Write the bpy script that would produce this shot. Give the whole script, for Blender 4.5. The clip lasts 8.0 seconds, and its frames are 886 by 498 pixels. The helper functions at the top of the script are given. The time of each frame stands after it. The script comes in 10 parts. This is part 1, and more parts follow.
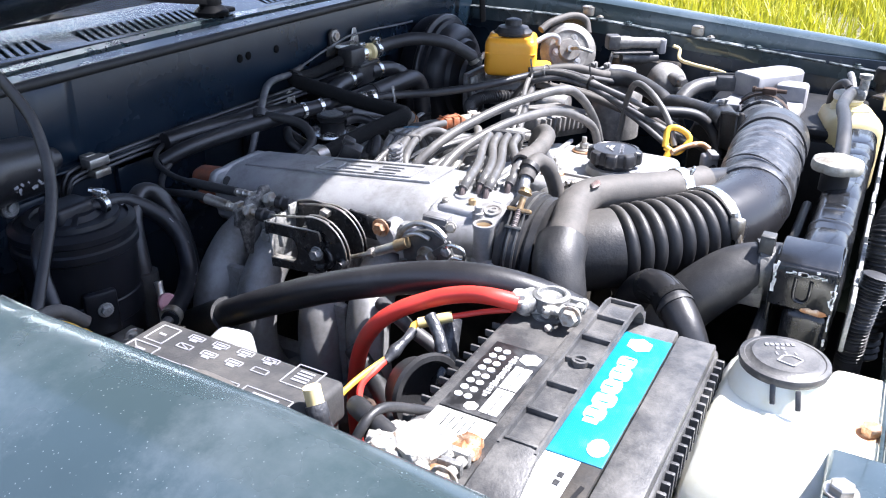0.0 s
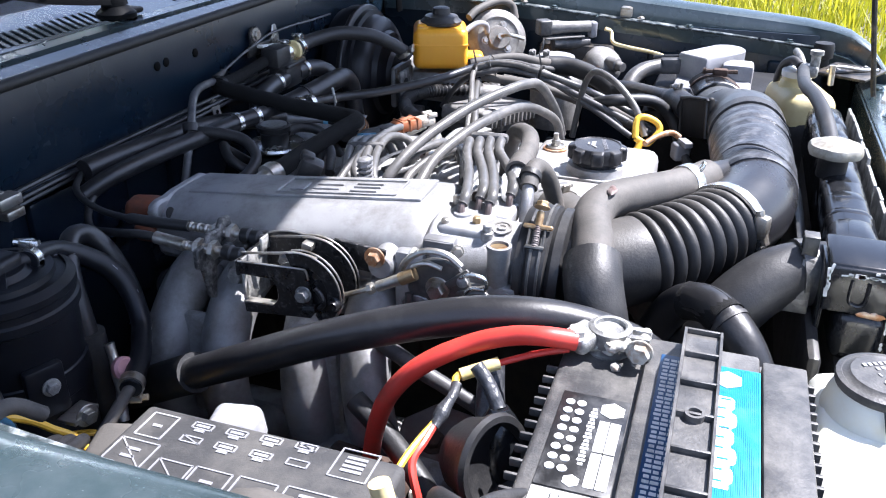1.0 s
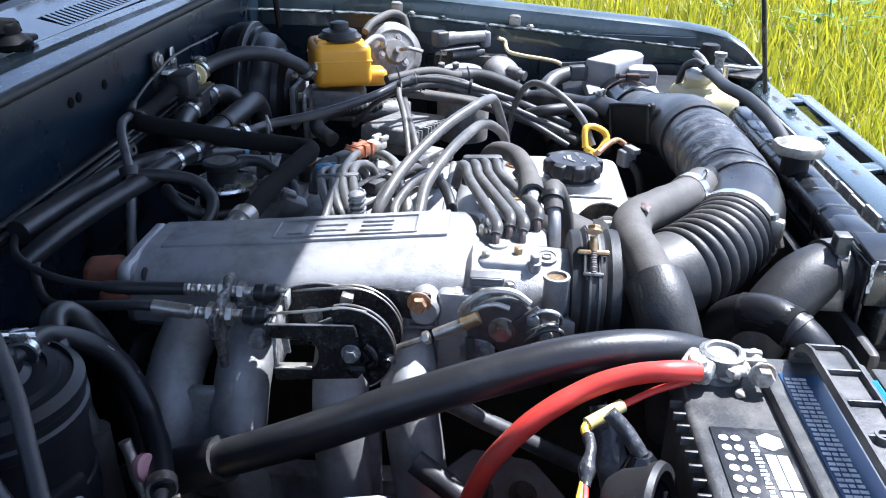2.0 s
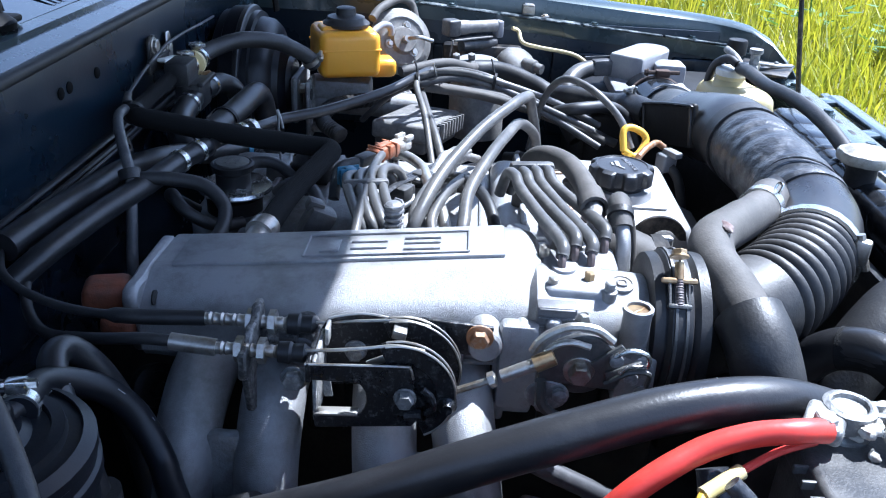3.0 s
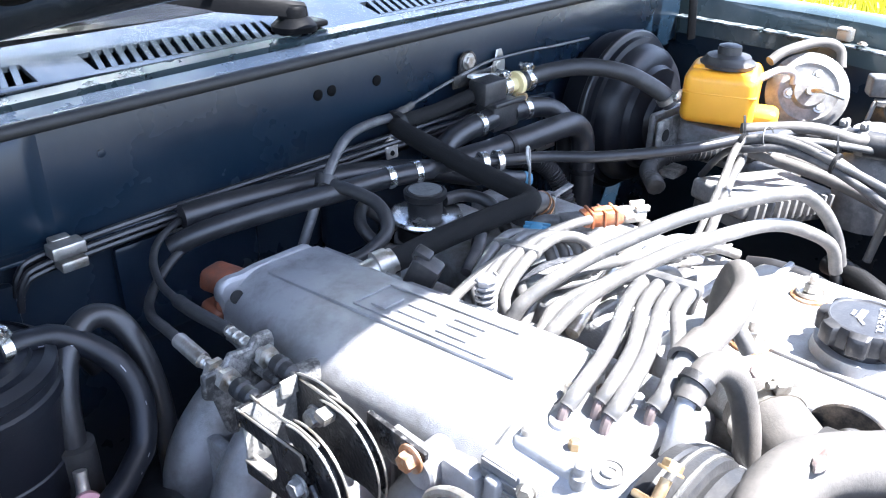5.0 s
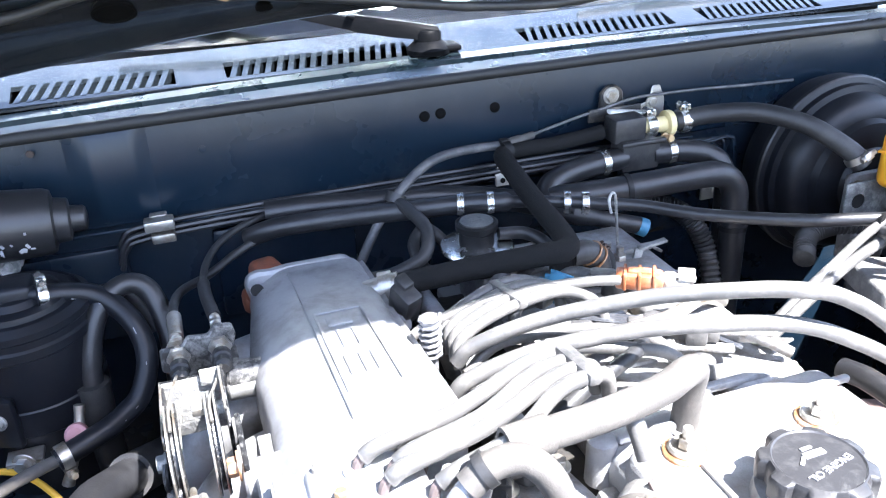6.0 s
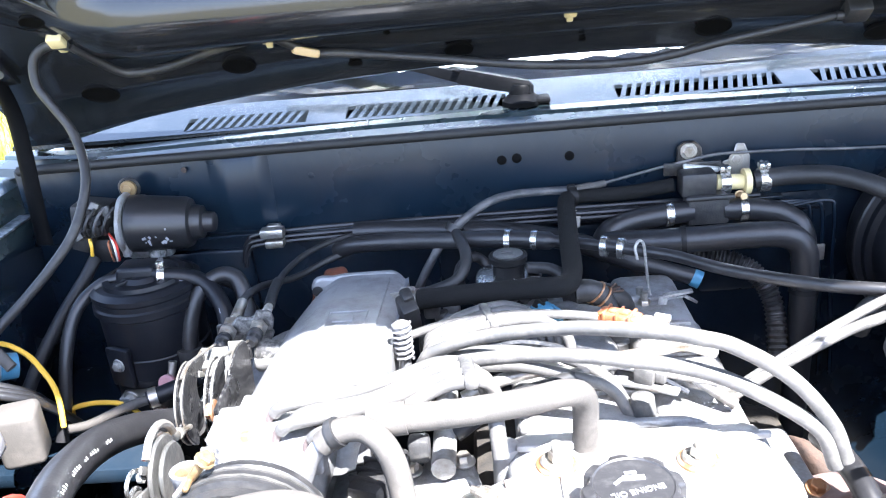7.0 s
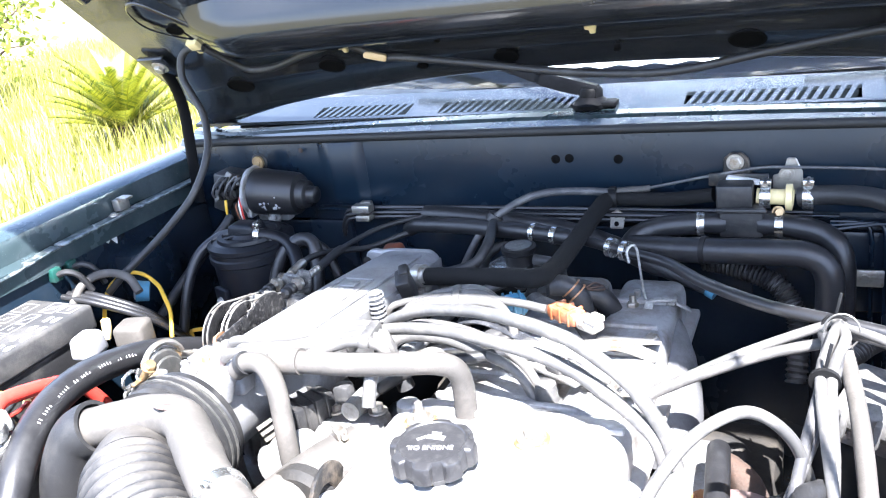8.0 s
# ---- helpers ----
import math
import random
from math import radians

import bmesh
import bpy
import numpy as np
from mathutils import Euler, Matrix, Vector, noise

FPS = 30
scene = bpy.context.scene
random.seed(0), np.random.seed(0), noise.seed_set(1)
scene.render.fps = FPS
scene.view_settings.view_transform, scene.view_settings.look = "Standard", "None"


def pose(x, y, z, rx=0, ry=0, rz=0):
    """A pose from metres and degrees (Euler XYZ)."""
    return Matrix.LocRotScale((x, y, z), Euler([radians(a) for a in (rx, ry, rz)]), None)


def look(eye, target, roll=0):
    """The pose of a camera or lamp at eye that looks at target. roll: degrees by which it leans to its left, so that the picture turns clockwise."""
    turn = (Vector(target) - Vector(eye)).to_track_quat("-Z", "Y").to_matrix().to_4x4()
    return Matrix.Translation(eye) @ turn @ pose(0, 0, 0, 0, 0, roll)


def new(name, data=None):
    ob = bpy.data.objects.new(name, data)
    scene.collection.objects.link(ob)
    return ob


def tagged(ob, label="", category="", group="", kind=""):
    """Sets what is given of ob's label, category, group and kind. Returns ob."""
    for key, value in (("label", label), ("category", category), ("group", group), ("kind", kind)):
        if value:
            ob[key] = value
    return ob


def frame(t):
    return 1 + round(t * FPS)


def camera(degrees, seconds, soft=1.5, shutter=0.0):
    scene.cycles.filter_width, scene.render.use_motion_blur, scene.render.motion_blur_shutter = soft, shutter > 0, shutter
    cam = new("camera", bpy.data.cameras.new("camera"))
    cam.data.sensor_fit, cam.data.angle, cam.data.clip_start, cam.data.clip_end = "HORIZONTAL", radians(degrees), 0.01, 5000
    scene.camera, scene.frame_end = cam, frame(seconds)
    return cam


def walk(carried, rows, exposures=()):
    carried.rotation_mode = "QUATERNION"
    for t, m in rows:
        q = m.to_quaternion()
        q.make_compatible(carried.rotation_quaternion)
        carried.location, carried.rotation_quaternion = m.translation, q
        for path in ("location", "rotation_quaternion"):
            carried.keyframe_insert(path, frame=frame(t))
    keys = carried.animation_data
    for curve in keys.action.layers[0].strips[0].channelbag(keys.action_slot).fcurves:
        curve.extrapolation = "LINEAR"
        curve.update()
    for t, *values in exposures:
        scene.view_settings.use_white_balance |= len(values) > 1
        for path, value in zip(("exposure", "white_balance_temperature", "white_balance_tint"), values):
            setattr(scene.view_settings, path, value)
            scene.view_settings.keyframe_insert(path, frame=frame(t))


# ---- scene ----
cam = camera(55.9, 8.0, soft=1.1)
ROWS = [
    (0.0, (-0.951, -0.859, 1.362), (0.641, -0.005, 0.504), 0.9),
    (0.5, (-0.917, -0.761, 1.354), (0.725, -0.019, 0.487), -0.3),
    (1.0, (-0.897, -0.696, 1.348), (0.802, -0.121, 0.464), 0.4),
    (1.5, (-0.886, -0.561, 1.345), (0.886, -0.227, 0.479), 0.9),
    (1.7, (-0.886, -0.517, 1.346), (0.906, -0.291, 0.488), 0.9),
    (2.8, (-0.800, -0.406, 1.327), (0.993, -0.405, 0.442), 2.9),
    (3.0, (-0.782, -0.394, 1.325), (1.010, -0.365, 0.437), 3.2),
    (3.5, (-0.752, -0.394, 1.325), (1.029, -0.234, 0.430), 3.8),
    (4.0, (-0.682, -0.469, 1.316), (1.028, 0.003, 0.392), 3.2),
    (4.5, (-0.591, -0.586, 1.331), (0.900, 0.348, 0.379), 1.9),
    (4.7, (-0.574, -0.633, 1.340), (0.841, 0.423, 0.400), 1.3),
    (5.8, (-0.336, -0.842, 1.362), (0.402, 0.782, 0.458), -1.5),
    (6.0, (-0.266, -0.866, 1.366), (0.286, 0.835, 0.471), -2.5),
    (6.5, (-0.164, -0.918, 1.360), (-0.001, 0.892, 0.524), -4.9),
    (7.0, (-0.020, -1.019, 1.382), (-0.137, 0.829, 0.625), -5.4),
    (7.5, (0.153, -1.037, 1.397), (-0.283, 0.779, 0.681), -6.9),
    (8.0, (0.337, -1.050, 1.391), (-0.498, 0.621, 0.676), -8.0),
]
EXPOSURES = [(0.0, 2.05, 5900, 17), (0.5, 1.93, 5880, 17), (1.0, 1.9, 5850, 17), (1.6, 1.78, 5700, 15), (3.0, 1.72, 5150, 12), (3.6, 1.82, 5150, 12), (4.0, 2.3, 5400, 12), (4.5, 3.1, 5750, 13), (6.0, 3.28, 5900, 14), (7.0, 3.34, 5900, 14), (8.0, 3.22, 5900, 14)]
walk(cam, [(t, look(eye, target, roll)) for t, eye, target, roll in ROWS], EXPOSURES)

# ---- world, sun, exposure ----
SUN = Vector((0.30, -0.42, 0.86)).normalized()
world = bpy.data.worlds.new("sky")
scene.world = world
world.use_nodes = True
wn = world.node_tree
sky = wn.nodes.new("ShaderNodeTexSky")
sky.sky_type = 'NISHITA'
sky.sun_disc = False
sky.sun_elevation = math.asin(SUN.z)
sky.sun_rotation = math.atan2(SUN.x, SUN.y)
wn.nodes["Background"].inputs[1].default_value = 0.083
# scattered fair-weather clouds all over the sky
way = wn.nodes.new("ShaderNodeTexCoord")
puff = wn.nodes.new("ShaderNodeTexNoise")
puff.inputs["Scale"].default_value = 2.6
puff.inputs["Detail"].default_value = 7.0
puff.inputs["Roughness"].default_value = 0.58
wn.links.new(way.outputs["Generated"], puff.inputs["Vector"])
cover = wn.nodes.new("ShaderNodeMapRange")
cover.inputs["From Min"].default_value = 0.52
cover.inputs["From Max"].default_value = 0.70
wn.links.new(puff.outputs[0], cover.inputs["Value"])
cloud = wn.nodes.new("ShaderNodeMix")
cloud.data_type = 'RGBA'
cloud.inputs[7].default_value = (7.2, 7.9, 9.2, 1)
# thin white haze, thicker towards the horizon
height = wn.nodes.new("ShaderNodeSeparateXYZ")
wn.links.new(way.outputs["Generated"], height.inputs[0])
haze = wn.nodes.new("ShaderNodeMapRange")
haze.inputs["From Min"].default_value = 0.75
haze.inputs["From Max"].default_value = 0.05
haze.inputs["To Max"].default_value = 0.42
wn.links.new(height.outputs["Z"], haze.inputs["Value"])
veil = wn.nodes.new("ShaderNodeMath")
veil.operation = 'MAXIMUM'
wn.links.new(cover.outputs[0], veil.inputs[0])
wn.links.new(haze.outputs[0], veil.inputs[1])
wn.links.new(veil.outputs[0], cloud.inputs[0])
wn.links.new(sky.outputs[0], cloud.inputs[6])
wn.links.new(cloud.outputs[2], wn.nodes["Background"].inputs[0])
sun_data = bpy.data.lights.new("sun", 'SUN')
sun_data.energy = 4.8
sun_data.angle = radians(0.5)
sun_data.color = (1.0, 0.955, 0.88)
sun = new("sun", sun_data)
sun.matrix_world = look(SUN * 30, (0, 0, 0))


# ---- materials ----
def mat(name, col, rough=0.5, metal=0.0, var=0.25, scale=25.0, bump=0.12, bscale=350.0, dirt=None, amount=0.35,
        dscale=14.0, coat=0.0, trans=0.0, spec=0.5, sss=0.0, specks=0.0, rvar=0.15, dust=None):
    """Principled surface with broad tone changes, fine relief and blotches of dirt or wear of its own shape."""
    m = bpy.data.materials.new(name)
    m.use_nodes = True
    t = m.node_tree
    b = t.nodes["Principled BSDF"]
    co = t.nodes.new("ShaderNodeTexCoord")

    def noise_tex(s, detail=5.0, r=0.6):
        n = t.nodes.new("ShaderNodeTexNoise")
        n.inputs["Scale"].default_value = s
        n.inputs["Detail"].default_value = detail
        n.inputs["Roughness"].default_value = r
        t.links.new(co.outputs["Object"], n.inputs["Vector"])
        return n

    def mix(fac, a, c, kind='MIX'):
        n = t.nodes.new("ShaderNodeMix")
        n.data_type = 'RGBA'
        n.blend_type = kind
        t.links.new(fac, n.inputs[0])
        for k, v in ((6, a), (7, c)):
            if isinstance(v, tuple):
                n.inputs[k].default_value = (*v, 1)
            else:
                t.links.new(v, n.inputs[k])
        return n.outputs[2]

    def ramp(src, lo, hi):
        n = t.nodes.new("ShaderNodeMapRange")
        n.inputs["From Min"].default_value = lo
        n.inputs["From Max"].default_value = hi
        t.links.new(src, n.inputs["Value"])
        return n.outputs[0]

    broad = noise_tex(scale)
    c = mix(broad.outputs[0], tuple(max(0.0, v * (1 - var)) for v in col), tuple(min(1.0, v * (1 + var)) for v in col))
    if dirt:
        patches = noise_tex(dscale, 8.0, 0.7)
        fac = ramp(patches.outputs[0], 0.62 - amount * 0.4, 0.78 - amount * 0.2)
        c = mix(fac, c, dirt)
    t.links.new(c, b.inputs["Base Color"])
    fine = noise_tex(bscale, 3.0)
    if specks:
        spot = t.nodes.new("ShaderNodeTexVoronoi")
        spot.inputs["Scale"].default_value = 460
        t.links.new(co.outputs["Object"], spot.inputs["Vector"])
        keep = ramp(spot.outputs["Color"], 1 - specks, 1 - specks + 0.02)
        dot = ramp(spot.outputs["Distance"], 0.24, 0.12)
        both = t.nodes.new("ShaderNodeMath")
        both.operation = 'MULTIPLY'
        t.links.new(keep, both.inputs[0])
        t.links.new(dot, both.inputs[1])
        c = mix(both.outputs[0], c, (0.15, 0.18, 0.19))
        t.links.new(c, b.inputs["Base Color"])
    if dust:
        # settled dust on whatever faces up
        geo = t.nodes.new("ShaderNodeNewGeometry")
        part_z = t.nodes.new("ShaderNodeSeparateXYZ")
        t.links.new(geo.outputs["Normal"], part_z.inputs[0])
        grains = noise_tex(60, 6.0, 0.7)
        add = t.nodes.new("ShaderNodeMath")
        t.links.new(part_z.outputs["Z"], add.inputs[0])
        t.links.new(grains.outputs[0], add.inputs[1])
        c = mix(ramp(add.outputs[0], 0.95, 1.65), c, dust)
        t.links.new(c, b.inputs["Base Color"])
    rr = t.nodes.new("ShaderNodeMapRange")
    rr.inputs["To Min"].default_value = max(0.03, rough - rvar)
    rr.inputs["To Max"].default_value = min(1.0, rough + rvar)
    t.links.new(broad.outputs[0], rr.inputs["Value"])
    t.links.new(rr.outputs[0], b.inputs["Roughness"])
    if bump:
        bp = t.nodes.new("ShaderNodeBump")
        bp.inputs["Strength"].default_value = bump
        bp.inputs["Distance"].default_value = 0.002
        t.links.new(fine.outputs[0], bp.inputs["Height"])
        t.links.new(bp.outputs[0], b.inputs["Normal"])
    b.inputs["Metallic"].default_value = metal
    b.inputs["Specular IOR Level"].default_value = spec
    b.inputs["Coat Weight"].default_value = coat
    b.inputs["Coat Roughness"].default_value = 0.06
    b.inputs["Transmission Weight"].default_value = trans
    if sss:
        b.inputs["Subsurface Weight"].default_value = sss
        b.inputs["Subsurface Radius"].default_value = (0.02, 0.02, 0.02)
    return m


M_PAINT = mat("dark_green_paint", (0.042, 0.064, 0.071), 0.26, 0.3, 0.3, 5, 0.03, 500, coat=0.5, dirt=(0.098, 0.122, 0.134), amount=0.36, dscale=7, specks=0.24)
# a green far darker than the body's, for firewall and inner panels
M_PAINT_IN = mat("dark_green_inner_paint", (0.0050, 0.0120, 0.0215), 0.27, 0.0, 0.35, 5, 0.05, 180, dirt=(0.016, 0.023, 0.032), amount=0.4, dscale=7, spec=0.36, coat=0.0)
M_LIP = mat("glossy_dark_green", (0.012, 0.024, 0.026), 0.28, 0.1, 0.25, 8, 0.05, 60, dirt=(0.04, 0.05, 0.052), amount=0.3, dscale=14, coat=0.3)
M_BLACKPAINT = mat("black_hood_paint", (0.014, 0.015, 0.017), 0.19, 0.0, 0.3, 7, 0.05, 200, dirt=(0.024, 0.024, 0.025), amount=0.35, dscale=11, spec=0.5, coat=0.5)
M_RUBBER = mat("black_rubber", (0.017, 0.017, 0.018), 0.5, 0, 0.3, 22, 0.15, 420, dirt=(0.050, 0.048, 0.045), amount=0.34, dscale=20)
M_HOSE = mat("smooth_black_hose", (0.016, 0.016, 0.0175), 0.36, 0, 0.25, 18, 0.10, 380, dirt=(0.038, 0.038, 0.039), amount=0.26, dscale=16)
M_FOAM = mat("black_foam_sleeve", (0.010, 0.010, 0.010), 0.95, 0, 0.3, 60, 0.5, 900, spec=0.2)
M_GREYHOSE = mat("grey_dusty_rubber", (0.066, 0.061, 0.055), 0.7, 0, 0.2, 16, 0.15, 520, dirt=(0.115, 0.104, 0.092), amount=0.45, dscale=22)
M_WIRE = mat("grey_silicone_wire", (0.082, 0.080, 0.077), 0.42, 0, 0.2, 14, 0.06, 500, dirt=(0.17, 0.16, 0.147), amount=0.4, dscale=30)
M_VAC = mat("vacuum_hose_rubber", (0.05, 0.05, 0.053), 0.5, 0, 0.25, 20, 0.1, 500, dirt=(0.14, 0.135, 0.13), amount=0.4, dscale=30)
M_PLASTIC = mat("black_plastic", (0.017, 0.017, 0.018), 0.45, 0, 0.25, 20, 0.18, 520, dirt=(0.07, 0.066, 0.06), amount=0.4, dscale=18)
M_DUSTPLASTIC = mat("dusty_black_plastic", (0.044, 0.044, 0.045), 0.46, 0, 0.25, 24, 0.2, 480, dirt=(0.14, 0.134, 0.124), amount=0.5, dscale=26)
M_TAPE = mat("black_tape", (0.036, 0.038, 0.043), 0.36, 0, 0.35, 30, 1.0, 90, dirt=(0.14, 0.142, 0.148), amount=0.34, dscale=48)
M_ALU = mat("cast_aluminium", (0.34, 0.34, 0.345), 0.46, 0.5, 0.22, 14, 0.42, 1300, dirt=(0.20, 0.195, 0.185), amount=0.48, dscale=26)
M_ALU_OLD = mat("stained_aluminium", (0.36, 0.365, 0.37), 0.55, 0.5, 0.2, 30, 0.45, 420, dirt=(0.16, 0.14, 0.115), amount=0.5, dscale=24)
M_VALVE = mat("valve_cover_aluminium", (0.39, 0.392, 0.395), 0.5, 0.4, 0.12, 14, 0.35, 600, dirt=(0.26, 0.24, 0.215), amount=0.4, dscale=18)
M_STEEL = mat("zinc_steel", (0.48, 0.46, 0.42), 0.38, 0.85, 0.2, 50, 0.12, 300, dirt=(0.22, 0.17, 0.11), amount=0.4, dscale=40)
M_BLACKSTEEL = mat("black_steel", (0.022, 0.022, 0.022), 0.42, 0.3, 0.3, 40, 0.2, 350, dirt=(0.16, 0.13, 0.10), amount=0.3, dscale=45)
M_GOLD = mat("yellow_zinc_steel", (0.40, 0.29, 0.16), 0.38, 0.75, 0.25, 60, 0.1, 300, dirt=(0.20, 0.10, 0.045), amount=0.4, dscale=50)
M_RUST = mat("rusty_metal", (0.075, 0.045, 0.032), 0.85, 0.1, 0.4, 40, 0.5, 220, dirt=(0.03, 0.024, 0.02), amount=0.5, dscale=25)
M_ENGINE = mat("grimy_engine_metal", (0.026, 0.025, 0.024), 0.7, 0.3, 0.4, 18, 0.4, 160, dirt=(0.065, 0.055, 0.043), amount=0.5, dscale=16)
M_LEAD = mat("corroded_lead", (0.20, 0.20, 0.195), 0.6, 0.5, 0.4, 60, 0.7, 240, dirt=(0.55, 0.54, 0.50), amount=0.42, dscale=55)
M_YELLOWTANK = mat("amber_plastic", (0.84, 0.40, 0.030), 0.34, 0, 0.12, 14, 0.06, 200, sss=0.3, dirt=(0.66, 0.29, 0.018), amount=0.3)
M_YELLOW = mat("yellow_plastic", (0.80, 0.48, 0.05), 0.45, 0, 0.12, 20, 0.05)
M_WHITETANK = mat("translucent_white_plastic", (0.86, 0.86, 0.76), 0.42, 0, 0.05, 10, 0.08, 160, sss=0.6, dirt=(0.80, 0.76, 0.56), amount=0.30, dscale=9)
M_WHITE = mat("white_plastic", (0.72, 0.71, 0.67), 0.5, 0, 0.08, 20, 0.05, dirt=(0.45, 0.42, 0.36), amount=0.25, dscale=25)
M_CREAM = mat("cream_plastic", (0.70, 0.58, 0.30), 0.45, 0, 0.1, 20, 0.05)
M_FUSE = mat("yellowed_clear_plastic", (0.62, 0.50, 0.20), 0.35, 0, 0.15, 40, 0.05, dirt=(0.5, 0.45, 0.3), amount=0.4, dscale=60)
M_TAN = mat("tan_plastic", (0.55, 0.40, 0.20), 0.5, 0, 0.1, 20, 0.05)
M_RED = mat("red_cable", (0.62, 0.045, 0.03), 0.45, 0, 0.15, 18, 0.08, 300, dirt=(0.40, 0.07, 0.05), amount=0.3, dscale=18)
M_ORANGE = mat("orange_plastic", (0.30, 0.095, 0.036), 0.5, 0, 0.25, 40, 0.15, dirt=(0.30, 0.18, 0.12), amount=0.4, dscale=60)
M_BRICK = mat("heat_faded_red_plastic", (0.17, 0.050, 0.022), 0.6, 0, 0.35, 30, 0.25, dirt=(0.06, 0.032, 0.022), amount=0.45, dscale=40)
M_BLUE = mat("blue_plastic", (0.055, 0.19, 0.30), 0.5, 0, 0.25, 40, 0.1, dirt=(0.12, 0.22, 0.30), amount=0.3, dscale=60)
M_TEAL = mat("teal_label", (0.006, 0.19, 0.32), 0.4, 0, 0.12, 30, 0.03, dirt=(0.04, 0.24, 0.34), amount=0.3, dscale=60)
M_NAVY = mat("navy_label", (0.003, 0.045, 0.13), 0.4, 0, 0.1, 30, 0.03)
M_INK = mat("black_label", (0.014, 0.014, 0.015), 0.35, 0, 0.2, 40, 0.05, dirt=(0.10, 0.10, 0.10), amount=0.35, dscale=40)
M_PRINT = mat("white_print", (0.66, 0.66, 0.65), 0.6, 0, 0.12, 80, 0.05, dirt=(0.33, 0.32, 0.3), amount=0.3, dscale=70)
M_PINK = mat("faded_pink_rubber", (0.42, 0.22, 0.23), 0.6, 0, 0.15, 40, 0.08)
M_GREYLID = mat("light_grey_plastic", (0.23, 0.23, 0.245), 0.5, 0, 0.15, 15, 0.12, 400, dirt=(0.36, 0.35, 0.34), amount=0.4, dscale=14)
M_GREENPLUG = mat("green_plastic", (0.006, 0.050, 0.040), 0.5, 0, 0.15, 30, 0.05, dirt=(0.03, 0.05, 0.045), amount=0.3, dscale=50)
M_CHROME = mat("bright_clamp_steel", (0.62, 0.62, 0.60), 0.25, 0.95, 0.15, 60, 0.06)
# near-black paint: openings keep their shade in the colour; plugs use it too
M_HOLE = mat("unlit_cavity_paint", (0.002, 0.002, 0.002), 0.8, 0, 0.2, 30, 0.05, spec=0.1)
M_SEAL = mat("weatherstrip_rubber", (0.012, 0.012, 0.012), 0.6, 0, 0.2, 30, 0.15)
M_COWL = mat("dark_cowl_paint", (0.012, 0.016, 0.020), 0.13, 0.0, 0.3, 14, 0.07, 16, dirt=(0.03, 0.034, 0.04), amount=0.32, dscale=12, coat=0.25)
M_SHADE = mat("silver_sunshade", (0.72, 0.74, 0.76), 0.35, 0.5, 0.12, 6, 0.3, 40, dirt=(0.35, 0.4, 0.45), amount=0.3, dscale=3)
M_GRASSGROUND = mat("meadow_soil", (0.14, 0.135, 0.085), 0.95, 0, 0.5, 1.4, 0.5, 30, dirt=(0.19, 0.175, 0.11), amount=0.6, dscale=4, spec=0.1)


def leaf_material(name, dark, light, rough=0.55, trans=0.35):
    m = bpy.data.materials.new(name)
    m.use_nodes = True
    t = m.node_tree
    b = t.nodes["Principled BSDF"]
    g = t.nodes.new("ShaderNodeNewGeometry")
    r = t.nodes.new("ShaderNodeMix")
    r.data_type = 'RGBA'
    r.inputs[6].default_value = (*dark, 1)
    r.inputs[7].default_value = (*light, 1)
    t.links.new(g.outputs["Random Per Island"], r.inputs[0])
    t.links.new(r.outputs[2], b.inputs["Base Color"])
    b.inputs["Roughness"].default_value = rough
    tr = t.nodes.new("ShaderNodeBsdfTranslucent")
    t.links.new(r.outputs[2], tr.inputs["Color"])
    mx = t.nodes.new("ShaderNodeMixShader")
    mx.inputs[0].default_value = trans
    out = t.nodes["Material Output"]
    t.links.new(b.outputs[0], mx.inputs[1])
    t.links.new(tr.outputs[0], mx.inputs[2])
    t.links.new(mx.outputs[0], out.inputs[0])
    return m


M_GRASS = leaf_material("grass_blades", (0.22, 0.25, 0.010), (0.50, 0.45, 0.025), 0.55, 0.45)
# paler copy of the meadow grass; that side's glare is in the colour
M_PALEGRASS = leaf_material("glare_pale_grass", (0.16, 0.19, 0.02), (0.52, 0.46, 0.14), 0.5, 0.45)
M_WEED = leaf_material("weed_leaves", (0.05, 0.14, 0.02), (0.14, 0.27, 0.05))
M_FROND = leaf_material("cycad_fronds", (0.035, 0.070, 0.006), (0.30, 0.30, 0.02), 0.4, 0.3)
M_TREE = leaf_material("shrub_leaves", (0.10, 0.16, 0.02), (0.34, 0.36, 0.06))
M_GLOSSBLACK = mat("glossy_black_wrap", (0.010, 0.011, 0.013), 0.16, 0, 0.3, 30, 0.10, 60, dirt=(0.03, 0.03, 0.032), amount=0.3, dscale=25)
M_ENAMEL = mat("chipped_black_enamel", (0.011, 0.011, 0.012), 0.30, 0, 0.3, 60, 0.35, 420, dirt=(0.16, 0.157, 0.15), amount=0.2, dscale=240)
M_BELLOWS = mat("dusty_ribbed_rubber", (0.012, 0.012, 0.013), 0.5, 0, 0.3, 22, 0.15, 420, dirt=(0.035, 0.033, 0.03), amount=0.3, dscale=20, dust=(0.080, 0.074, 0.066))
M_CRUST = mat("white_green_corrosion", (0.44, 0.43, 0.39), 0.9, 0, 0.3, 60, 0.9, 180, dirt=(0.20, 0.12, 0.06), amount=0.36, dscale=70)
M_SERVO = mat("dusty_zinc_shell", (0.105, 0.105, 0.10), 0.45, 0.6, 0.3, 30, 0.3, 300, dirt=(0.20, 0.19, 0.175), amount=0.4, dscale=45)
M_COPPER = mat("rusty_brass_nut", (0.34, 0.17, 0.08), 0.5, 0.6, 0.3, 60, 0.3, 240, dirt=(0.5, 0.42, 0.33), amount=0.35, dscale=80)
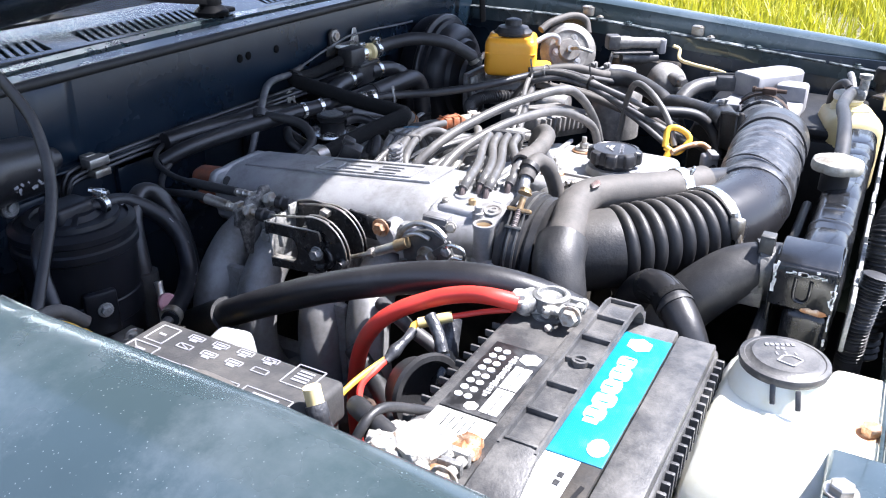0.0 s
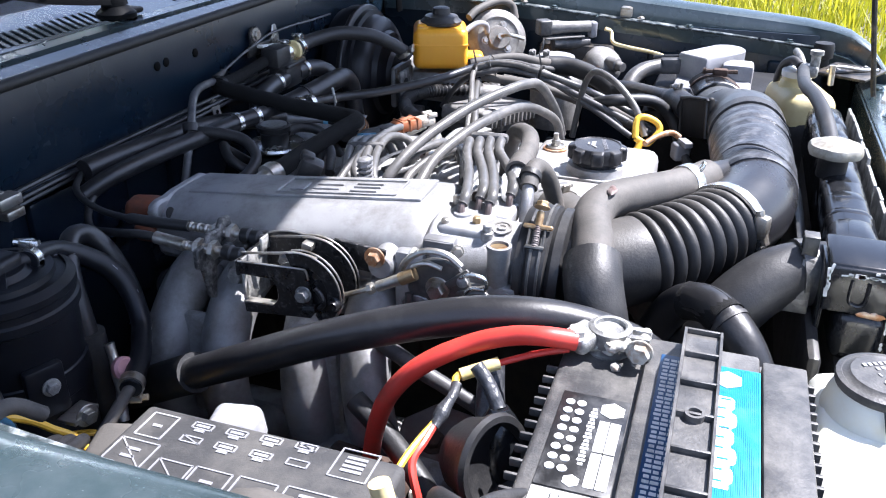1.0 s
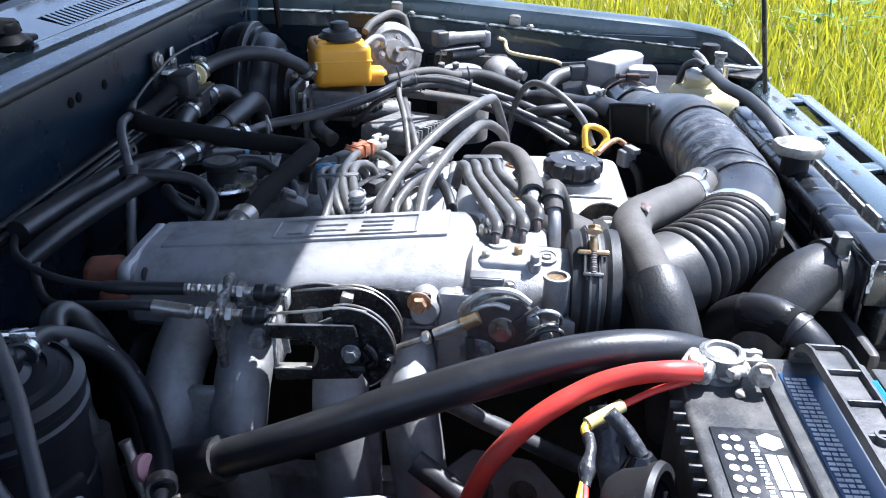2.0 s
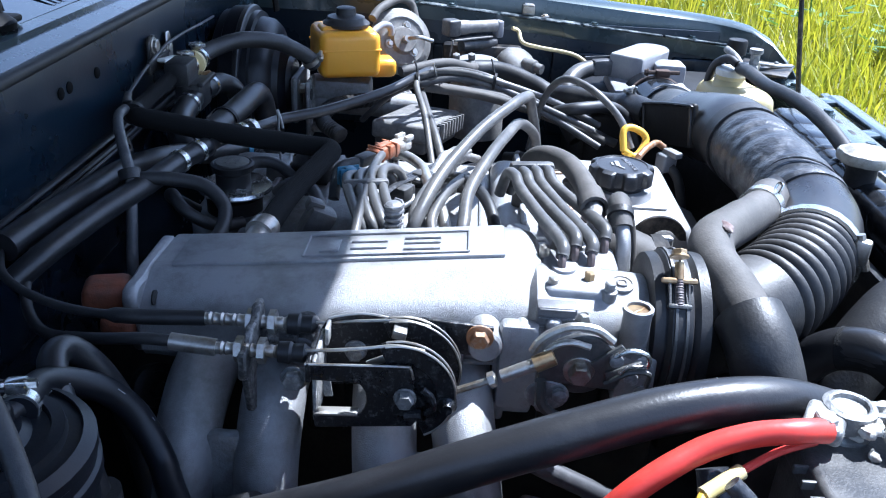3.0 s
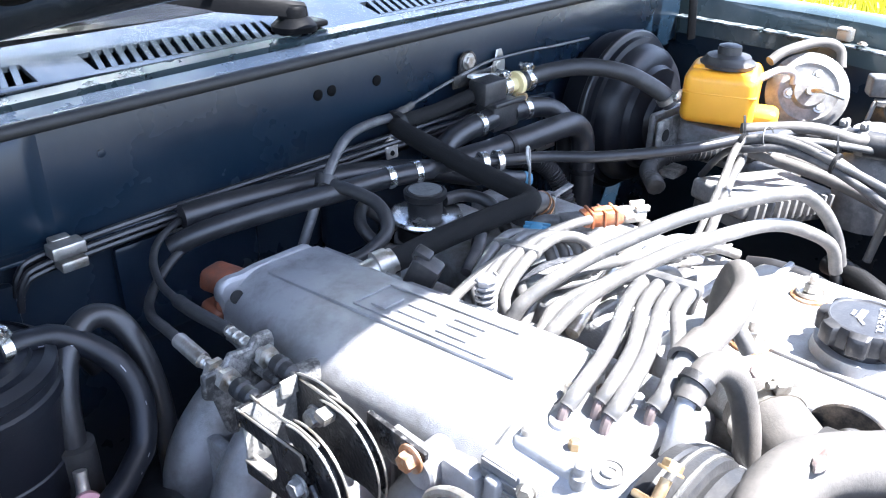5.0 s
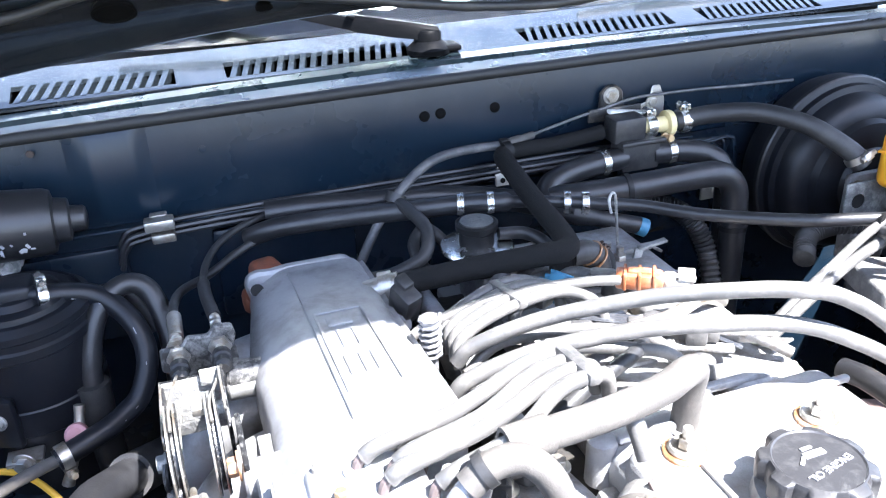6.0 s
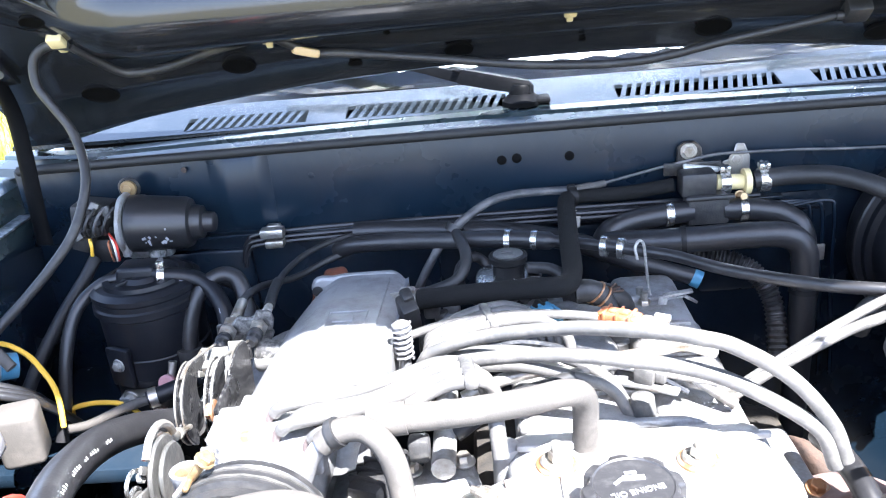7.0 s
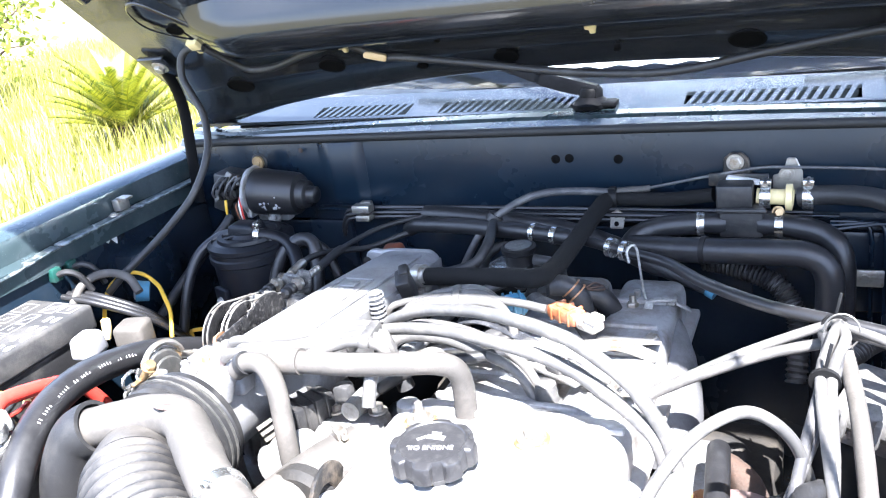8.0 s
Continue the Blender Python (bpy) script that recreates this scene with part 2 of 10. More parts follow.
M_WIPER = mat("satin_black_wiper_paint", (0.0022, 0.0025, 0.003), 0.5, 0, 0.2, 30, 0.1, 300, dirt=(0.005, 0.005, 0.006), amount=0.3, dscale=40, spec=0.05)
M_CAPMETAL = mat("dull_cream_cap_metal", (0.34, 0.325, 0.28), 0.5, 0.35, 0.2, 40, 0.3, 260, dirt=(0.18, 0.15, 0.11), amount=0.4, dscale=60)
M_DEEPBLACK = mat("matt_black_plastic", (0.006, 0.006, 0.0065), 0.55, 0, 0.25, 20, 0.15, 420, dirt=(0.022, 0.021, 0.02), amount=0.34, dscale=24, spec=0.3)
# darker aluminium: holds the shade at the head's rear, also for dull fittings
M_ALU_SHADE = mat("dull_and_shaded_aluminium", (0.20, 0.20, 0.205), 0.5, 0.4, 0.2, 25, 0.35, 600, dirt=(0.10, 0.095, 0.09), amount=0.42, dscale=26)
M_WORNRAIL = mat("chipped_rail_paint", (0.030, 0.042, 0.045), 0.35, 0.2, 0.3, 20, 0.2, 300, dirt=(0.46, 0.49, 0.50), amount=0.42, dscale=55, coat=0.3)
M_RUSTGREY = mat("stained_grey_steel", (0.15, 0.13, 0.125), 0.6, 0.3, 0.3, 30, 0.3, 240, dirt=(0.12, 0.06, 0.045), amount=0.45, dscale=28)
M_SHIELD = mat("rust_stained_shield", (0.26, 0.19, 0.175), 0.55, 0.4, 0.25, 24, 0.25, 200, dirt=(0.16, 0.09, 0.07), amount=0.42, dscale=26)
M_ELBOW = mat("satin_duct_rubber", (0.019, 0.019, 0.021), 0.30, 0, 0.25, 12, 0.06, 380, dirt=(0.042, 0.040, 0.038), amount=0.34, dscale=14)
M_CREAMTANK = mat("yellowed_tank_plastic", (0.58, 0.50, 0.27), 0.42, 0, 0.1, 14, 0.08, 160, sss=0.4, dirt=(0.48, 0.38, 0.18), amount=0.35, dscale=14)
M_COVER = mat("matt_cover_plastic", (0.040, 0.040, 0.041), 0.62, 0, 0.25, 24, 0.2, 480, dirt=(0.085, 0.081, 0.075), amount=0.45, dscale=26, spec=0.25)
M_DUSTGREY = mat("dust_coated_grey", (0.135, 0.132, 0.126), 0.6, 0.15, 0.25, 30, 0.25, 300, dirt=(0.26, 0.25, 0.235), amount=0.45, dscale=45)
M_CAP = mat("satin_black_cap", (0.026, 0.026, 0.028), 0.36, 0, 0.2, 30, 0.08, 500, dirt=(0.055, 0.055, 0.055), amount=0.3, dscale=120)
M_GRIMY = mat("grimy_cast_bracket", (0.055, 0.054, 0.052), 0.55, 0.35, 0.35, 40, 0.4, 260, dirt=(0.34, 0.33, 0.31), amount=0.45, dscale=110)
M_CANISTER = mat("satin_blue_black_plastic", (0.006, 0.007, 0.010), 0.40, 0, 0.25, 12, 0.06, 400, dirt=(0.014, 0.015, 0.018), amount=0.3, dscale=20, spec=0.35)

M_GLASS = bpy.data.materials.new("windshield_glass")
M_GLASS.use_nodes = True
gb = M_GLASS.node_tree.nodes["Principled BSDF"]
gb.inputs["Base Color"].default_value = (0.75, 0.85, 0.83, 1)
gb.inputs["Roughness"].default_value = 0.03
gb.inputs["Transmission Weight"].default_value = 1.0
gb.inputs["IOR"].default_value = 1.5


# ---- mesh helpers ----
class Geo:
    """Vertices and faces of one mesh, gathered from several shapes."""

    def __init__(self):
        self.v, self.f = [], []

    def add(self, verts, faces):
        o = len(self.v)
        self.v += [Vector(p) for p in verts]
        self.f += [[o + i for i in q] for q in faces]
        return self

    def bm(self, b):
        b.verts.index_update()
        self.add([p.co.copy() for p in b.verts], [[p.index for p in q.verts] for q in b.faces])
        b.free()
        return self


def curve(pts, per=7):
    """Points along a smooth line through pts (Catmull-Rom)."""
    p = [Vector(q) for q in pts]
    if len(p) == 2:
        return [p[0].lerp(p[1], i / per) for i in range(per + 1)]
    p = [p[0] * 2 - p[1]] + p + [p[-1] * 2 - p[-2]]
    out = []
    for a, b, c, d in zip(p, p[1:], p[2:], p[3:]):
        for i in range(per):
            s = i / per
            out.append(0.5 * ((2 * b) + (c - a) * s + (2 * a - 5 * b + 4 * c - d) * s * s + (3 * b - a - 3 * c + d) * s ** 3))
    return out + [p[-2]]


def tube(g, pts, r, sides=12, per=7, wall=0.0, wobble=0.0, flat=1.0):
    """A round hose, wire or pipe along pts. r: a radius, or a function of the way along (0 to 1). wall: hollow ends of that thickness."""
    line = curve(pts, per)
    n = len(line)
    size = r if callable(r) else (lambda s: r)
    t0 = (line[1] - line[0]).normalized()
    nrm = t0.cross(Vector((0, 0, 1)) if abs(t0.z) < 0.9 else Vector((1, 0, 0))).normalized()
    verts, faces = [], []
    for i, p in enumerate(line):
        t = (line[min(i + 1, n - 1)] - line[max(i - 1, 0)]).normalized()
        nrm = (nrm - t * nrm.dot(t)).normalized()
        b = t.cross(nrm)
        rad = size(i / (n - 1)) * (1 + wobble * noise.noise(p * 60))
        for k in range(sides):
            a = 2 * math.pi * k / sides
            verts.append(p + nrm * (rad * math.cos(a)) + b * (rad * flat * math.sin(a)))
    for i in range(n - 1):
        for k in range(sides):
            a, c = i * sides + k, i * sides + (k + 1) % sides
            faces.append((a, c, c + sides, a + sides))
    for i, e in ((0, 1), (n - 1, -1)):
        ring = list(range(i * sides, i * sides + sides))
        if wall:
            m = line[i]
            d = (line[i + e] - m).normalized()
            o = len(verts)
            q = 1 - wall / max(size(0.0 if i == 0 else 1.0), 1e-4)
            verts += [m + (verts[k] - m) * q for k in ring]
            verts += [m + (verts[k] - m) * q + d * 0.012 for k in ring]
            for k in range(sides):
                k2 = (k + 1) % sides
                faces.append((ring[k2], ring[k], o + k, o + k2))
                faces.append((o + k2, o + k, o + sides + k, o + sides + k2))
            faces.append([o + sides + k for k in range(sides)])
        else:
            faces.append(ring[::-1] if i == 0 else ring)
    g.add(verts, faces)
    return g


def axes(at, z, x=None):
    """A pose at `at` whose Z looks along z and whose X lies near x."""
    z = Vector(z).normalized()
    x = Vector(x) if x else (Vector((1, 0, 0)) if abs(z.x) < 0.9 else Vector((0, 1, 0)))
    x = (x - z * x.dot(z)).normalized()
    y = z.cross(x)
    return Matrix.Translation(at) @ Matrix((x, y, z)).transposed().to_4x4()


def box(g, at, size, bevel=0.002, turn=None, seg=2, taper=1.0):
    """A box with rounded edges, its middle at `at`. taper: the top's size against the base's."""
    b = bmesh.new()
    bmesh.ops.create_cube(b, size=1)
    for p in b.verts:
        k = taper if p.co.z > 0 else 1
        p.co = Vector((p.co.x * size[0] * k, p.co.y * size[1] * k, p.co.z * size[2]))
    if bevel:
        bmesh.ops.bevel(b, geom=b.edges[:], offset=min(bevel, min(size) * 0.45), segments=seg, affect='EDGES', profile=0.5)
    m = Matrix.Translation(at) @ (turn.to_4x4() if turn else Matrix())
    bmesh.ops.transform(b, matrix=m, verts=b.verts[:])
    return g.bm(b)


def lathe(g, m, profile, sides=28, wave=0.0, lobes=0):
    """A turned shape: profile rows of radius and height along m's Z. wave, lobes: a scalloped rim."""
    verts, faces = [], []
    for r, h in profile:
        for k in range(sides):
            a = 2 * math.pi * k / sides
            q = r * (1 + wave * (abs(math.cos(a * lobes / 2)) ** 0.6 - 0.5)) if lobes and r > 0 else r
            verts.append(m @ Vector((q * math.cos(a), q * math.sin(a), h)))
    n = len(profile)
    for i in range(n - 1):
        for k in range(sides):
            a, c = i * sides + k, i * sides + (k + 1) % sides
            faces.append((a, c, c + sides, a + sides))
    faces.append(list(range(sides))[::-1])
    faces.append(list(range((n - 1) * sides, n * sides)))
    g.add(verts, faces)
    return g


def prism(g, m, outline, depth, bevel=0.0015):
    """A flat plate: outline in m's XY plane, depth along its Z."""
    b = bmesh.new()
    lo = [b.verts.new((x, y, 0)) for x, y in outline]
    f = b.faces.new(lo)
    ext = bmesh.ops.extrude_face_region(b, geom=[f])
    bmesh.ops.translate(b, vec=(0, 0, depth), verts=[e for e in ext["geom"] if isinstance(e, bmesh.types.BMVert)])
    bmesh.ops.recalc_face_normals(b, faces=b.faces[:])
    if bevel:
        rim = [e for e in b.edges if len(e.link_faces) == 2 and e.calc_face_angle(0) > 0.6]
        bmesh.ops.bevel(b, geom=rim, offset=bevel, segments=1, affect='EDGES')
    bmesh.ops.transform(b, matrix=m, verts=b.verts[:])
    return g.bm(b)


def bolt(g, at, z, r=0.006, h=0.006, washer=1.5):
    """A hexagon bolt head on a washer."""
    m = axes(at, z)
    if washer:
        lathe(g, m, [(r * washer, 0), (r * washer, 0.0012), (r * washer * 0.96, 0.0016)], 20)
    lathe(g, m, [(r, 0.001), (r, h * 0.85), (r * 0.86, h)], 6)
    return g


def ring_clamp(g, at, axis, r, width=0.008, lug=True, thick=0.0014):
    """A hose clamp: a band, with its screw housing."""
    m = axes(at, axis)
    lathe(g, m, [(r + 0.0002, -width / 2), (r + thick, -width / 2), (r + thick, width / 2), (r + 0.0002, width / 2)], 26)
    if lug:
        box(g, m @ Vector((0, r + 0.005, 0)), (0.012, 0.008, width * 1.1), 0.0015, m.to_3x3())
        tube(g, [m @ Vector((-0.011, r + 0.006, 0)), m @ Vector((0.011, r + 0.006, 0))], 0.003, 8, 2)
    return g


def finish(ob, me, angle=38):
    for p in me.polygons:
        p.use_smooth = True
    me.set_sharp_from_angle(angle=radians(angle))
    return ob


def part(name, g, material, parent, label=""):
    """One mesh under a thing or a part."""
    root = parent
    while root.parent:
        root = root.parent
    o = root.location
    me = bpy.data.meshes.new(name)
    me.from_pydata([p - o for p in g.v], [], g.f)
    me.materials.append(material)
    me.update()
    ob = finish(new(name, me), me)
    ob.parent = parent
    return tagged(ob, label)


def thing(name, at, label, category, group="", kind=""):
    """A thing made of parts: an empty at its base."""
    ob = new(name)
    ob.location = at
    ob.empty_display_size = 0.02
    return tagged(ob, label, category, group, kind)


def solo(name, g, material, label, category, group="", kind=""):
    """A thing that is one mesh, its origin at its lowest middle."""
    lo = Vector([min(p[i] for p in g.v) for i in range(3)])
    hi = Vector([max(p[i] for p in g.v) for i in range(3)])
    o = Vector(((lo.x + hi.x) / 2, (lo.y + hi.y) / 2, lo.z))
    me = bpy.data.meshes.new(name)
    me.from_pydata([p - o for p in g.v], [], g.f)
    me.materials.append(material)
    me.update()
    ob = finish(new(name, me), me)
    ob.location = o
    return tagged(ob, label, category, group, kind)


def pieces(name, g, material, parent, label="", rest="panel"):
    """Like part, with every separate piece of g a mesh of its own: the first takes the name, the others the rest's."""
    up = list(range(len(g.v)))

    def top(i):
        while up[i] != i:
            up[i] = up[up[i]]
            i = up[i]
        return i

    for q in g.f:
        for k in q[1:]:
            up[top(k)] = top(q[0])
    sets = {}
    for q in g.f:
        sets.setdefault(top(q[0]), []).append(q)
    main = None
    for faces in sets.values():
        ids = sorted({i for q in faces for i in q})
        at = {i: k for k, i in enumerate(ids)}
        h = Geo().add([g.v[i] for i in ids], [[at[i] for i in q] for q in faces])
        if main is None:
            main = part(name, h, material, parent, label)
        else:
            part(rest, h, material, parent)
    return main


def hose(name, pts, r, material, label, group="", category="hose", sides=12, wall=0.0, wobble=0.03, per=7):
    return solo(name, tube(Geo(), pts, r, sides, per, wall, wobble), material, label, category, group)


def bar(g, a, b, w, h, bevel=0.001, up=(0, 0, 1)):
    """A flat bar from a to b, w wide and h thick."""
    a, b = Vector(a), Vector(b)
    z = (b - a).normalized()
    m = axes((a + b) / 2, z, z.cross(Vector(up)))
    return box(g, (a + b) / 2, (w, h, (b - a).length), bevel, m.to_3x3())


UP = Vector((0, 0, 1))


def lump(g, at, size, rough=0.35, freq=120.0, rows=9, sides=14):
    """A knobbly blob: a ball whose skin is pushed in and out."""
    verts, faces = [], []
    at = Vector(at)
    for i in range(rows + 1):
        a = math.pi * i / rows
        for k in range(sides):
            q = 2 * math.pi * k / sides
            d = Vector((math.sin(a) * math.cos(q), math.sin(a) * math.sin(q), math.cos(a)))
            p = Vector((d.x * size[0], d.y * size[1], d.z * size[2]))
            verts.append(at + p * (1 + rough * noise.noise((at + p) * freq) + 0.5 * rough * noise.noise((at + p) * freq * 2.7)))
    for i in range(rows):
        for k in range(sides):
            a, c = i * sides + k, i * sides + (k + 1) % sides
            faces.append((a, a + sides, c + sides, c))
    return g.add(verts, faces)


def loft(g, rings):
    """Skin over rings of equal length, closed round and at both ends."""
    n = len(rings[0])
    faces = [(i * n + j, i * n + (j + 1) % n, (i + 1) * n + (j + 1) % n, (i + 1) * n + j) for i in range(len(rings) - 1) for j in range(n)]
    faces += [list(range(n))[::-1], [(len(rings) - 1) * n + j for j in range(n)]]
    return g.add([p for ring in rings for p in ring], faces)


def lettering(body, m, size, depth=0.0006):
    """Raised letters of the built-in font, laid in m's XY plane."""
    cu = bpy.data.curves.new("letters", 'FONT')
    cu.body, cu.size, cu.extrude, cu.align_x, cu.align_y = body, size, depth, 'CENTER', 'CENTER'
    ob = bpy.data.objects.new("letters", cu)
    scene.collection.objects.link(ob)
    me = bpy.data.meshes.new_from_object(ob.evaluated_get(bpy.context.evaluated_depsgraph_get()))
    g = Geo().add([m @ p.co for p in me.vertices], [list(p.vertices) for p in me.polygons])
    bpy.data.objects.remove(ob)
    bpy.data.curves.remove(cu)
    return g


# ---- ground ----
g = Geo()
n = 40
for i in range(n + 1):
    for j in range(n + 1):
        x, y = ((k / n * 2 - 1) for k in (i, j))
        x, y = (math.copysign(abs(k) ** 3, k) * 600 for k in (x, y))
        g.v.append(Vector((x, y, 0.04 * noise.noise(Vector((x, y, 0)) * 0.4) if max(abs(x), abs(y)) > 3 else 0)))
g.f = [(i * (n + 1) + j, (i + 1) * (n + 1) + j, (i + 1) * (n + 1) + j + 1, i * (n + 1) + j + 1) for i in range(n) for j in range(n)]
me = bpy.data.meshes.new("ground")
me.from_pydata(g.v, [], g.f)
me.materials.append(M_GRASSGROUND)
tagged(new("ground", me), "sunlit meadow ground under long green grass", "ground", kind="structure")


def grass_patch(name, x0, x1, y0, y1, count, seed, label, material, width=1.0):
    """Bent blades of uneven height, in loose tufts."""
    rng = np.random.default_rng(seed)
    c = rng.uniform((x0, y0), (x1, y1), (count // 14, 2))
    base = c[rng.integers(0, len(c), count)] + rng.normal(0, 0.09, (count, 2))
    base = base[(np.abs(base[:, 0] - 0.07) > 1.15) | (base[:, 1] < -1.6)]
    # the patch thins out towards its edges
    edge = np.minimum(np.minimum(base[:, 0] - x0, x1 - base[:, 0]), np.minimum(base[:, 1] - y0, y1 - base[:, 1]))
    edge = edge + 0.35 * np.sin(base[:, 0] * 3.1) * np.sin(base[:, 1] * 2.3)
    base = base[rng.random(len(base)) < 0.12 + edge / 0.9]
    k = len(base)
    h = rng.gamma(6, 0.036, k).clip(0.07, 0.45)
    a = rng.uniform(0, 2 * np.pi, k)
    lean = rng.normal(0.35, 0.25, k) * h
    w = rng.uniform(0.004, 0.011, k) * width
    d = np.c_[np.cos(a), np.sin(a)]
    s = np.c_[-d[:, 1], d[:, 0]] * w[:, None]
    z = np.zeros(k) - 0.03
    rows = [np.c_[base - s, z], np.c_[base + s, z],
            np.c_[base + d * lean[:, None] * 0.35 + s * 0.8, h * 0.6], np.c_[base + d * lean[:, None] * 0.35 - s * 0.8, h * 0.6],
            np.c_[base + d * lean[:, None], h]]
    v = np.stack(rows, 1).reshape(-1, 3)
    f = []
    for i in range(0, 5 * k, 5):
        f += [(i, i + 1, i + 2, i + 3), (i + 3, i + 2, i + 4)]
    me = bpy.data.meshes.new(name)
    me.from_pydata(v.tolist(), [], f)
    me.materials.append(material)
    return tagged(new(name, me), label, "grass", kind="stuff")


grass_patch("meadow_grass", 1.3, 12, -8, 4, 62000, 3, "long yellow-green meadow grass beside the car", M_GRASS)
grass_patch("meadow_grass", -14, -1.2, -1, 13, 72000, 4, "grass on the cycad's side of the car, glare in its paler colour", M_PALEGRASS, 0.7)

# leafy weeds in the grass
rng = random.Random(7)
for wx, wy in ((5.6, -2.9), (6.4, -2.4), (5.0, -3.3)):
    g = Geo()
    for k in range(46):
        a, hgt = rng.uniform(0, 6.28), rng.uniform(0.12, 0.5)
        p = Vector((wx + 0.3 * math.cos(a) * rng.random(), wy + 0.3 * math.sin(a) * rng.random(), hgt))
        d = Vector((math.cos(a), math.sin(a), rng.uniform(-0.1, 0.5))).normalized()
        s = d.cross(UP).normalized()
        ln = rng.uniform(0.08, 0.16)
        g.add([p, p + d * ln * 0.45 + s * ln * 0.3, p + d * ln, p + d * ln * 0.45 - s * ln * 0.3], [(0, 1, 2), (0, 2, 3)])
    weed = thing("leafy_weed", (wx, wy, 0), "broad-leaved green weed standing in the long grass", "weed", "weeds in the meadow")
    part("foliage", g, M_WEED, weed)
    g = Geo()
    tube(g, [(wx, wy, -0.02), (wx + 0.02, wy, 0.25), (wx, wy + 0.03, 0.45)], 0.006, 6, 3)
    part("stem", g, M_WEED, weed)


def cycad(at, seed, size):
    rng = random.Random(seed)
    root = thing("cycad", at, "cycad with stiff arching fronds in the sunny grass", "cycad")
    g = Geo()
    lathe(g, Matrix.Translation(at), [(0.16 * size, -0.05), (0.19 * size, 0.1), (0.16 * size, 0.28), (0.08 * size, 0.36)], 14, 0.12, 9)
    part("trunk", g, M_RUST, root, "short shaggy brown trunk")
    for k in range(44):
        a = k * 2.399 + rng.uniform(-0.2, 0.2)
        lift = 0.42 + 1.05 * (k / 44)
        ln = size * rng.uniform(0.85, 1.15)
        out = Vector((math.cos(a), math.sin(a), 0))
        p = [Vector(at) + Vector((0, 0, 0.3 * size)) + out * (ln * s * math.cos(lift * (1 - 0.22 * s))) + UP * (ln * s * math.sin(lift * (1 - 0.30 * s))) for s in (0, 0.35, 0.7, 1)]
        g = Geo()
        tube(g, p, lambda s: 0.009 * (1 - 0.8 * s) * size, 5, 5)
        line = curve(p, 16)
        for i in range(5, len(line) - 1):
            t = (line[i + 1] - line[i - 1]).normalized()
            sd = t.cross(UP).normalized()
            up = sd.cross(t)
            s = i / len(line)
            w = 0.13 * size * math.sin(math.pi * min(1, 0.15 + s * 0.85)) + 0.02
            for e in (1, -1):
                tip = line[i] + sd * e * w + up * w * 0.35 + t * w * 0.55
                q = t * 0.010 * size
                g.add([line[i] - q, line[i] + q, tip], [(0, 1, 2)])
        part("frond", g, M_FROND, root)
    return root


cycad((-5.15, 4.25, -0.12), 11, 0.78)


def shrub(at, seed, height):
    """A small tree: tapered trunk, limbs, and a loose crown of leaves."""
    rng = random.Random(seed)
    root = thing("shrub", at, "light green leafy shrub behind the cycad", "shrub")
    base = Vector(at)
    wood, leaves = Geo(), Geo()
    tube(wood, [base, base + Vector((0.05, 0.02, height * 0.35)), base + Vector((0, 0.1, height * 0.7))], lambda s: 0.06 * (1 - 0.6 * s), 8, 5)
    for k in range(16):
        a = k * 2.4
        o = base + Vector((0, 0.05, height * (0.25 + 0.03 * k)))
        tip = o + Vector((math.cos(a), math.sin(a), rng.uniform(0.2, 0.8))) * height * rng.uniform(0.25, 0.42)
        tube(wood, [o, o.lerp(tip, 0.5) + Vector((0, 0, 0.08)), tip], lambda s: 0.02 * (1 - 0.8 * s), 5, 4)
        for j in range(70):
            p = o.lerp(tip, rng.uniform(0.4, 1.05)) + Vector([rng.gauss(0, 0.16) for _ in range(3)])
            d = Vector([rng.gauss(0, 1) for _ in range(3)]).normalized()
            s = d.cross(Vector([rng.gauss(0, 1) for _ in range(3)])).normalized()
            ln = rng.uniform(0.07, 0.14)
            leaves.add([p, p + d * ln * 0.5 + s * ln * 0.28, p + d * ln, p + d * ln * 0.5 - s * ln * 0.28], [(0, 1, 2, 3)])
    part("trunk", wood, M_RUST, root)
    part("crown", leaves, M_TREE, root)


shrub((-9.2, 6.2, 0), 21, 2.0)

# ---- car body ----
CX = 0.07


def crown_z(y):
    """Height of the fender's crown along the car."""
    return 1.087 - 0.075 * max(0.0, -0.27 - y) - (0.5 * (-0.93 - y) ** 2 * 14 if y < -0.93 else 0)


car = thing("car", (CX, 0.1, 0), "dark green off-road car with its hood open", "car")


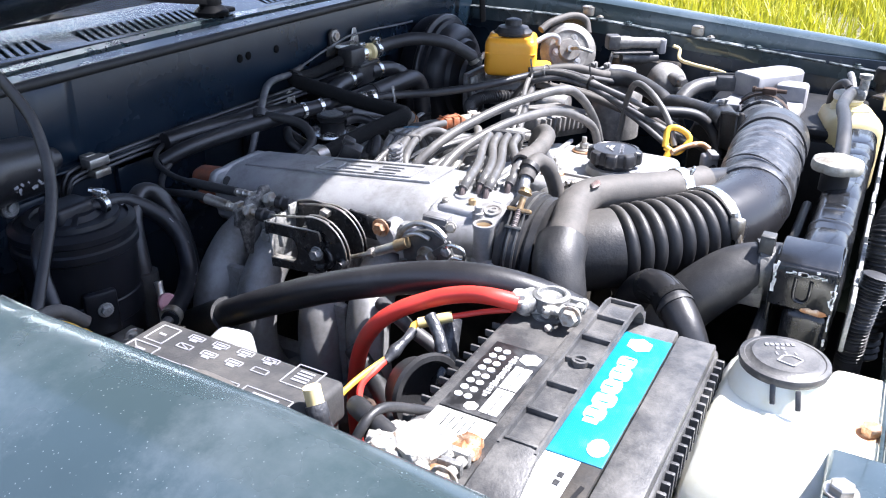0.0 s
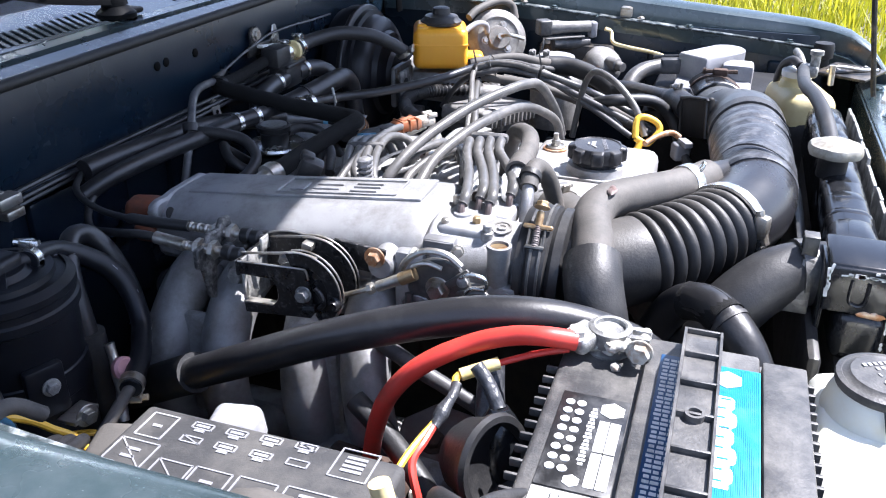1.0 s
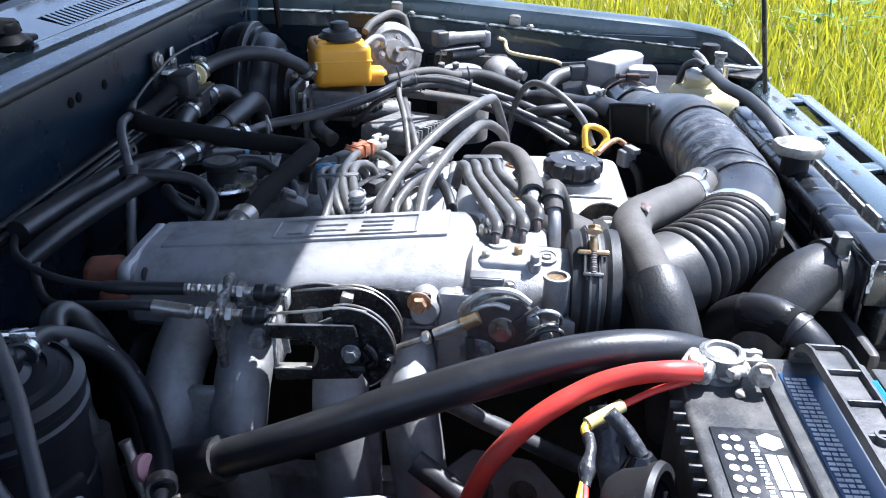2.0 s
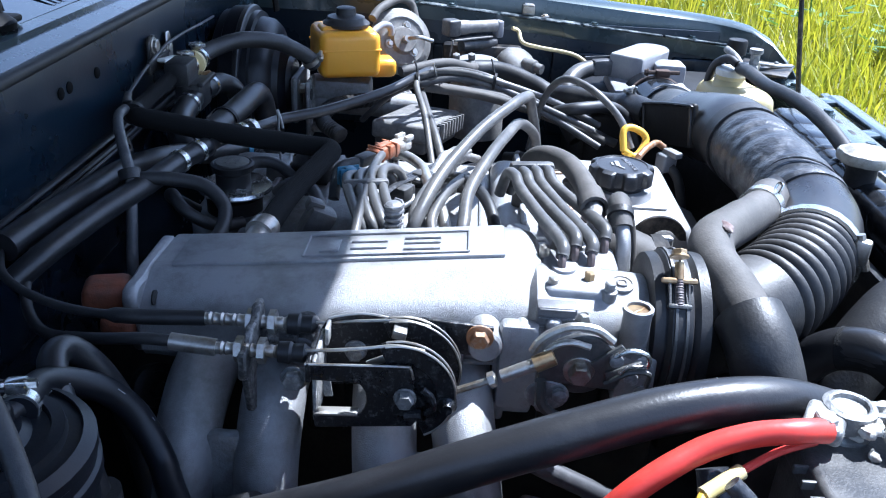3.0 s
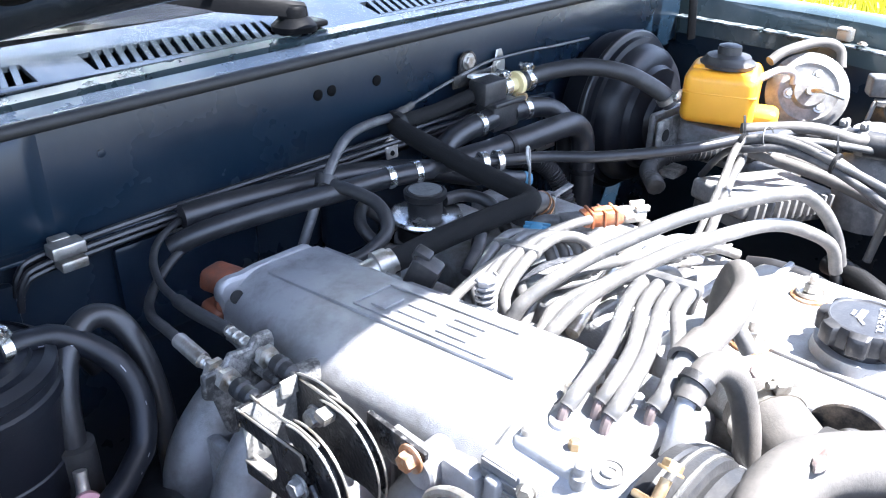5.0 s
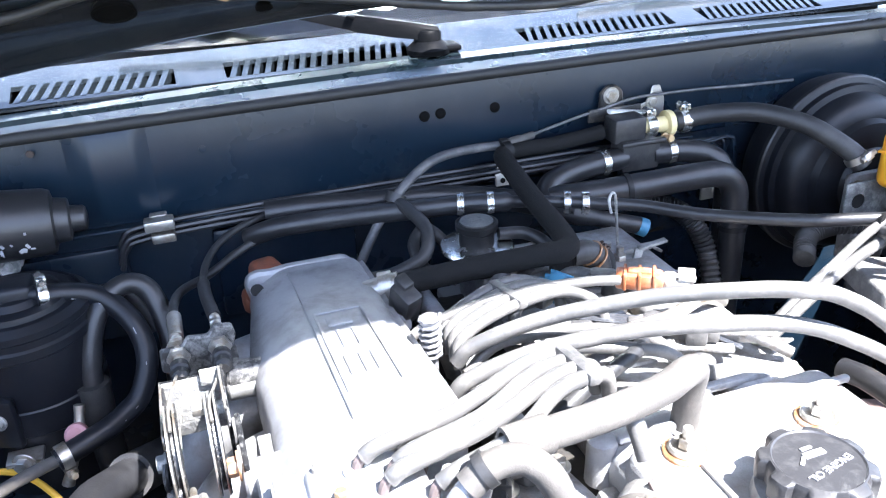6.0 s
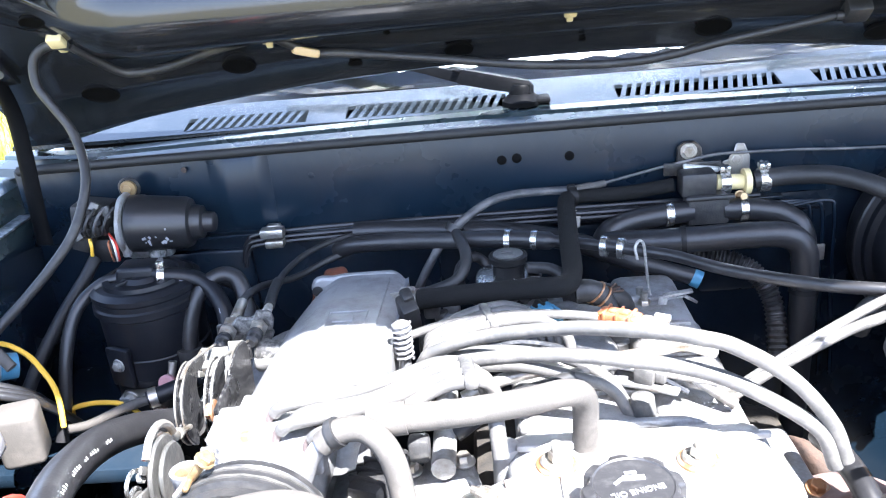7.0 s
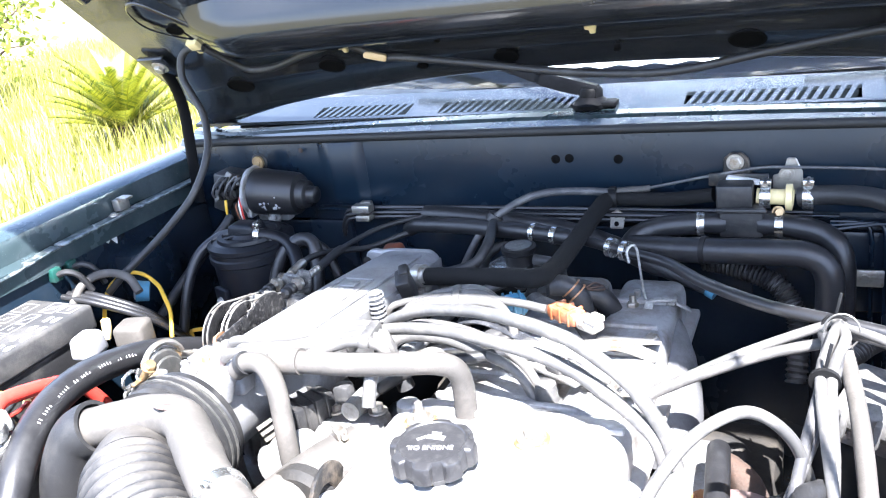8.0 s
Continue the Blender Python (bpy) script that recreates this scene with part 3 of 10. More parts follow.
def fender(side):
    """side -1: the cycad's side; 1: the meadow's. Lofted sections from flange over the crown to the outer wall."""
    g = Geo()
    half = 0.722
    sec = [(-0.028, -0.060), (-0.028, -0.036), (-0.004, -0.034), (-0.003, -0.014), (0.0, -0.003), (0.006, 0.001), (0.03, 0.006), (0.06, 0.002), (0.10, -0.012), (0.14, -0.045),
           (0.165, -0.10), (0.178, -0.2), (0.178, -0.42), (0.16, -0.62)]
    ys = [0.42, 0.25, 0.1, 0.0, -0.1, -0.2, -0.3, -0.4, -0.5, -0.6, -0.7, -0.78, -0.83, -0.87, -0.90, -0.93, -0.96, -0.985, -1.01, -1.03]
    for y in ys:
        pull = 0.0 if y > -0.8 else (1.6 if side < 0 else 4.5) * (y + 0.8) ** 2
        dip = 7.0 * max(0.0, -0.885 - y) ** 2 if side > 0 else 0.0
        for dx, dz in sec:
            lift = 0.0 if side > 0 else min(0.020, 0.075 * max(0.0, -0.31 - y))
            g.v.append(Vector((CX + side * (half + dx * (1 - 2.2 * pull) - pull), y, crown_z(y) + lift - dip + dz)))
    m = len(sec)
    for i in range(len(ys) - 1):
        for j in range(m - 1):
            q = (i * m + j, (i + 1) * m + j, (i + 1) * m + j + 1, i * m + j + 1)
            g.f.append(q if side > 0 else q[::-1])
    g.f.append([(len(ys) - 1) * m + j for j in range(m)])
    return part("fender", g, M_PAINT, car, "glossy dark green metallic fender, dusty and water-spotted")


fender(-1)
fender(1)
for side in (-1, 1):
    g = Geo()
    xw = CX + side * 0.702
    box(g, (xw, -0.39, 0.77), (0.006, 0.92, 0.52), 0.002)
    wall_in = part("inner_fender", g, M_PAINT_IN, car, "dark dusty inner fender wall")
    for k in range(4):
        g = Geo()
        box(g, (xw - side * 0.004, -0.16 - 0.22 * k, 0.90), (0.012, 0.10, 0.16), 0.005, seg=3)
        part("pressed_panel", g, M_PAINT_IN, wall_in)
    # bolted rail with spring clips along the flange
    g = Geo()
    for k in range(6 if side > 0 else 3):
        y0 = 0.0 - 0.15 * k
        bar(g, (xw - side * 0.004, y0, crown_z(y0) - 0.033), (xw - side * 0.004, y0 - 0.145, crown_z(y0 - 0.145) - 0.033), 0.02, 0.003)
    pieces("flange_rail", g, M_WORNRAIL, car, "narrow rail worn bright along its edge", "rail_step")
    for y in ((-0.27, -0.5) if side > 0 else (-0.16,)):
        g = Geo()
        z = crown_z(y) - 0.022
        box(g, (xw + side * 0.006, y, z), (0.014, 0.022, 0.018), 0.002)
        box(g, (xw - side * 0.004, y, z + 0.010), (0.020, 0.016, 0.004), 0.001)
        bolt(g, (xw - side * 0.006, y - 0.03, z - 0.008), (0, 0, 1), 0.005, 0.004)
        part("spring_clip", g, M_STEEL, car, "small worn metal clip on the flange")
    for y in (-0.36, -0.62, -0.8) if side > 0 else (-0.8,):
        g = Geo()
        bolt(g, (xw - side * 0.004, y, crown_z(y) - 0.031), (0, 0, 1), 0.006, 0.005)
        part("fender_bolt", g, M_PAINT, car)
g = Geo()
box(g, (CX + 0.728, -0.625, crown_z(-0.625) - 0.018), (0.003, 0.075, 0.012), 0.001, Matrix.Rotation(radians(-4.5), 3, 'X'))
part("data_plate", g, M_STEEL, car, "small blank metal plate")

# firewall
g = Geo()
box(g, (CX, 0.004, 1.062), (1.40, 0.008, 0.108), 0.003)
press = []
for i in range(25):
    q = i / 24
    out = 0.0085 * min(1.0, max(0.0, min(q / 0.28, (1 - q) / 0.20))) ** 1.5 * (1 - 0.25 * q)
    x = -0.376 + 0.080 * q
    press.append([Vector((x, 0.004, 1.012)), Vector((x, -0.0002 - out * 0.2, 1.014)), Vector((x, -0.0004 - out, 1.024)), Vector((x, -0.0004 - out, 1.104)), Vector((x, -0.0002 - out * 0.3, 1.1135)), Vector((x, 0.004, 1.114))])
loft(g, press)
box(g, (CX, 0.016, 0.75), (1.40, 0.010, 0.52), 0.003)
box(g, (-0.02, -0.002, 1.008), (0.74, 0.022, 0.004), 0.0015)
for k in range(5):
    box(g, (-0.42 + 0.25 * k, 0.006, 0.93), (0.16, 0.014, 0.11), 0.006)
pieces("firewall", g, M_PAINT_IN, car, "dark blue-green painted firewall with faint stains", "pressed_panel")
for x, z in ((0.0, 1.08), (0.019, 1.081), (0.085, 1.079)):
    g = Geo()
    lathe(g, axes((x, 0.001, z), (0, -1, 0)), [(0.0062, 0), (0.0062, 0.002), (0.0045, 0.0032), (0.002, 0.0034)], 16)
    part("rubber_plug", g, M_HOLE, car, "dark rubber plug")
g = Geo()
lathe(g, axes((-0.244, 0.0005, 1.079), (0, -1, 0)), [(0.004, 0), (0.004, 0.0012), (0.002, 0.0016)], 12)
part("paint_dimple", g, M_PAINT_IN, car)
g = Geo()
lathe(g, axes((-0.405, -0.0045, 1.10), (0, -1, 0)), [(0.004, 0), (0.0035, 0.001)], 9)
part("rust_spot", g, M_RUST, car)

# cowl: weatherstrip, painted lip, vent panel
g = Geo()
tube(g, [(-0.62, -0.004, 1.115), (-0.2, -0.004, 1.119), (0.3, -0.004, 1.121), (0.76, -0.004, 1.118)], 0.0065, 10, 6)
part("weatherstrip", g, M_SEAL, car, "black rubber seal along the firewall's edge")
g = Geo()
ly = [(0.0, 1.112), (0.006, 1.1225), (0.03, 1.127), (0.034, 1.1235), (0.040, 1.1235), (0.044, 1.129), (0.062, 1.131), (0.066, 1.120)]
for i in range(29):
    s = i / 28 * 2 - 1
    x = CX + s * 0.76
    for y, z in ly:
        g.v.append(Vector((x, y + 0.10 * max(0, abs(s) - 0.75) ** 2 * 8, z - 0.016 * s * s)))
m = len(ly)
for i in range(28):
    for j in range(m - 1):
        g.f.append((i * m + j, (i + 1) * m + j, (i + 1) * m + j + 1, i * m + j + 1))
part("cowl_lip", g, M_LIP, car, "dark green painted cowl lip")
vent = Geo()
groups = ((-0.424, -0.257), (-0.203, 0.012), (0.158, 0.370), (0.417, 0.60))


def vent_z(y):
    return 1.130 + (y - 0.066) * 0.22


def slope_box(g, x0, x1, y0, y1, thick=0.005):
    v = []
    for dz in (-thick, 0):
        v += [(x0, y0, vent_z(y0) + dz), (x1, y0, vent_z(y0) + dz), (x1, y1, vent_z(y1) + dz), (x0, y1, vent_z(y1) + dz)]
    g.add(v, [(3, 2, 1, 0), (4, 5, 6, 7), (0, 1, 5, 4), (1, 2, 6, 5), (2, 3, 7, 6), (3, 0, 4, 7)])


slope_box(vent, -0.66, 0.80, 0.066, 0.074)
slope_box(vent, -0.66, 0.80, 0.111, 0.150)
edge = -0.66
for a, b in groups:
    slope_box(vent, edge, a, 0.074, 0.111)
    edge = b
slope_box(vent, edge, 0.80, 0.074, 0.111)
panel = part("vent_panel", vent, M_COWL, car, "grey plastic cowl panel with vent slots, wet-looking sheen")
g = Geo()
v0, sk = -0.012, 0.010
slat_verts = [(-0.0032, 0.073), (0.0032, 0.073), (0.0032 + sk, 0.112), (-0.0032 + sk, 0.112)]
vs = [(x, y, vent_z(y) + dz) for dz in (v0, 0.0005) for x, y in slat_verts]
g.add(vs, [(3, 2, 1, 0), (4, 5, 6, 7), (0, 1, 5, 4), (1, 2, 6, 5), (2, 3, 7, 6), (3, 0, 4, 7)])
slat_mesh = bpy.data.meshes.new("slat")
slat_mesh.from_pydata([p - car.location for p in g.v], [], g.f)
slat_mesh.materials.append(M_COWL)
for a, b in groups:
    k = round((b - a - sk) / 0.0128)
    for i in range(k):
        ob = new("slat", slat_mesh)
        ob.parent = panel
        ob.location = (a + (b - a - sk) * (i + 0.5) / k, 0, 0)
# tray and added walls near-black, so the vents' shade is painted in
g = Geo()
box(g, (CX, 0.10, 1.06), (1.4, 0.10, 0.01), 0.001)
box(g, (CX, 0.147, 1.098), (1.4, 0.006, 0.072), 0.001)
box(g, (CX, 0.056, 1.088), (1.4, 0.006, 0.05), 0.001)
part("cowl_tray", g, M_HOLE, car, "drain tray under the vents, its shade painted near-black")

# windshield with its black edge, and the roof line above
g = Geo()
for i in range(25):
    s = i / 24 * 2 - 1
    for k in range(9):
        q = k / 8
        g.v.append(Vector((CX + s * (0.70 - 0.10 * q), 0.152 + q * 0.62 + 0.12 * s * s, 1.148 + q * 0.50)))
for i in range(24):
    for k in range(8):
        g.f.append((i * 9 + k, (i + 1) * 9 + k, (i + 1) * 9 + k + 1, i * 9 + k + 1))
shield = part("windshield", g, M_GLASS, car, "sloping windshield reflecting the bright sky")
shield.visible_shadow = False
g = Geo()
box(g, (CX, 0.75, 1.02), (1.3, 1.0, 0.02), 0.004)
box(g, (CX, 0.42, 1.10), (1.34, 0.35, 0.03), 0.01)
box(g, (CX, 1.3, 1.3), (1.34, 0.04, 0.7), 0.01)
part("dashboard", g, M_PLASTIC, car, "dark dashboard behind the glass")
g = Geo()
for i in range(25):
    s = i / 24 * 2 - 1
    for q, w in ((1.0, 0.0), (1.12, 0.02), (2.2, 0.09)):
        g.v.append(Vector((CX + s * (0.62 - 0.02 * w), 0.152 + q * 0.62 + 0.12 * s * s * (1 if q < 1.5 else 0), 1.148 + 0.5 + w - 0.03 * s * s)))
for i in range(24):
    for k in range(2):
        g.f.append((i * 3 + k, (i + 1) * 3 + k, (i + 1) * 3 + k + 1, i * 3 + k + 1))
part("roof", g, M_PAINT, car)

g = Geo()
for i in range(49):
    s = i / 48 * 2 - 1
    for k in range(5):
        q = 0.03 + k / 4 * 0.9
        g.v.append(Vector((CX + s * (0.62 - 0.08 * q), 0.19 + q * 0.62 + 0.12 * s * s + 0.012 * (i % 2), 1.135 + q * 0.50)))
for i in range(48):
    for k in range(4):
        g.f.append((i * 5 + k, (i + 1) * 5 + k, (i + 1) * 5 + k + 1, i * 5 + k + 1))
solo("sunshade", g, M_SHADE, "silver folding sunshade behind the windshield", "sunshade")

# wiper
wiper = thing("wiper", (0.033, 0.078, 1.140), "black windshield wiper arm with a worn pivot nut", "wiper")
g = Geo()
lathe(g, Matrix.Translation((0.033, 0.078, 1.132)), [(0.026, 0), (0.026, 0.006), (0.018, 0.013), (0.013, 0.016)], 22)
box(g, (0.050, 0.076, 1.137), (0.04, 0.03, 0.008), 0.004)
part("pivot_cover", g, M_WIPER, wiper)
g = Geo()
loft(g, [[Vector((x, y + a * w, z + b * h)) for a, b in ((-1, -0.6), (-0.8, 0.6), (-0.45, 1), (0.45, 1), (0.8, 0.6), (1, -0.6))] for x, y, z, w, h in (
    (0.044, 0.078, 1.153, 0.013, 0.009), (0.020, 0.084, 1.156, 0.0135, 0.011), (-0.010, 0.098, 1.160, 0.012, 0.012), (-0.048, 0.117, 1.166, 0.0115, 0.012), (-0.052, 0.119, 1.166, 0.0095, 0.009), (-0.10, 0.143, 1.177, 0.0085, 0.0075), (-0.19, 0.178, 1.196, 0.007, 0.005), (-0.32, 0.226, 1.223, 0.006, 0.004))])
bar(g, (-0.043, 0.115, 1.1755), (-0.052, 0.119, 1.177), 0.024, 0.003, 0.001)
lathe(g, Matrix.Translation((0.033, 0.080, 1.144)), [(0.0165, 0), (0.0165, 0.011), (0.0135, 0.015)], 20)
part("arm", g, M_WIPER, wiper)
g = Geo()
bolt(g, (0.033, 0.078, 1.157), (0, -0.1, 1), 0.0065, 0.006, 1.35)
part("pivot_nut", g, M_STEEL, wiper, "tarnished pivot nut")
g = Geo()
bar(g, (0.30, 0.20, 1.197), (0.56, 0.235, 1.208), 0.008, 0.010, 0.003)
bar(g, (0.40, 0.21, 1.207), (0.72, 0.19, 1.19), 0.010, 0.006, 0.003)
wiper2 = thing("wiper", (0.45, 0.2, 1.19), "black wiper resting on the meadow side of the windshield", "wiper")
part("blade", g, M_PLASTIC, wiper2)

# radiator support and nose
g = Geo()
box(g, (CX, -0.936, 0.975), (1.16, 0.048, 0.012), 0.004)
box(g, (CX, -0.912, 0.955), (1.16, 0.006, 0.045), 0.002)
box(g, (CX, -1.012, 0.962), (1.08, 0.026, 0.014), 0.005, seg=3)
box(g, (CX, -1.03, 0.75), (1.25, 0.02, 0.40), 0.006)
for k in range(7):
    box(g, (CX - 0.51 + 0.17 * k, -0.982, 0.962), (0.030, 0.060, 0.010), 0.004, Matrix.Rotation(0.35, 3, 'Z'))
pieces("radiator_support", g, M_PAINT, car, "dark green painted front crossmember", "crossmember_flange")
# black sheet gives the gaps ahead of the beam their shade
g = Geo()
box(g, (CX, -0.975, 0.905), (1.14, 0.09, 0.008), 0.002)
part("gap_sheet", g, M_DEEPBLACK, car, "black sheet standing in for the dark gaps before the crossmember")
for x in (-0.45, -0.28, 0.30, 0.45, 0.60):
    g = Geo()
    bolt(g, (x, -0.938, 0.981), (0, 0, 1), 0.007, 0.006)
    part("support_bolt", g, M_PAINT, car)
# dark patches stand in for the shaded slots of the beam
for x in (0.17, 0.225, 0.36, 0.41, 0.53):
    g = Geo()
    box(g, (x, -0.938, 0.9800), (0.020, 0.008, 0.0025), 0.001)
    part("slot_patch", g, M_SEAL, car, "dark oblong patch standing in for a slot in the crossmember")
# unseen sheet closes the bay; black, so no bounce lights the depths
g = Geo()
box(g, (CX, -0.45, 0.50), (1.42, 1.1, 0.02), 0.002)
part("bay_closing_sheet", g, M_DEEPBLACK, car, "unseen black sheet closing the engine bay below, keeps it dark")

# the rest of the body on its wheels
g = Geo()
box(g, (CX, -1.11, 0.56), (1.62, 0.14, 0.18), 0.04, seg=3)
part("bumper", g, M_PLASTIC, car, "plain black bumper")
for side in (-1, 1):
    g = Geo()
    box(g, (CX + side * 0.845, 1.92, 0.72), (0.06, 3.0, 0.74), 0.028, seg=3)
    part("body_side", g, M_PAINT, car)
    g = Geo()
    box(g, (CX + side * 0.70, 2.25, 1.38), (0.04, 2.3, 0.62), 0.012)
    part("side_glass", g, M_GLOSSBLACK, car, "dark side glass")
g = Geo()
box(g, (CX, 3.40, 1.03), (1.66, 0.06, 1.36), 0.028, seg=3)
part("tailgate", g, M_PAINT, car)
g = Geo()
box(g, (CX, 2.45, 1.71), (1.36, 2.0, 0.05), 0.02, seg=3)
part("rear_roof", g, M_PAINT, car)
g = Geo()
box(g, (CX, 2.0, 0.48), (1.62, 2.8, 0.06), 0.01)
part("floor_pan", g, M_ENGINE, car)
for side in (-1, 1):
    for y in (-0.42, 2.40):
        m4 = axes((CX + side * 0.715, y, 0.365), (side, 0, 0))
        g = Geo()
        lathe(g, m4, [(0.20, 0.0), (0.33, 0.004), (0.362, 0.03), (0.365, 0.10), (0.362, 0.17), (0.33, 0.196), (0.22, 0.20), (0.21, 0.17)], 48)
        wheel = part("wheel", g, M_RUBBER, car, "black all-terrain tyre")
        g = Geo()
        lathe(g, m4, [(0.20, 0.165), (0.17, 0.15), (0.12, 0.155), (0.10, 0.175), (0.05, 0.185), (0.0, 0.186)], 32)
        part("rim", g, M_ALU_OLD, wheel, "dull alloy rim")

# ---- hood, propped open ----
TIP = radians(43)
HOOD_Y, HOOD_Z = -0.002, 1.206


def on_hood(u, v, w=0.0):
    """u across the car, v up the slope from the rear edge, w out of the underside."""
    return Vector((u, HOOD_Y - v * math.cos(TIP) - w * math.sin(TIP), HOOD_Z + v * math.sin(TIP) - w * math.cos(TIP)))


def rear_v(u):
    return -0.118 * (abs(u - CX) / 0.70) ** 2.0


hood = thing("hood", (CX, 0.0, 1.15), "black-lined open hood seen from below, with ribs and access holes", "hood")
g = Geo()
NU, rows = 48, []
prof = [(0.0, -0.020), (0.0, 0.0), (0.006, 0.003), (0.012, 0.001), (0.050, 0.001), (0.056, 0.006), (0.060, 0.0065), (0.066, 0.004), (0.092, 0.004), (0.100, 0.010), (0.112, 0.024), (0.130, 0.034),
        (0.150, 0.034), (0.164, 0.026), (0.174, 0.008), (0.186, -0.014), (0.30, -0.018), (0.32, 0.0), (0.34, 0.010), (0.38, 0.010), (0.40, -0.004), (0.42, -0.016), (0.62, -0.018), (0.65, 0.008), (0.70, 0.008),
        (0.73, -0.014), (0.90, -0.014), (0.93, 0.006), (0.985, 0.0), (0.99, -0.02)]
for i in range(NU + 1):
    s = i / NU * 2 - 1
    u = CX + s * 0.70
    taper = min(1.0, (1 - abs(s)) * 9)
    for v, w in prof:
        q = v + rear_v(u) * max(0.0, 1 - v / 0.15)
        q = q - (0.05 * s * s if v > 0.9 else 0)
        if 0.09 < v < 0.19:
            w = 0.004 + (w - 0.004) * max(0.0, min(1.0, (0.80 - abs(s)) * 8))
        side = 0.010 * math.sin(max(0.0, abs(s) - 0.80) / 0.2 * math.pi) if v > 0.22 else 0
        g.v.append(on_hood(u, q, w * taper + side))
m = len(prof)
for i in range(NU):
    for j in range(m - 1):
        g.f.append((i * m + j, i * m + j + 1, (i + 1) * m + j + 1, (i + 1) * m + j))
part("inner_panel", g, M_BLACKPAINT, hood, "ribbed dark inner panel, semi-gloss")
g = Geo()
for i in range(NU + 1):
    s = i / NU * 2 - 1
    u = CX + s * 0.715
    for v, w in ((-0.004, -0.006), (-0.006, -0.022), (0.05, -0.03), (0.5, -0.045), (0.95, -0.035), (1.0, -0.02), (1.0, 0.0)):
        q = v + rear_v(u) * (1 - v)
        g.v.append(on_hood(u, q - (0.05 * s * s if v > 0.9 else 0), w + 0.018 * abs(s) ** 6))
for i in range(NU):
    for j in range(6):
        g.f.append((i * 7 + j, (i + 1) * 7 + j, (i + 1) * 7 + j + 1, i * 7 + j + 1))
part("outer_skin", g, M_PAINT, hood, "dark green outer skin")
# each hole is a near-black disc, its shade in the colour
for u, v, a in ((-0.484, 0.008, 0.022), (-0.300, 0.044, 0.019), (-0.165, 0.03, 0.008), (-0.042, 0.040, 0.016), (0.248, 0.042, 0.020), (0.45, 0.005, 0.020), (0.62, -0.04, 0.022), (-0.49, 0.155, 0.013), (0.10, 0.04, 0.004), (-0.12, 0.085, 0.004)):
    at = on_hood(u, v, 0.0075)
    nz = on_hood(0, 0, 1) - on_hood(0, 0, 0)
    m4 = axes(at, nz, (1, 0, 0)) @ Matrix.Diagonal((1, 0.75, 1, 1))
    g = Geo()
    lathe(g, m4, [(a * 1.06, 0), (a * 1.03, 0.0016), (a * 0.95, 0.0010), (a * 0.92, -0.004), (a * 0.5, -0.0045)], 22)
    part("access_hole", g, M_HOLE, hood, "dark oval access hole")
for u, v in ((-0.365, 0.226), (-0.20, 0.228)):
    g = Geo()
    lathe(g, axes(on_hood(u, v, -0.008), on_hood(0, 0, 1) - on_hood(0, 0, 0)), [(0.012, 0), (0.010, 0.001)], 10)
    part("rust_spot", g, M_RUST, hood)

# pressed creases: a long step in front of the rear flange, and ribs round the corner hollows
step = Geo()
tube(step, [on_hood(u, 0.104 + rear_v(u) * 0.30 + 0.004 * math.exp(-((u - 0.15) / 0.012) ** 2) + 0.004 * math.exp(-((u - 0.40) / 0.012) ** 2) + 0.004 * math.exp(-((u + 0.03) / 0.012) ** 2), 0.006) for u in [-0.42 + 0.02 * k for k in range(52)]], 0.0026, 8, 2, flat=0.7)
part("pressed_step", step, M_BLACKPAINT, hood)
for e in (-1, 1):
    g = Geo()
    tube(g, [on_hood(CX + e * u, v, 0.010) for u, v in ((0.500, 0.128), (0.545, 0.135), (0.595, 0.165), (0.600, 0.205), (0.575, 0.222), (0.545, 0.190), (0.515, 0.150), (0.500, 0.128))], 0.003, 10, 8, flat=0.4)
    part("corner_bead", g, M_BLACKPAINT, hood)
    g = Geo()
    tube(g, [on_hood(CX + e * u, v, 0.012) for u, v in ((0.640, 0.24), (0.652, 0.36), (0.655, 0.55), (0.640, 0.72))], 0.012, 10, 8, flat=0.5)
    part("side_bead", g, M_BLACKPAINT, hood)
g = Geo()
pts = []
for k in range(41):
    u = -0.455 + 0.0275 * k
    dip = 0.012 * (math.exp(-((u + 0.365) / 0.028) ** 2) + math.exp(-((u + 0.20) / 0.028) ** 2) + math.exp(-((u - 0.12) / 0.03) ** 2) + math.exp(-((u - 0.40) / 0.03) ** 2))
    pts.append(on_hood(u, 0.205 + dip + 0.055 * max(0.0, (abs(u - CX) - 0.42)) / 0.1, -0.012))
tube(g, pts, 0.0030, 8, 2)
part("liner_edge", g, M_BLACKPAINT, hood, "wavy folded edge of the inner panel")
for side in (-1, 1):
    hx = CX + side * 0.655
    g = Geo()
    tube(g, [(hx, -0.075, 1.262), (hx, -0.055, 1.240), (hx, -0.040, 1.205), (hx, -0.037, 1.165), (hx, -0.045, 1.09), (hx, -0.05, 1.03)], 0.011, 10, 8, flat=0.45)
    arm = part("hinge_arm", g, M_WIPER, hood, "black steel hinge arm")
    g = Geo()
    box(g, on_hood(hx, 0.075, 0.010), (0.05, 0.05, 0.008), 0.003, Matrix.Rotation(-TIP, 3, 'X'))
    part("hinge_plate", g, M_BLACKPAINT, arm)
    g = Geo()
    bolt(g, on_hood(hx - side * 0.008, 0.082, 0.015), on_hood(0, 0, 1) - on_hood(0, 0, 0), 0.008, 0.008, 1.6)
    part("hinge_bolt", g, M_STEEL, arm)
# prop rod at the front corner
g = Geo()
tube(g, [(0.545, -0.925, 0.985), (0.545, -0.917, 1.02), (0.545, -0.85, 1.35), (0.545, -0.74, 1.80)], 0.004, 8, 5)
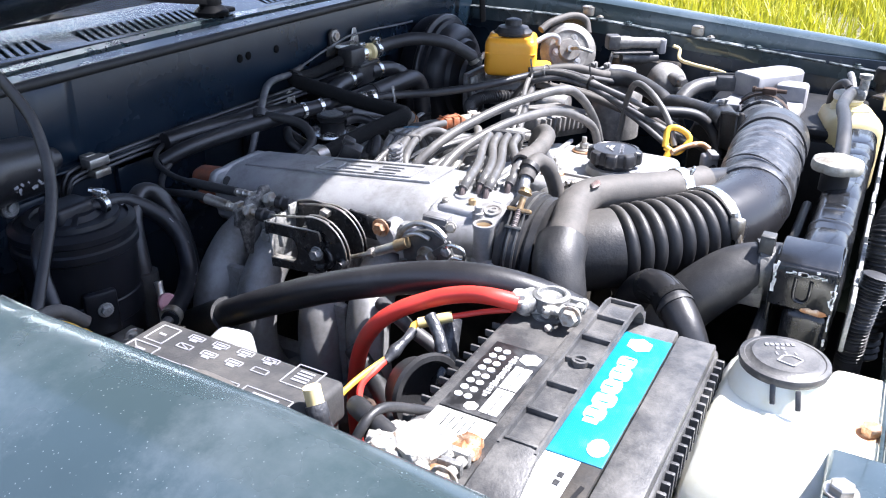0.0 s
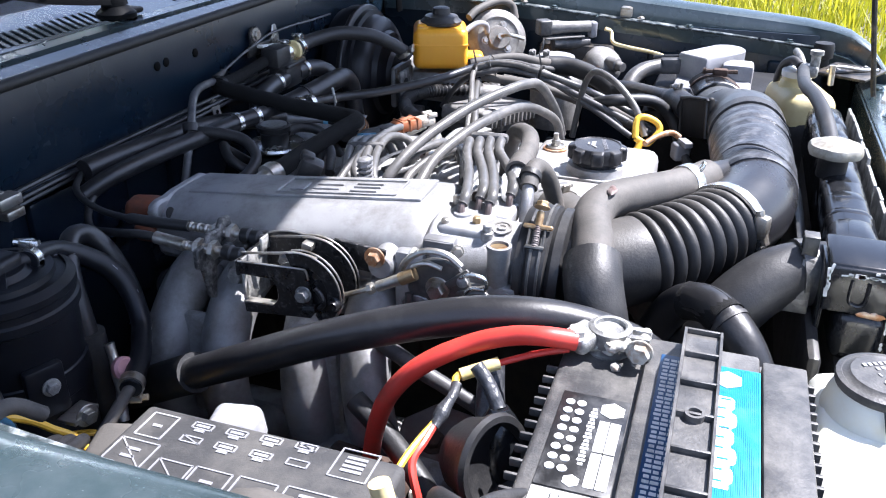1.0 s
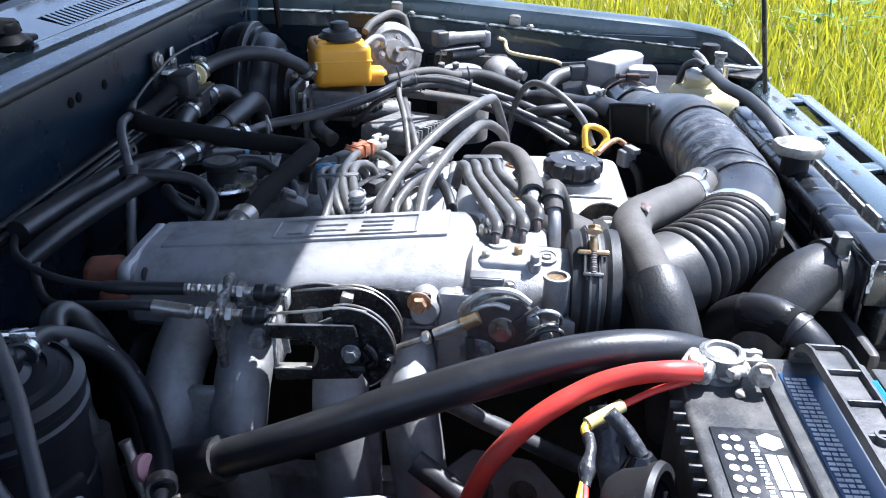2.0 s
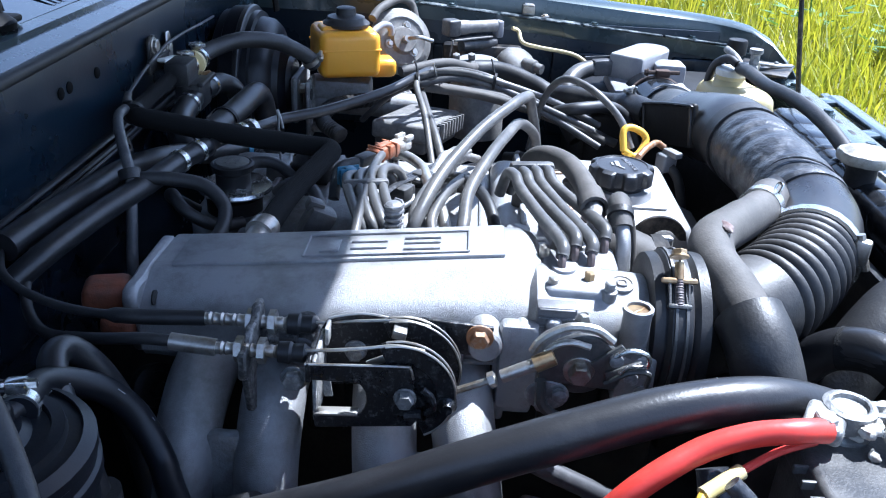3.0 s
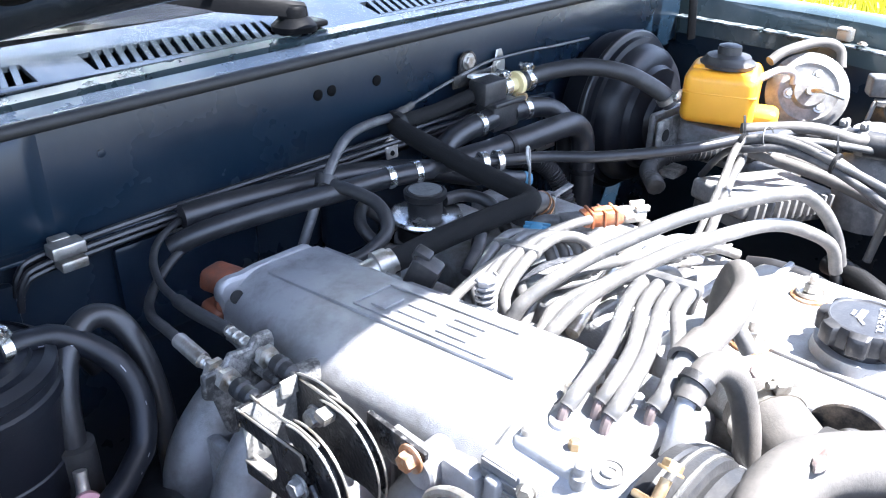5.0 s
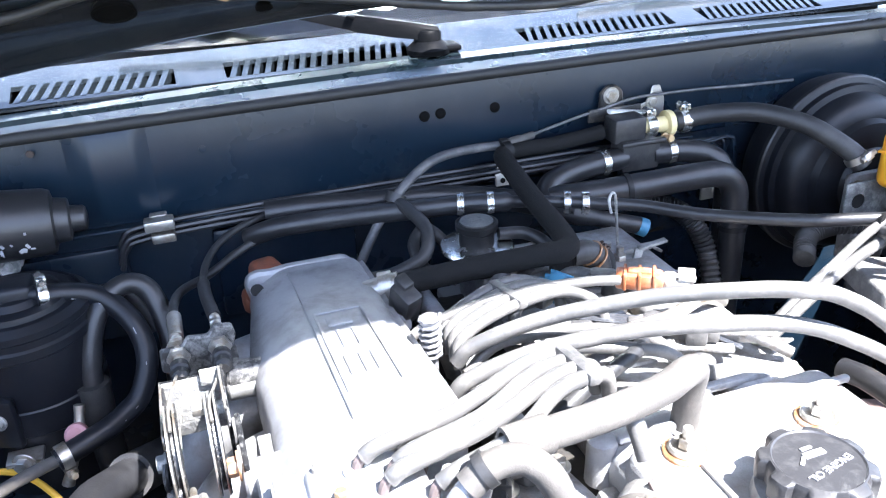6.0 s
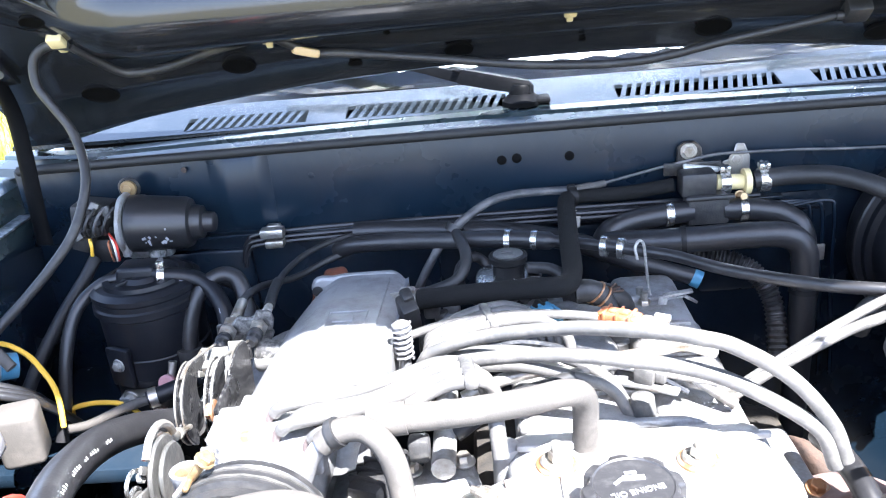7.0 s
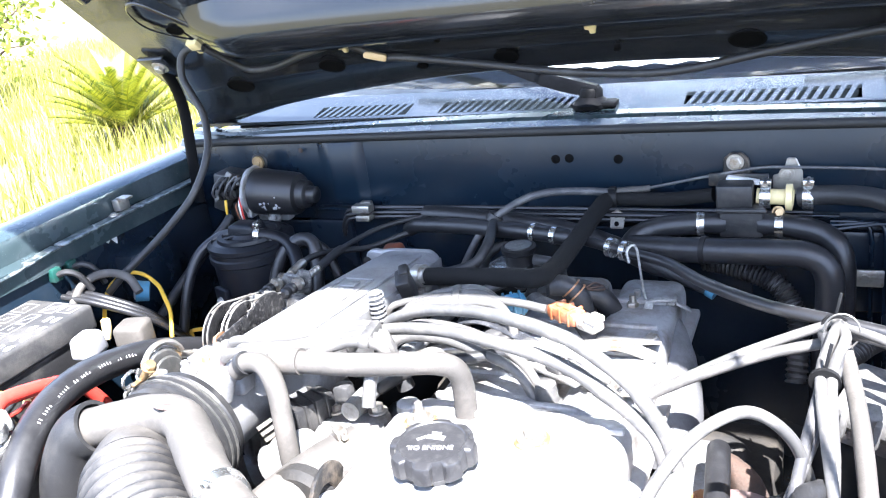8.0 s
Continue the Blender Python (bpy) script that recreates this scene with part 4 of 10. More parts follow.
solo("prop_rod", g, M_BLACKSTEEL, "thin black rod that props the hood", "prop rod")


# ---- engine ----
engine = thing("engine", (0.03, -0.35, 0.52), "four-cylinder engine with a cast aluminium intake and valve cover", "engine")
g = Geo()
box(g, (0.06, -0.37, 0.70), (0.26, 0.50, 0.30), 0.02)
box(g, (0.06, -0.37, 0.88), (0.22, 0.49, 0.09), 0.012)
for k in range(5):
    box(g, (-0.06, -0.17 - 0.1 * k, 0.82), (0.04, 0.04, 0.14), 0.008)
box(g, (0.07, -0.655, 0.82), (0.20, 0.05, 0.24), 0.02)
pieces("block", g, M_ENGINE, engine, "grimy dark cylinder block", "block_rib")
# valve cover
g = Geo()
box(g, (0.085, -0.525, 0.945), (0.21, 0.19, 0.060), 0.016, seg=3)
box(g, (0.085, -0.37, 0.918), (0.232, 0.52, 0.012), 0.004)
box(g, (0.075, -0.555, 0.968), (0.19, 0.155, 0.040), 0.014, seg=3)
lathe(g, Matrix.Translation((0.062, -0.566, 0.975)), [(0.040, 0), (0.036, 0.012), (0.034, 0.022)], 28)
box(g, (0.155, -0.552, 0.946), (0.06, 0.13, 0.050), 0.014, seg=3)
for y in (-0.455, -0.60):
    lathe(g, Matrix.Translation((-0.020, y, 0.940)), [(0.012, 0), (0.011, 0.036), (0.008, 0.038)], 16)
box(g, (0.088, -0.462, 0.978), (0.20, 0.006, 0.006), 0.002)
box(g, (0.020, -0.545, 0.9895), (0.004, 0.13, 0.003), 0.001)
pieces("valve_cover", g, M_VALVE, engine, "bright cast aluminium valve cover", "cover_rib")
# rear half in a duller aluminium than the front, to lower its brightness
g = Geo()
box(g, (0.045, -0.275, 0.938), (0.11, 0.315, 0.056), 0.014, seg=3)
box(g, (0.150, -0.275, 0.938), (0.075, 0.315, 0.056), 0.014, seg=3)
box(g, (0.100, -0.275, 0.928), (0.05, 0.315, 0.040), 0.004)
for y in (-0.19, -0.25, -0.31, -0.37, -0.42):
    box(g, (0.085, y, 0.966), (0.185, 0.008, 0.008), 0.003)
pieces("rear_cover", g, M_ALU_OLD, engine, "rear half of the valve cover in blotched, duller aluminium", "cover_rib")
for k in range(4):
    g = Geo()
    lathe(g, Matrix.Translation((0.100, -0.185 - 0.072 * k, 0.945)), [(0.016, 0), (0.0165, 0.012), (0.012, 0.016), (0.010, 0.034), (0.007, 0.036)], 18)
    part("plug_boot", g, M_DUSTPLASTIC, engine, "black spark plug boot in its well")
for x, y in ((0.017, -0.50), (0.121, -0.504)):
    g = Geo()
    lathe(g, Matrix.Translation((x, y, 0.980)), [(0.0155, 0), (0.0160, 0.006), (0.0155, 0.010), (0.0125, 0.011)], 24)
    part("bolt_grommet", g, M_COPPER, engine, "stained sealing washer")
    g = Geo()
    lathe(g, Matrix.Translation((x, y, 0.990)), [(0.0122, 0), (0.0125, 0.0025), (0.0110, 0.0040), (0.0092, 0.0030), (0.007, 0.0030)], 24)
    part("cup_washer", g, M_STEEL, engine)
    g = Geo()
    bolt(g, (x, y, 0.993), (0, 0, 1), 0.0062, 0.008, 0)
    tube(g, [(x, y, 0.997), (x, y, 1.009)], 0.0035, 8, 2)
    part("cover_bolt", g, M_STEEL, engine)
def knobbed(g, m, rows, knobs, sides=96):
    """A turned knob; rows hold radius, height and how deep the notches between its knobs cut."""
    verts, faces = [], []
    for r, h, deep in rows:
        for k in range(sides):
            a = 2 * math.pi * k / sides
            w = min(1.0, max(0.0, 0.5 + 2.2 * (math.cos(a * knobs) + 0.15)))
            q = r - deep * (1 - w)
            verts.append(m @ Vector((q * math.cos(a), q * math.sin(a), h)))
    for i in range(len(rows) - 1):
        for k in range(sides):
            a, c = i * sides + k, i * sides + (k + 1) % sides
            faces.append((a, c, c + sides, a + sides))
    faces.append(list(range(sides))[::-1])
    faces.append(list(range((len(rows) - 1) * sides, len(rows) * sides)))
    g.add(verts, faces)
    return g


cap = knobbed(Geo(), Matrix.Translation((0.062, -0.566, 0.982)) @ Matrix.Rotation(0.15, 4, 'Z'), [(0.026, 0, 0), (0.026, 0.016, 0), (0.030, 0.020, 0.002), (0.0335, 0.021, 0.005), (0.0352, 0.0225, 0.005), (0.0352, 0.034, 0.005), (0.0338, 0.0366, 0.0045), (0.0285, 0.0385, 0.0), (0.0272, 0.0388, 0), (0.0262, 0.0378, 0), (0.0, 0.0384, 0)], 8)
oil = part("oil_cap", cap, M_CAP, engine, "knobbed black oil filler cap")
m4 = Matrix.Translation((0.062, -0.566, 1.0203)) @ Matrix.Rotation(math.pi + 0.25, 4, 'Z') @ Matrix.Scale(0.82, 4)
g = lettering("ENGINE OIL", m4 @ Matrix.Translation((0, 0.010, 0.0003)), 0.0085)
bar(g, m4 @ Vector((-0.012, -0.004, 0.0004)), m4 @ Vector((0.006, -0.008, 0.0004)), 0.005, 0.0012, 0.0004)
bar(g, m4 @ Vector((0.006, -0.008, 0.0004)), m4 @ Vector((0.015, -0.003, 0.0004)), 0.0025, 0.0012, 0.0004)
bar(g, m4 @ Vector((-0.008, -0.012, 0.0004)), m4 @ Vector((0.002, -0.014, 0.0004)), 0.0025, 0.0012, 0.0004)
part("cap_emblem", g, M_GREYLID, oil, "raised words and a worn oil-can emblem")
# timing and pulley cover in front
g = Geo()
lathe(g, axes((-0.055, -0.585, 0.955), (0, -1, 0.1)), [(0.036, 0), (0.036, 0.01), (0.030, 0.016), (0.018, 0.016)], 26)
part("cam_sensor", g, M_ENGINE, engine)
g = Geo()
hook = [(0.033 * math.cos(a), 0.033 * math.sin(a)) for a in [radians(d) for d in range(25, 206, 12)]] + [(-0.031, -0.030), (-0.012, -0.030), (-0.010, -0.010)] + [(0.016 * math.cos(a) + 0.006, 0.016 * math.sin(a)) for a in [radians(d) for d in range(190, 40, -15)]] + [(0.024, 0.004), (0.032, 0.004)]
prism(g, axes((-0.024, -0.594, 0.972), (-1.0, -0.05, 0.0), (0, -1, 0)) @ Matrix.Scale(0.9, 4), hook, 0.004, 0.001)
part("hooked_shield", g, M_BLACKSTEEL, engine, "hook-shaped black steel shield with worn edges")
# unseen housing, added to stop ground light reaching the firewall
g = Geo()
lathe(g, axes((0.05, -0.125, 0.70), (0, 1, 0)), [(0.13, 0), (0.165, 0.004), (0.170, 0.02), (0.160, 0.06), (0.135, 0.105), (0.115, 0.118)], 40)
part("bell_housing_blocker", g, M_ENGINE, engine, "unseen dark bell housing behind the block, added to block light")
g = Geo()
lathe(g, axes((-0.212, -0.148, 0.894), (-0.55, -0.75, 0.35)), [(0.021, -0.006), (0.022, 0), (0.022, 0.006), (0.016, 0.008), (0.015, 0.005), (0.008, 0.006), (0.006, 0.012)], 28)
part("vacuum_damper", g, M_DEEPBLACK, engine, "round black vacuum damper behind the runners")
# rear end of the head with its lifting eye
# the shade behind the head is in these castings' darker metal
g = Geo()
box(g, (0.095, -0.135, 0.925), (0.17, 0.045, 0.045), 0.010, seg=3)
box(g, (0.150, -0.172, 0.944), (0.062, 0.050, 0.022), 0.008, Matrix.Rotation(-0.3, 3, 'Z'), 3)
part("rear_head_cover", g, M_ALU_SHADE, engine, "aluminium plate at the rear of the head, shade in its darker grey")
g = Geo()
rings = []
for y, cx, w, top in ((-0.160, 0.168, 0.022, 0.950), (-0.180, 0.172, 0.030, 0.955), (-0.205, 0.176, 0.036, 0.952), (-0.235, 0.178, 0.042, 0.940), (-0.270, 0.178, 0.046, 0.925), (-0.310, 0.176, 0.044, 0.914), (-0.350, 0.172, 0.034, 0.900)):
    rings.append([Vector((cx + w * math.cos(a), y, 0.86 + (top - 0.86) * max(0.0, math.sin(a)) ** 0.7)) for a in [math.pi * k / 14 for k in range(15)]])
loft(g, rings)
part("water_outlet_casting", g, M_ALU_SHADE, engine, "humped casting at the rear of the head, shade in its grey")
g = Geo()
for x, y, z in ((0.122, -0.205, 0.958), (0.140, -0.200, 0.962), (0.14, -0.175, 0.956)):
    bolt(g, (x, y, z), (0, 0, 1), 0.007, 0.009, 1.9)
    tube(g, [(x, y, z), (x, y, z + 0.018)], 0.004, 8, 2)
part("stud_nuts", g, M_STEEL, engine)
g = Geo()
bar(g, (0.156, -0.204, 0.955), (0.160, -0.204, 0.976), 0.010, 0.003, 0.001, up=(0, 1, 0))
bar(g, (0.159, -0.204, 0.976), (0.190, -0.206, 0.981), 0.008, 0.003, 0.001)
part("hook_bracket", g, M_LEAD, engine, "pale bent steel tab")
g = Geo()
bar(g, (0.15, -0.18, 0.962), (0.185, -0.185, 0.966), 0.012, 0.003)
bar(g, (0.185, -0.185, 0.966), (0.2, -0.18, 0.955), 0.010, 0.003)
tube(g, [(0.135, -0.187, 1.013), (0.133, -0.185, 1.026), (0.138, -0.181, 1.032), (0.143, -0.180, 1.027), (0.146, -0.180, 1.0), (0.150, -0.180, 0.968), (0.157, -0.185, 0.962), (0.166, -0.187, 0.965)], 0.0016, 8)
part("hose_hook", g, M_LEAD, engine, "pale bent wire hook that carries a hose")

# intake plenum
def sweep(g, section, ys, pitch=0.0, z_of=None):
    """A closed section in XZ, drawn out along Y. ys rows: y, scale, dx, dz."""
    k = len(section)
    for y, sc, dx, dz in ys:
        for x, z in section:
            g.v.append(Vector((-0.19 + (x + 0.19) * sc + dx, y, 0.985 + (z - 0.985) * sc + dz)))
    o = len(g.v) - k * len(ys)
    for i in range(len(ys) - 1):
        for j in range(k):
            a, b = o + i * k + j, o + i * k + (j + 1) % k
            g.f.append((a, b, b + k, a + k))
    g.f.append([o + j for j in range(k)][::-1])
    g.f.append([o + (len(ys) - 1) * k + j for j in range(k)])


def tilt(y):
    return (-0.155 - y) * 0.105


psec = [(-0.122, 0.990), (-0.128, 0.9965), (-0.140, 0.9985), (-0.188, 0.9995), (-0.200, 0.9987), (-0.209, 0.9965), (-0.229, 0.985), (-0.239, 0.976), (-0.243, 0.964), (-0.244, 0.938), (-0.238, 0.930), (-0.15, 0.925), (-0.122, 0.935), (-0.118, 0.96), (-0.118, 0.992)]
g = Geo()
ys = [(-0.150, 0.90, 0.008, 0.003), (-0.16, 0.905, 0.008, 0.003 + tilt(-0.16)), (-0.2, 0.95, 0.005, 0.002 + tilt(-0.2))] + [(y, 1.0, 0, tilt(y)) for y in (-0.26, -0.32, -0.38, -0.43)] + [(-0.448, 0.99, 0, tilt(-0.448) - 0.001), (-0.458, 0.93, 0, tilt(-0.458) - 0.003), (-0.463, 0.84, 0, tilt(-0.46) - 0.005)]
sweep(g, psec, ys)
plenum = part("plenum", g, M_ALU, engine, "sand-cast aluminium intake plenum with a raised plate")
# raised top plate and its lettering panel
g = Geo()
m4 = Matrix.Translation((-0.164, -0.30, 0.9995 + tilt(-0.30))) @ Matrix.Rotation(radians(-6.0), 4, 'X')
box(g, m4 @ Vector((0, 0.0, 0.001)), (0.056, 0.27, 0.004), 0.0016, m4.to_3x3())
part("top_plate", g, M_ALU, plenum)
fr = Geo()
ft = 0.0040
for x0, y0, x1, y1 in ((-0.023, 0.028, -0.023, -0.106), (0.016, 0.028, 0.016, -0.106), (-0.023, 0.028, 0.016, 0.028), (-0.023, -0.106, 0.016, -0.106)):
    bar(fr, m4 @ Vector((x0, y0, ft)), m4 @ Vector((x1, y1, ft)), 0.0022, 0.0020, 0.0006)
part("letter_frame", fr, M_ALU, plenum, "raised border round the cast letters")
lt = Geo()
for x, y, w, h in ((-0.006, 0.008, 0.020, 0.016), (0.001, -0.024, 0.0026, 0.030), (-0.011, -0.024, 0.0026, 0.030), (0.005, -0.068, 0.0026, 0.030), (-0.004, -0.068, 0.0026, 0.030), (-0.015, -0.068, 0.0026, 0.030)):
    box(lt, m4 @ Vector((x, y, ft)), (w, h, 0.002), 0.0007, m4.to_3x3())
part("cast_letters", lt, M_ALU, plenum, "worn raised cast strokes")
# rear flange with the red plugs
g = Geo()
prism(g, axes((-0.19, -0.150, 0.972), (0, 1, 0), (-1, 0, 0)), [(-0.066, 0.020), (-0.056, 0.029), (0.0, 0.029), (0.016, 0.027), (0.028, 0.028), (0.037, 0.026), (0.042, 0.017), (0.040, 0.007), (0.036, -0.010), (0.030, -0.036), (-0.06, -0.042), (-0.066, -0.03)], 0.012, 0.003)
part("rear_flange", g, M_ALU, plenum)
# flat black disc stands in for the dark bolt hole in the ear
g = Geo()
lathe(g, axes((-0.2215, -0.1605, 0.989), (0, -1, 0)), [(0.0062, 0), (0.0062, 0.0012), (0.004, 0.0014)], 16)
part("flange_hole_disc", g, M_BLACKSTEEL, plenum)
g = Geo()
box(g, (-0.206, -0.118, 0.983), (0.032, 0.042, 0.022), 0.007, Matrix.Rotation(0.25, 3, 'Z'), 3, 0.86)
box(g, (-0.222, -0.132, 0.964), (0.026, 0.028, 0.020), 0.007, seg=3)
lathe(g, axes((-0.222, -0.140, 0.976), (-0.2, -1, 0)), [(0.009, 0), (0.009, 0.006), (0.006, 0.008)], 14)
part("heat_shield_boot", g, M_BRICK, engine, "heat-faded rust-red boot behind the plenum")
# ribs, bosses and webs on the plenum's face
for y in (-0.285, -0.42):
    g = Geo()
    lathe(g, axes((-0.235, y, 0.962 + tilt(y)), (-1, 0, 0)), [(0.014, 0), (0.013, 0.028), (0.011, 0.030)], 18)
    part("boss", g, M_ALU, plenum)
for at, size in (((-0.25, -0.446, 0.968), (0.016, 0.030, 0.075)), ((-0.248, -0.40, 0.930), (0.014, 0.12, 0.010)), ((-0.247, -0.372, 0.945), (0.012, 0.008, 0.045)), ((-0.247, -0.435, 0.945), (0.016, 0.008, 0.055))):
    g = Geo()
    box(g, at, size, min(0.005, min(size) * 0.4))
    part("web", g, M_ALU, plenum)
for y0, y1, z0, z1 in ((-0.378, -0.378, 0.935, 0.985), (-0.404, -0.404, 0.935, 0.985), (-0.430, -0.430, 0.935, 0.990), (-0.372, -0.436, 0.962, 0.966), (-0.372, -0.436, 0.938, 0.940)):
    g = Geo()
    bar(g, (-0.2455, y0, z0), (-0.2455, y1, z1), 0.004, 0.005, 0.0015, up=(1, 0, 0))
    part("casting_rib", g, M_ALU, plenum)
g = Geo()
box(g, (-0.2475, -0.452, 0.962), (0.010, 0.012, 0.066), 0.003)
box(g, (-0.2440, -0.418, 0.9885), (0.016, 0.080, 0.006), 0.002)
box(g, (-0.2440, -0.418, 0.9300), (0.018, 0.084, 0.007), 0.002)
part("end_frame", g, M_ALU, plenum)
# runners
for y, dy in ((-0.205, 0.012), (-0.262, 0.0), (-0.345, -0.012), (-0.402, -0.024)):
    g = Geo()
    tube(g, [(-0.215, y, 0.945), (-0.262, y + dy * 0.2, 0.930), (-0.297, y + dy * 0.6, 0.885), (-0.300, y + dy, 0.82), (-0.262, y + dy * 1.2, 0.755), (-0.19, y + dy, 0.735)], lambda s: 0.0255 - 0.003 * s, 18, 8)
    part("intake_runner", g, M_ALU, engine, "curved cast intake runner")
g = Geo()
box(g, (-0.292, -0.232, 0.86), (0.012, 0.03, 0.12), 0.005)
box(g, (-0.292, -0.372, 0.85), (0.012, 0.03, 0.12), 0.005)
box(g, (-0.21, -0.30, 0.735), (0.03, 0.30, 0.07), 0.01)
part("runner_web", g, M_ALU_OLD, engine)

# throttle body
TBX, TBZ = -0.206, 0.980
g = Geo()
lathe(g, axes((TBX, -0.452, TBZ), (0, -1, 0)), [(0.040, 0), (0.047, 0.006), (0.0475, 0.012), (0.046, 0.016), (0.0455, 0.06), (0.044, 0.09), (0.045, 0.105)], 36)
part("throttle_body", g, M_ALU, engine, "cast aluminium throttle body")
g = Geo()
box(g, (-0.196, -0.487, 1.0145), (0.070, 0.050, 0.022), 0.006, seg=3)
box(g, (-0.172, -0.512, 1.0165), (0.040, 0.026, 0.018), 0.005, seg=3)
lathe(g, axes((-0.200, -0.480, 1.022), (0, 0, 1)), [(0.010, 0), (0.009, 0.006)], 16)
part("port_deck", g, M_ALU, engine)
for k, (x, y, m) in enumerate(((-0.222, -0.470, M_STEEL), (-0.214, -0.498, M_GOLD), (-0.176, -0.466, M_STEEL), (-0.150, -0.500, M_ALU_OLD), (-0.228, -0.512, M_ALU_OLD), (-0.163, -0.482, M_RUST))):
    g = Geo()
    lathe(g, Matrix.Translation((x, y, 1.022)), [(0.006, -0.006), (0.006, 0.002), (0.0042, 0.003), (0.0042, 0.007 + 0.002 * (k % 3)), (0.003, 0.008 + 0.002 * (k % 3))], 6 if k % 2 else 14)
    part("port_fitting", g, m, engine)
g = Geo()
box(g, (-0.246, -0.470, 0.985), (0.020, 0.012, 0.052), 0.004, seg=3)
box(g, (-0.249, -0.447, 0.975), (0.014, 0.008, 0.062), 0.003)
box(g, (-0.247, -0.50, 0.973), (0.024, 0.060, 0.020), 0.005, seg=3)
part("mounting_web", g, M_ALU, engine)
g = Geo()
lathe(g, axes((-0.251, -0.530, 0.975), (0, 0, 1)), [(0.0105, 0), (0.0105, 0.044), (0.0114, 0.046), (0.0114, 0.0495), (0.0086, 0.0495), (0.0086, 0.046)], 20)
box(g, (-0.252, -0.534, 0.965), (0.020, 0.030, 0.045), 0.004)
for z in (0.978, 0.958):
    lathe(g, axes((-0.262, -0.540, z), (-1, 0, 0)), [(0.006, 0), (0.006, 0.0015), (0.004, 0.002)], 14)
part("screw_post", g, M_ALU, engine)
g = Geo()
lathe(g, axes((-0.251, -0.530, 1.0205), (0, 0, 1)), [(0.0082, 0), (0.0082, 0.0016)], 16)
box(g, (-0.251, -0.530, 1.0222), (0.003, 0.013, 0.0012), 0.0003, Matrix.Rotation(0.7, 3, 'Z'))
part("brass_plug", g, M_GOLD, engine, "slotted brass adjusting screw")
g = Geo()
nm = Vector((-0.22, 0, 0.975))
at = Vector((TBX, -0.523, TBZ)) + nm * 0.0455
lathe(g, axes(at, nm), [(0.0095, -0.001), (0.0095, 0.0012), (0.0078, 0.0012), (0.0078, 0.0004)], 24)
tube(g, [at + Vector((0.003, 0.003, 0.0012)), at + Vector((-0.003, 0.003, 0.0008)), at + Vector((-0.003, -0.003, 0.0008)), at + Vector((0.003, -0.003, 0.0012)), at + Vector((0.003, 0.003, 0.0012))], 0.0008, 6, 4)
part("casting_mark", g, M_ALU_OLD, engine, "small round casting mark")
g = Geo()
box(g, (-0.243, -0.472, 1.010), (0.014, 0.030, 0.018), 0.002)
for e in (-0.007, 0.0, 0.007):
    box(g, (-0.2505, -0.472, 1.010 + e), (0.002, 0.026, 0.002), 0.0005)
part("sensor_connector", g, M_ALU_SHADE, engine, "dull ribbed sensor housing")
g = Geo()
bolt(g, (-0.247, -0.490, 1.010), (-1, -0.4, 0.2), 0.0048, 0.007, 1.3)
part("body_bolt", g, M_STEEL, engine)
# throttle lever, drum and rod end
lever = thing("throttle_linkage", (-0.29, -0.45, 0.95), "black and zinc throttle linkage with cable drums", "throttle linkage")
g = Geo()
m4 = axes((-0.286, -0.487, 0.992), (-1, 0, 0), (0, -1, 0))
prism(g, m4, [(0.030 * math.cos(a), 0.030 * math.sin(a)) for a in [radians(k) for k in range(-30, 215, 12)]] + [(-0.012, -0.012), (0.008, -0.014)], 0.004)
prism(g, axes((-0.280, -0.487, 0.992), (-1, 0, 0), (0, -1, 0)), [(0.024 * math.cos(a), 0.024 * math.sin(a)) for a in [radians(k) for k in range(0, 360, 15)]], 0.004)
bar(g, (-0.292, -0.495, 0.998), (-0.292, -0.515, 1.015), 0.007, 0.003, up=(1, 0, 0))
bar(g, (-0.292, -0.505, 0.990), (-0.290, -0.530, 1.000), 0.008, 0.003, up=(1, 0, 0))
tube(g, [(-0.293, -0.505, 0.985), (-0.297, -0.52, 0.998), (-0.297, -0.533, 0.998), (-0.293, -0.534, 0.985)], 0.002, 8)
tube(g, [(-0.293, -0.460, 0.985), (-0.296, -0.462, 0.966), (-0.296, -0.478, 0.955), (-0.293, -0.49, 0.958)], 0.004, 8)
part("lever_plate", g, M_SERVO, lever, "zinc-plated lever plates, stained")
g = Geo()
tube(g, [(-0.290, -0.452, 1.006), (-0.290, -0.456, 1.014), (-0.290, -0.464, 1.022), (-0.290, -0.477, 1.028), (-0.290, -0.494, 1.027), (-0.290, -0.507, 1.018)], 0.0032, 8, 5)
tube(g, [(-0.294, -0.458, 1.004), (-0.294, -0.466, 1.014), (-0.294, -0.478, 1.018), (-0.294, -0.491, 1.015)], 0.0024, 8, 5)
part("lever_arc", g, M_STEEL, lever)
g = Geo()
prism(g, axes((-0.288, -0.466, 0.970), (-1, 0, 0), (0, -1, 0)), [(0.016 * math.cos(a), 0.013 * math.sin(a)) for a in [k * math.pi / 9 for k in range(18)]], 0.003)
part("stop_plate", g, M_LEAD, lever)
for p in ((-0.293, -0.462, 0.965), (-0.293, -0.474, 0.974), (-0.293, -0.510, 1.006), (-0.293, -0.522, 0.992)):
    g = Geo()
    lathe(g, axes(p, (-1, 0, 0)), [(0.0050, 0), (0.0050, 0.004), (0.003, 0.005)], 12)
    part("pin", g, M_LEAD, lever)
g = Geo()
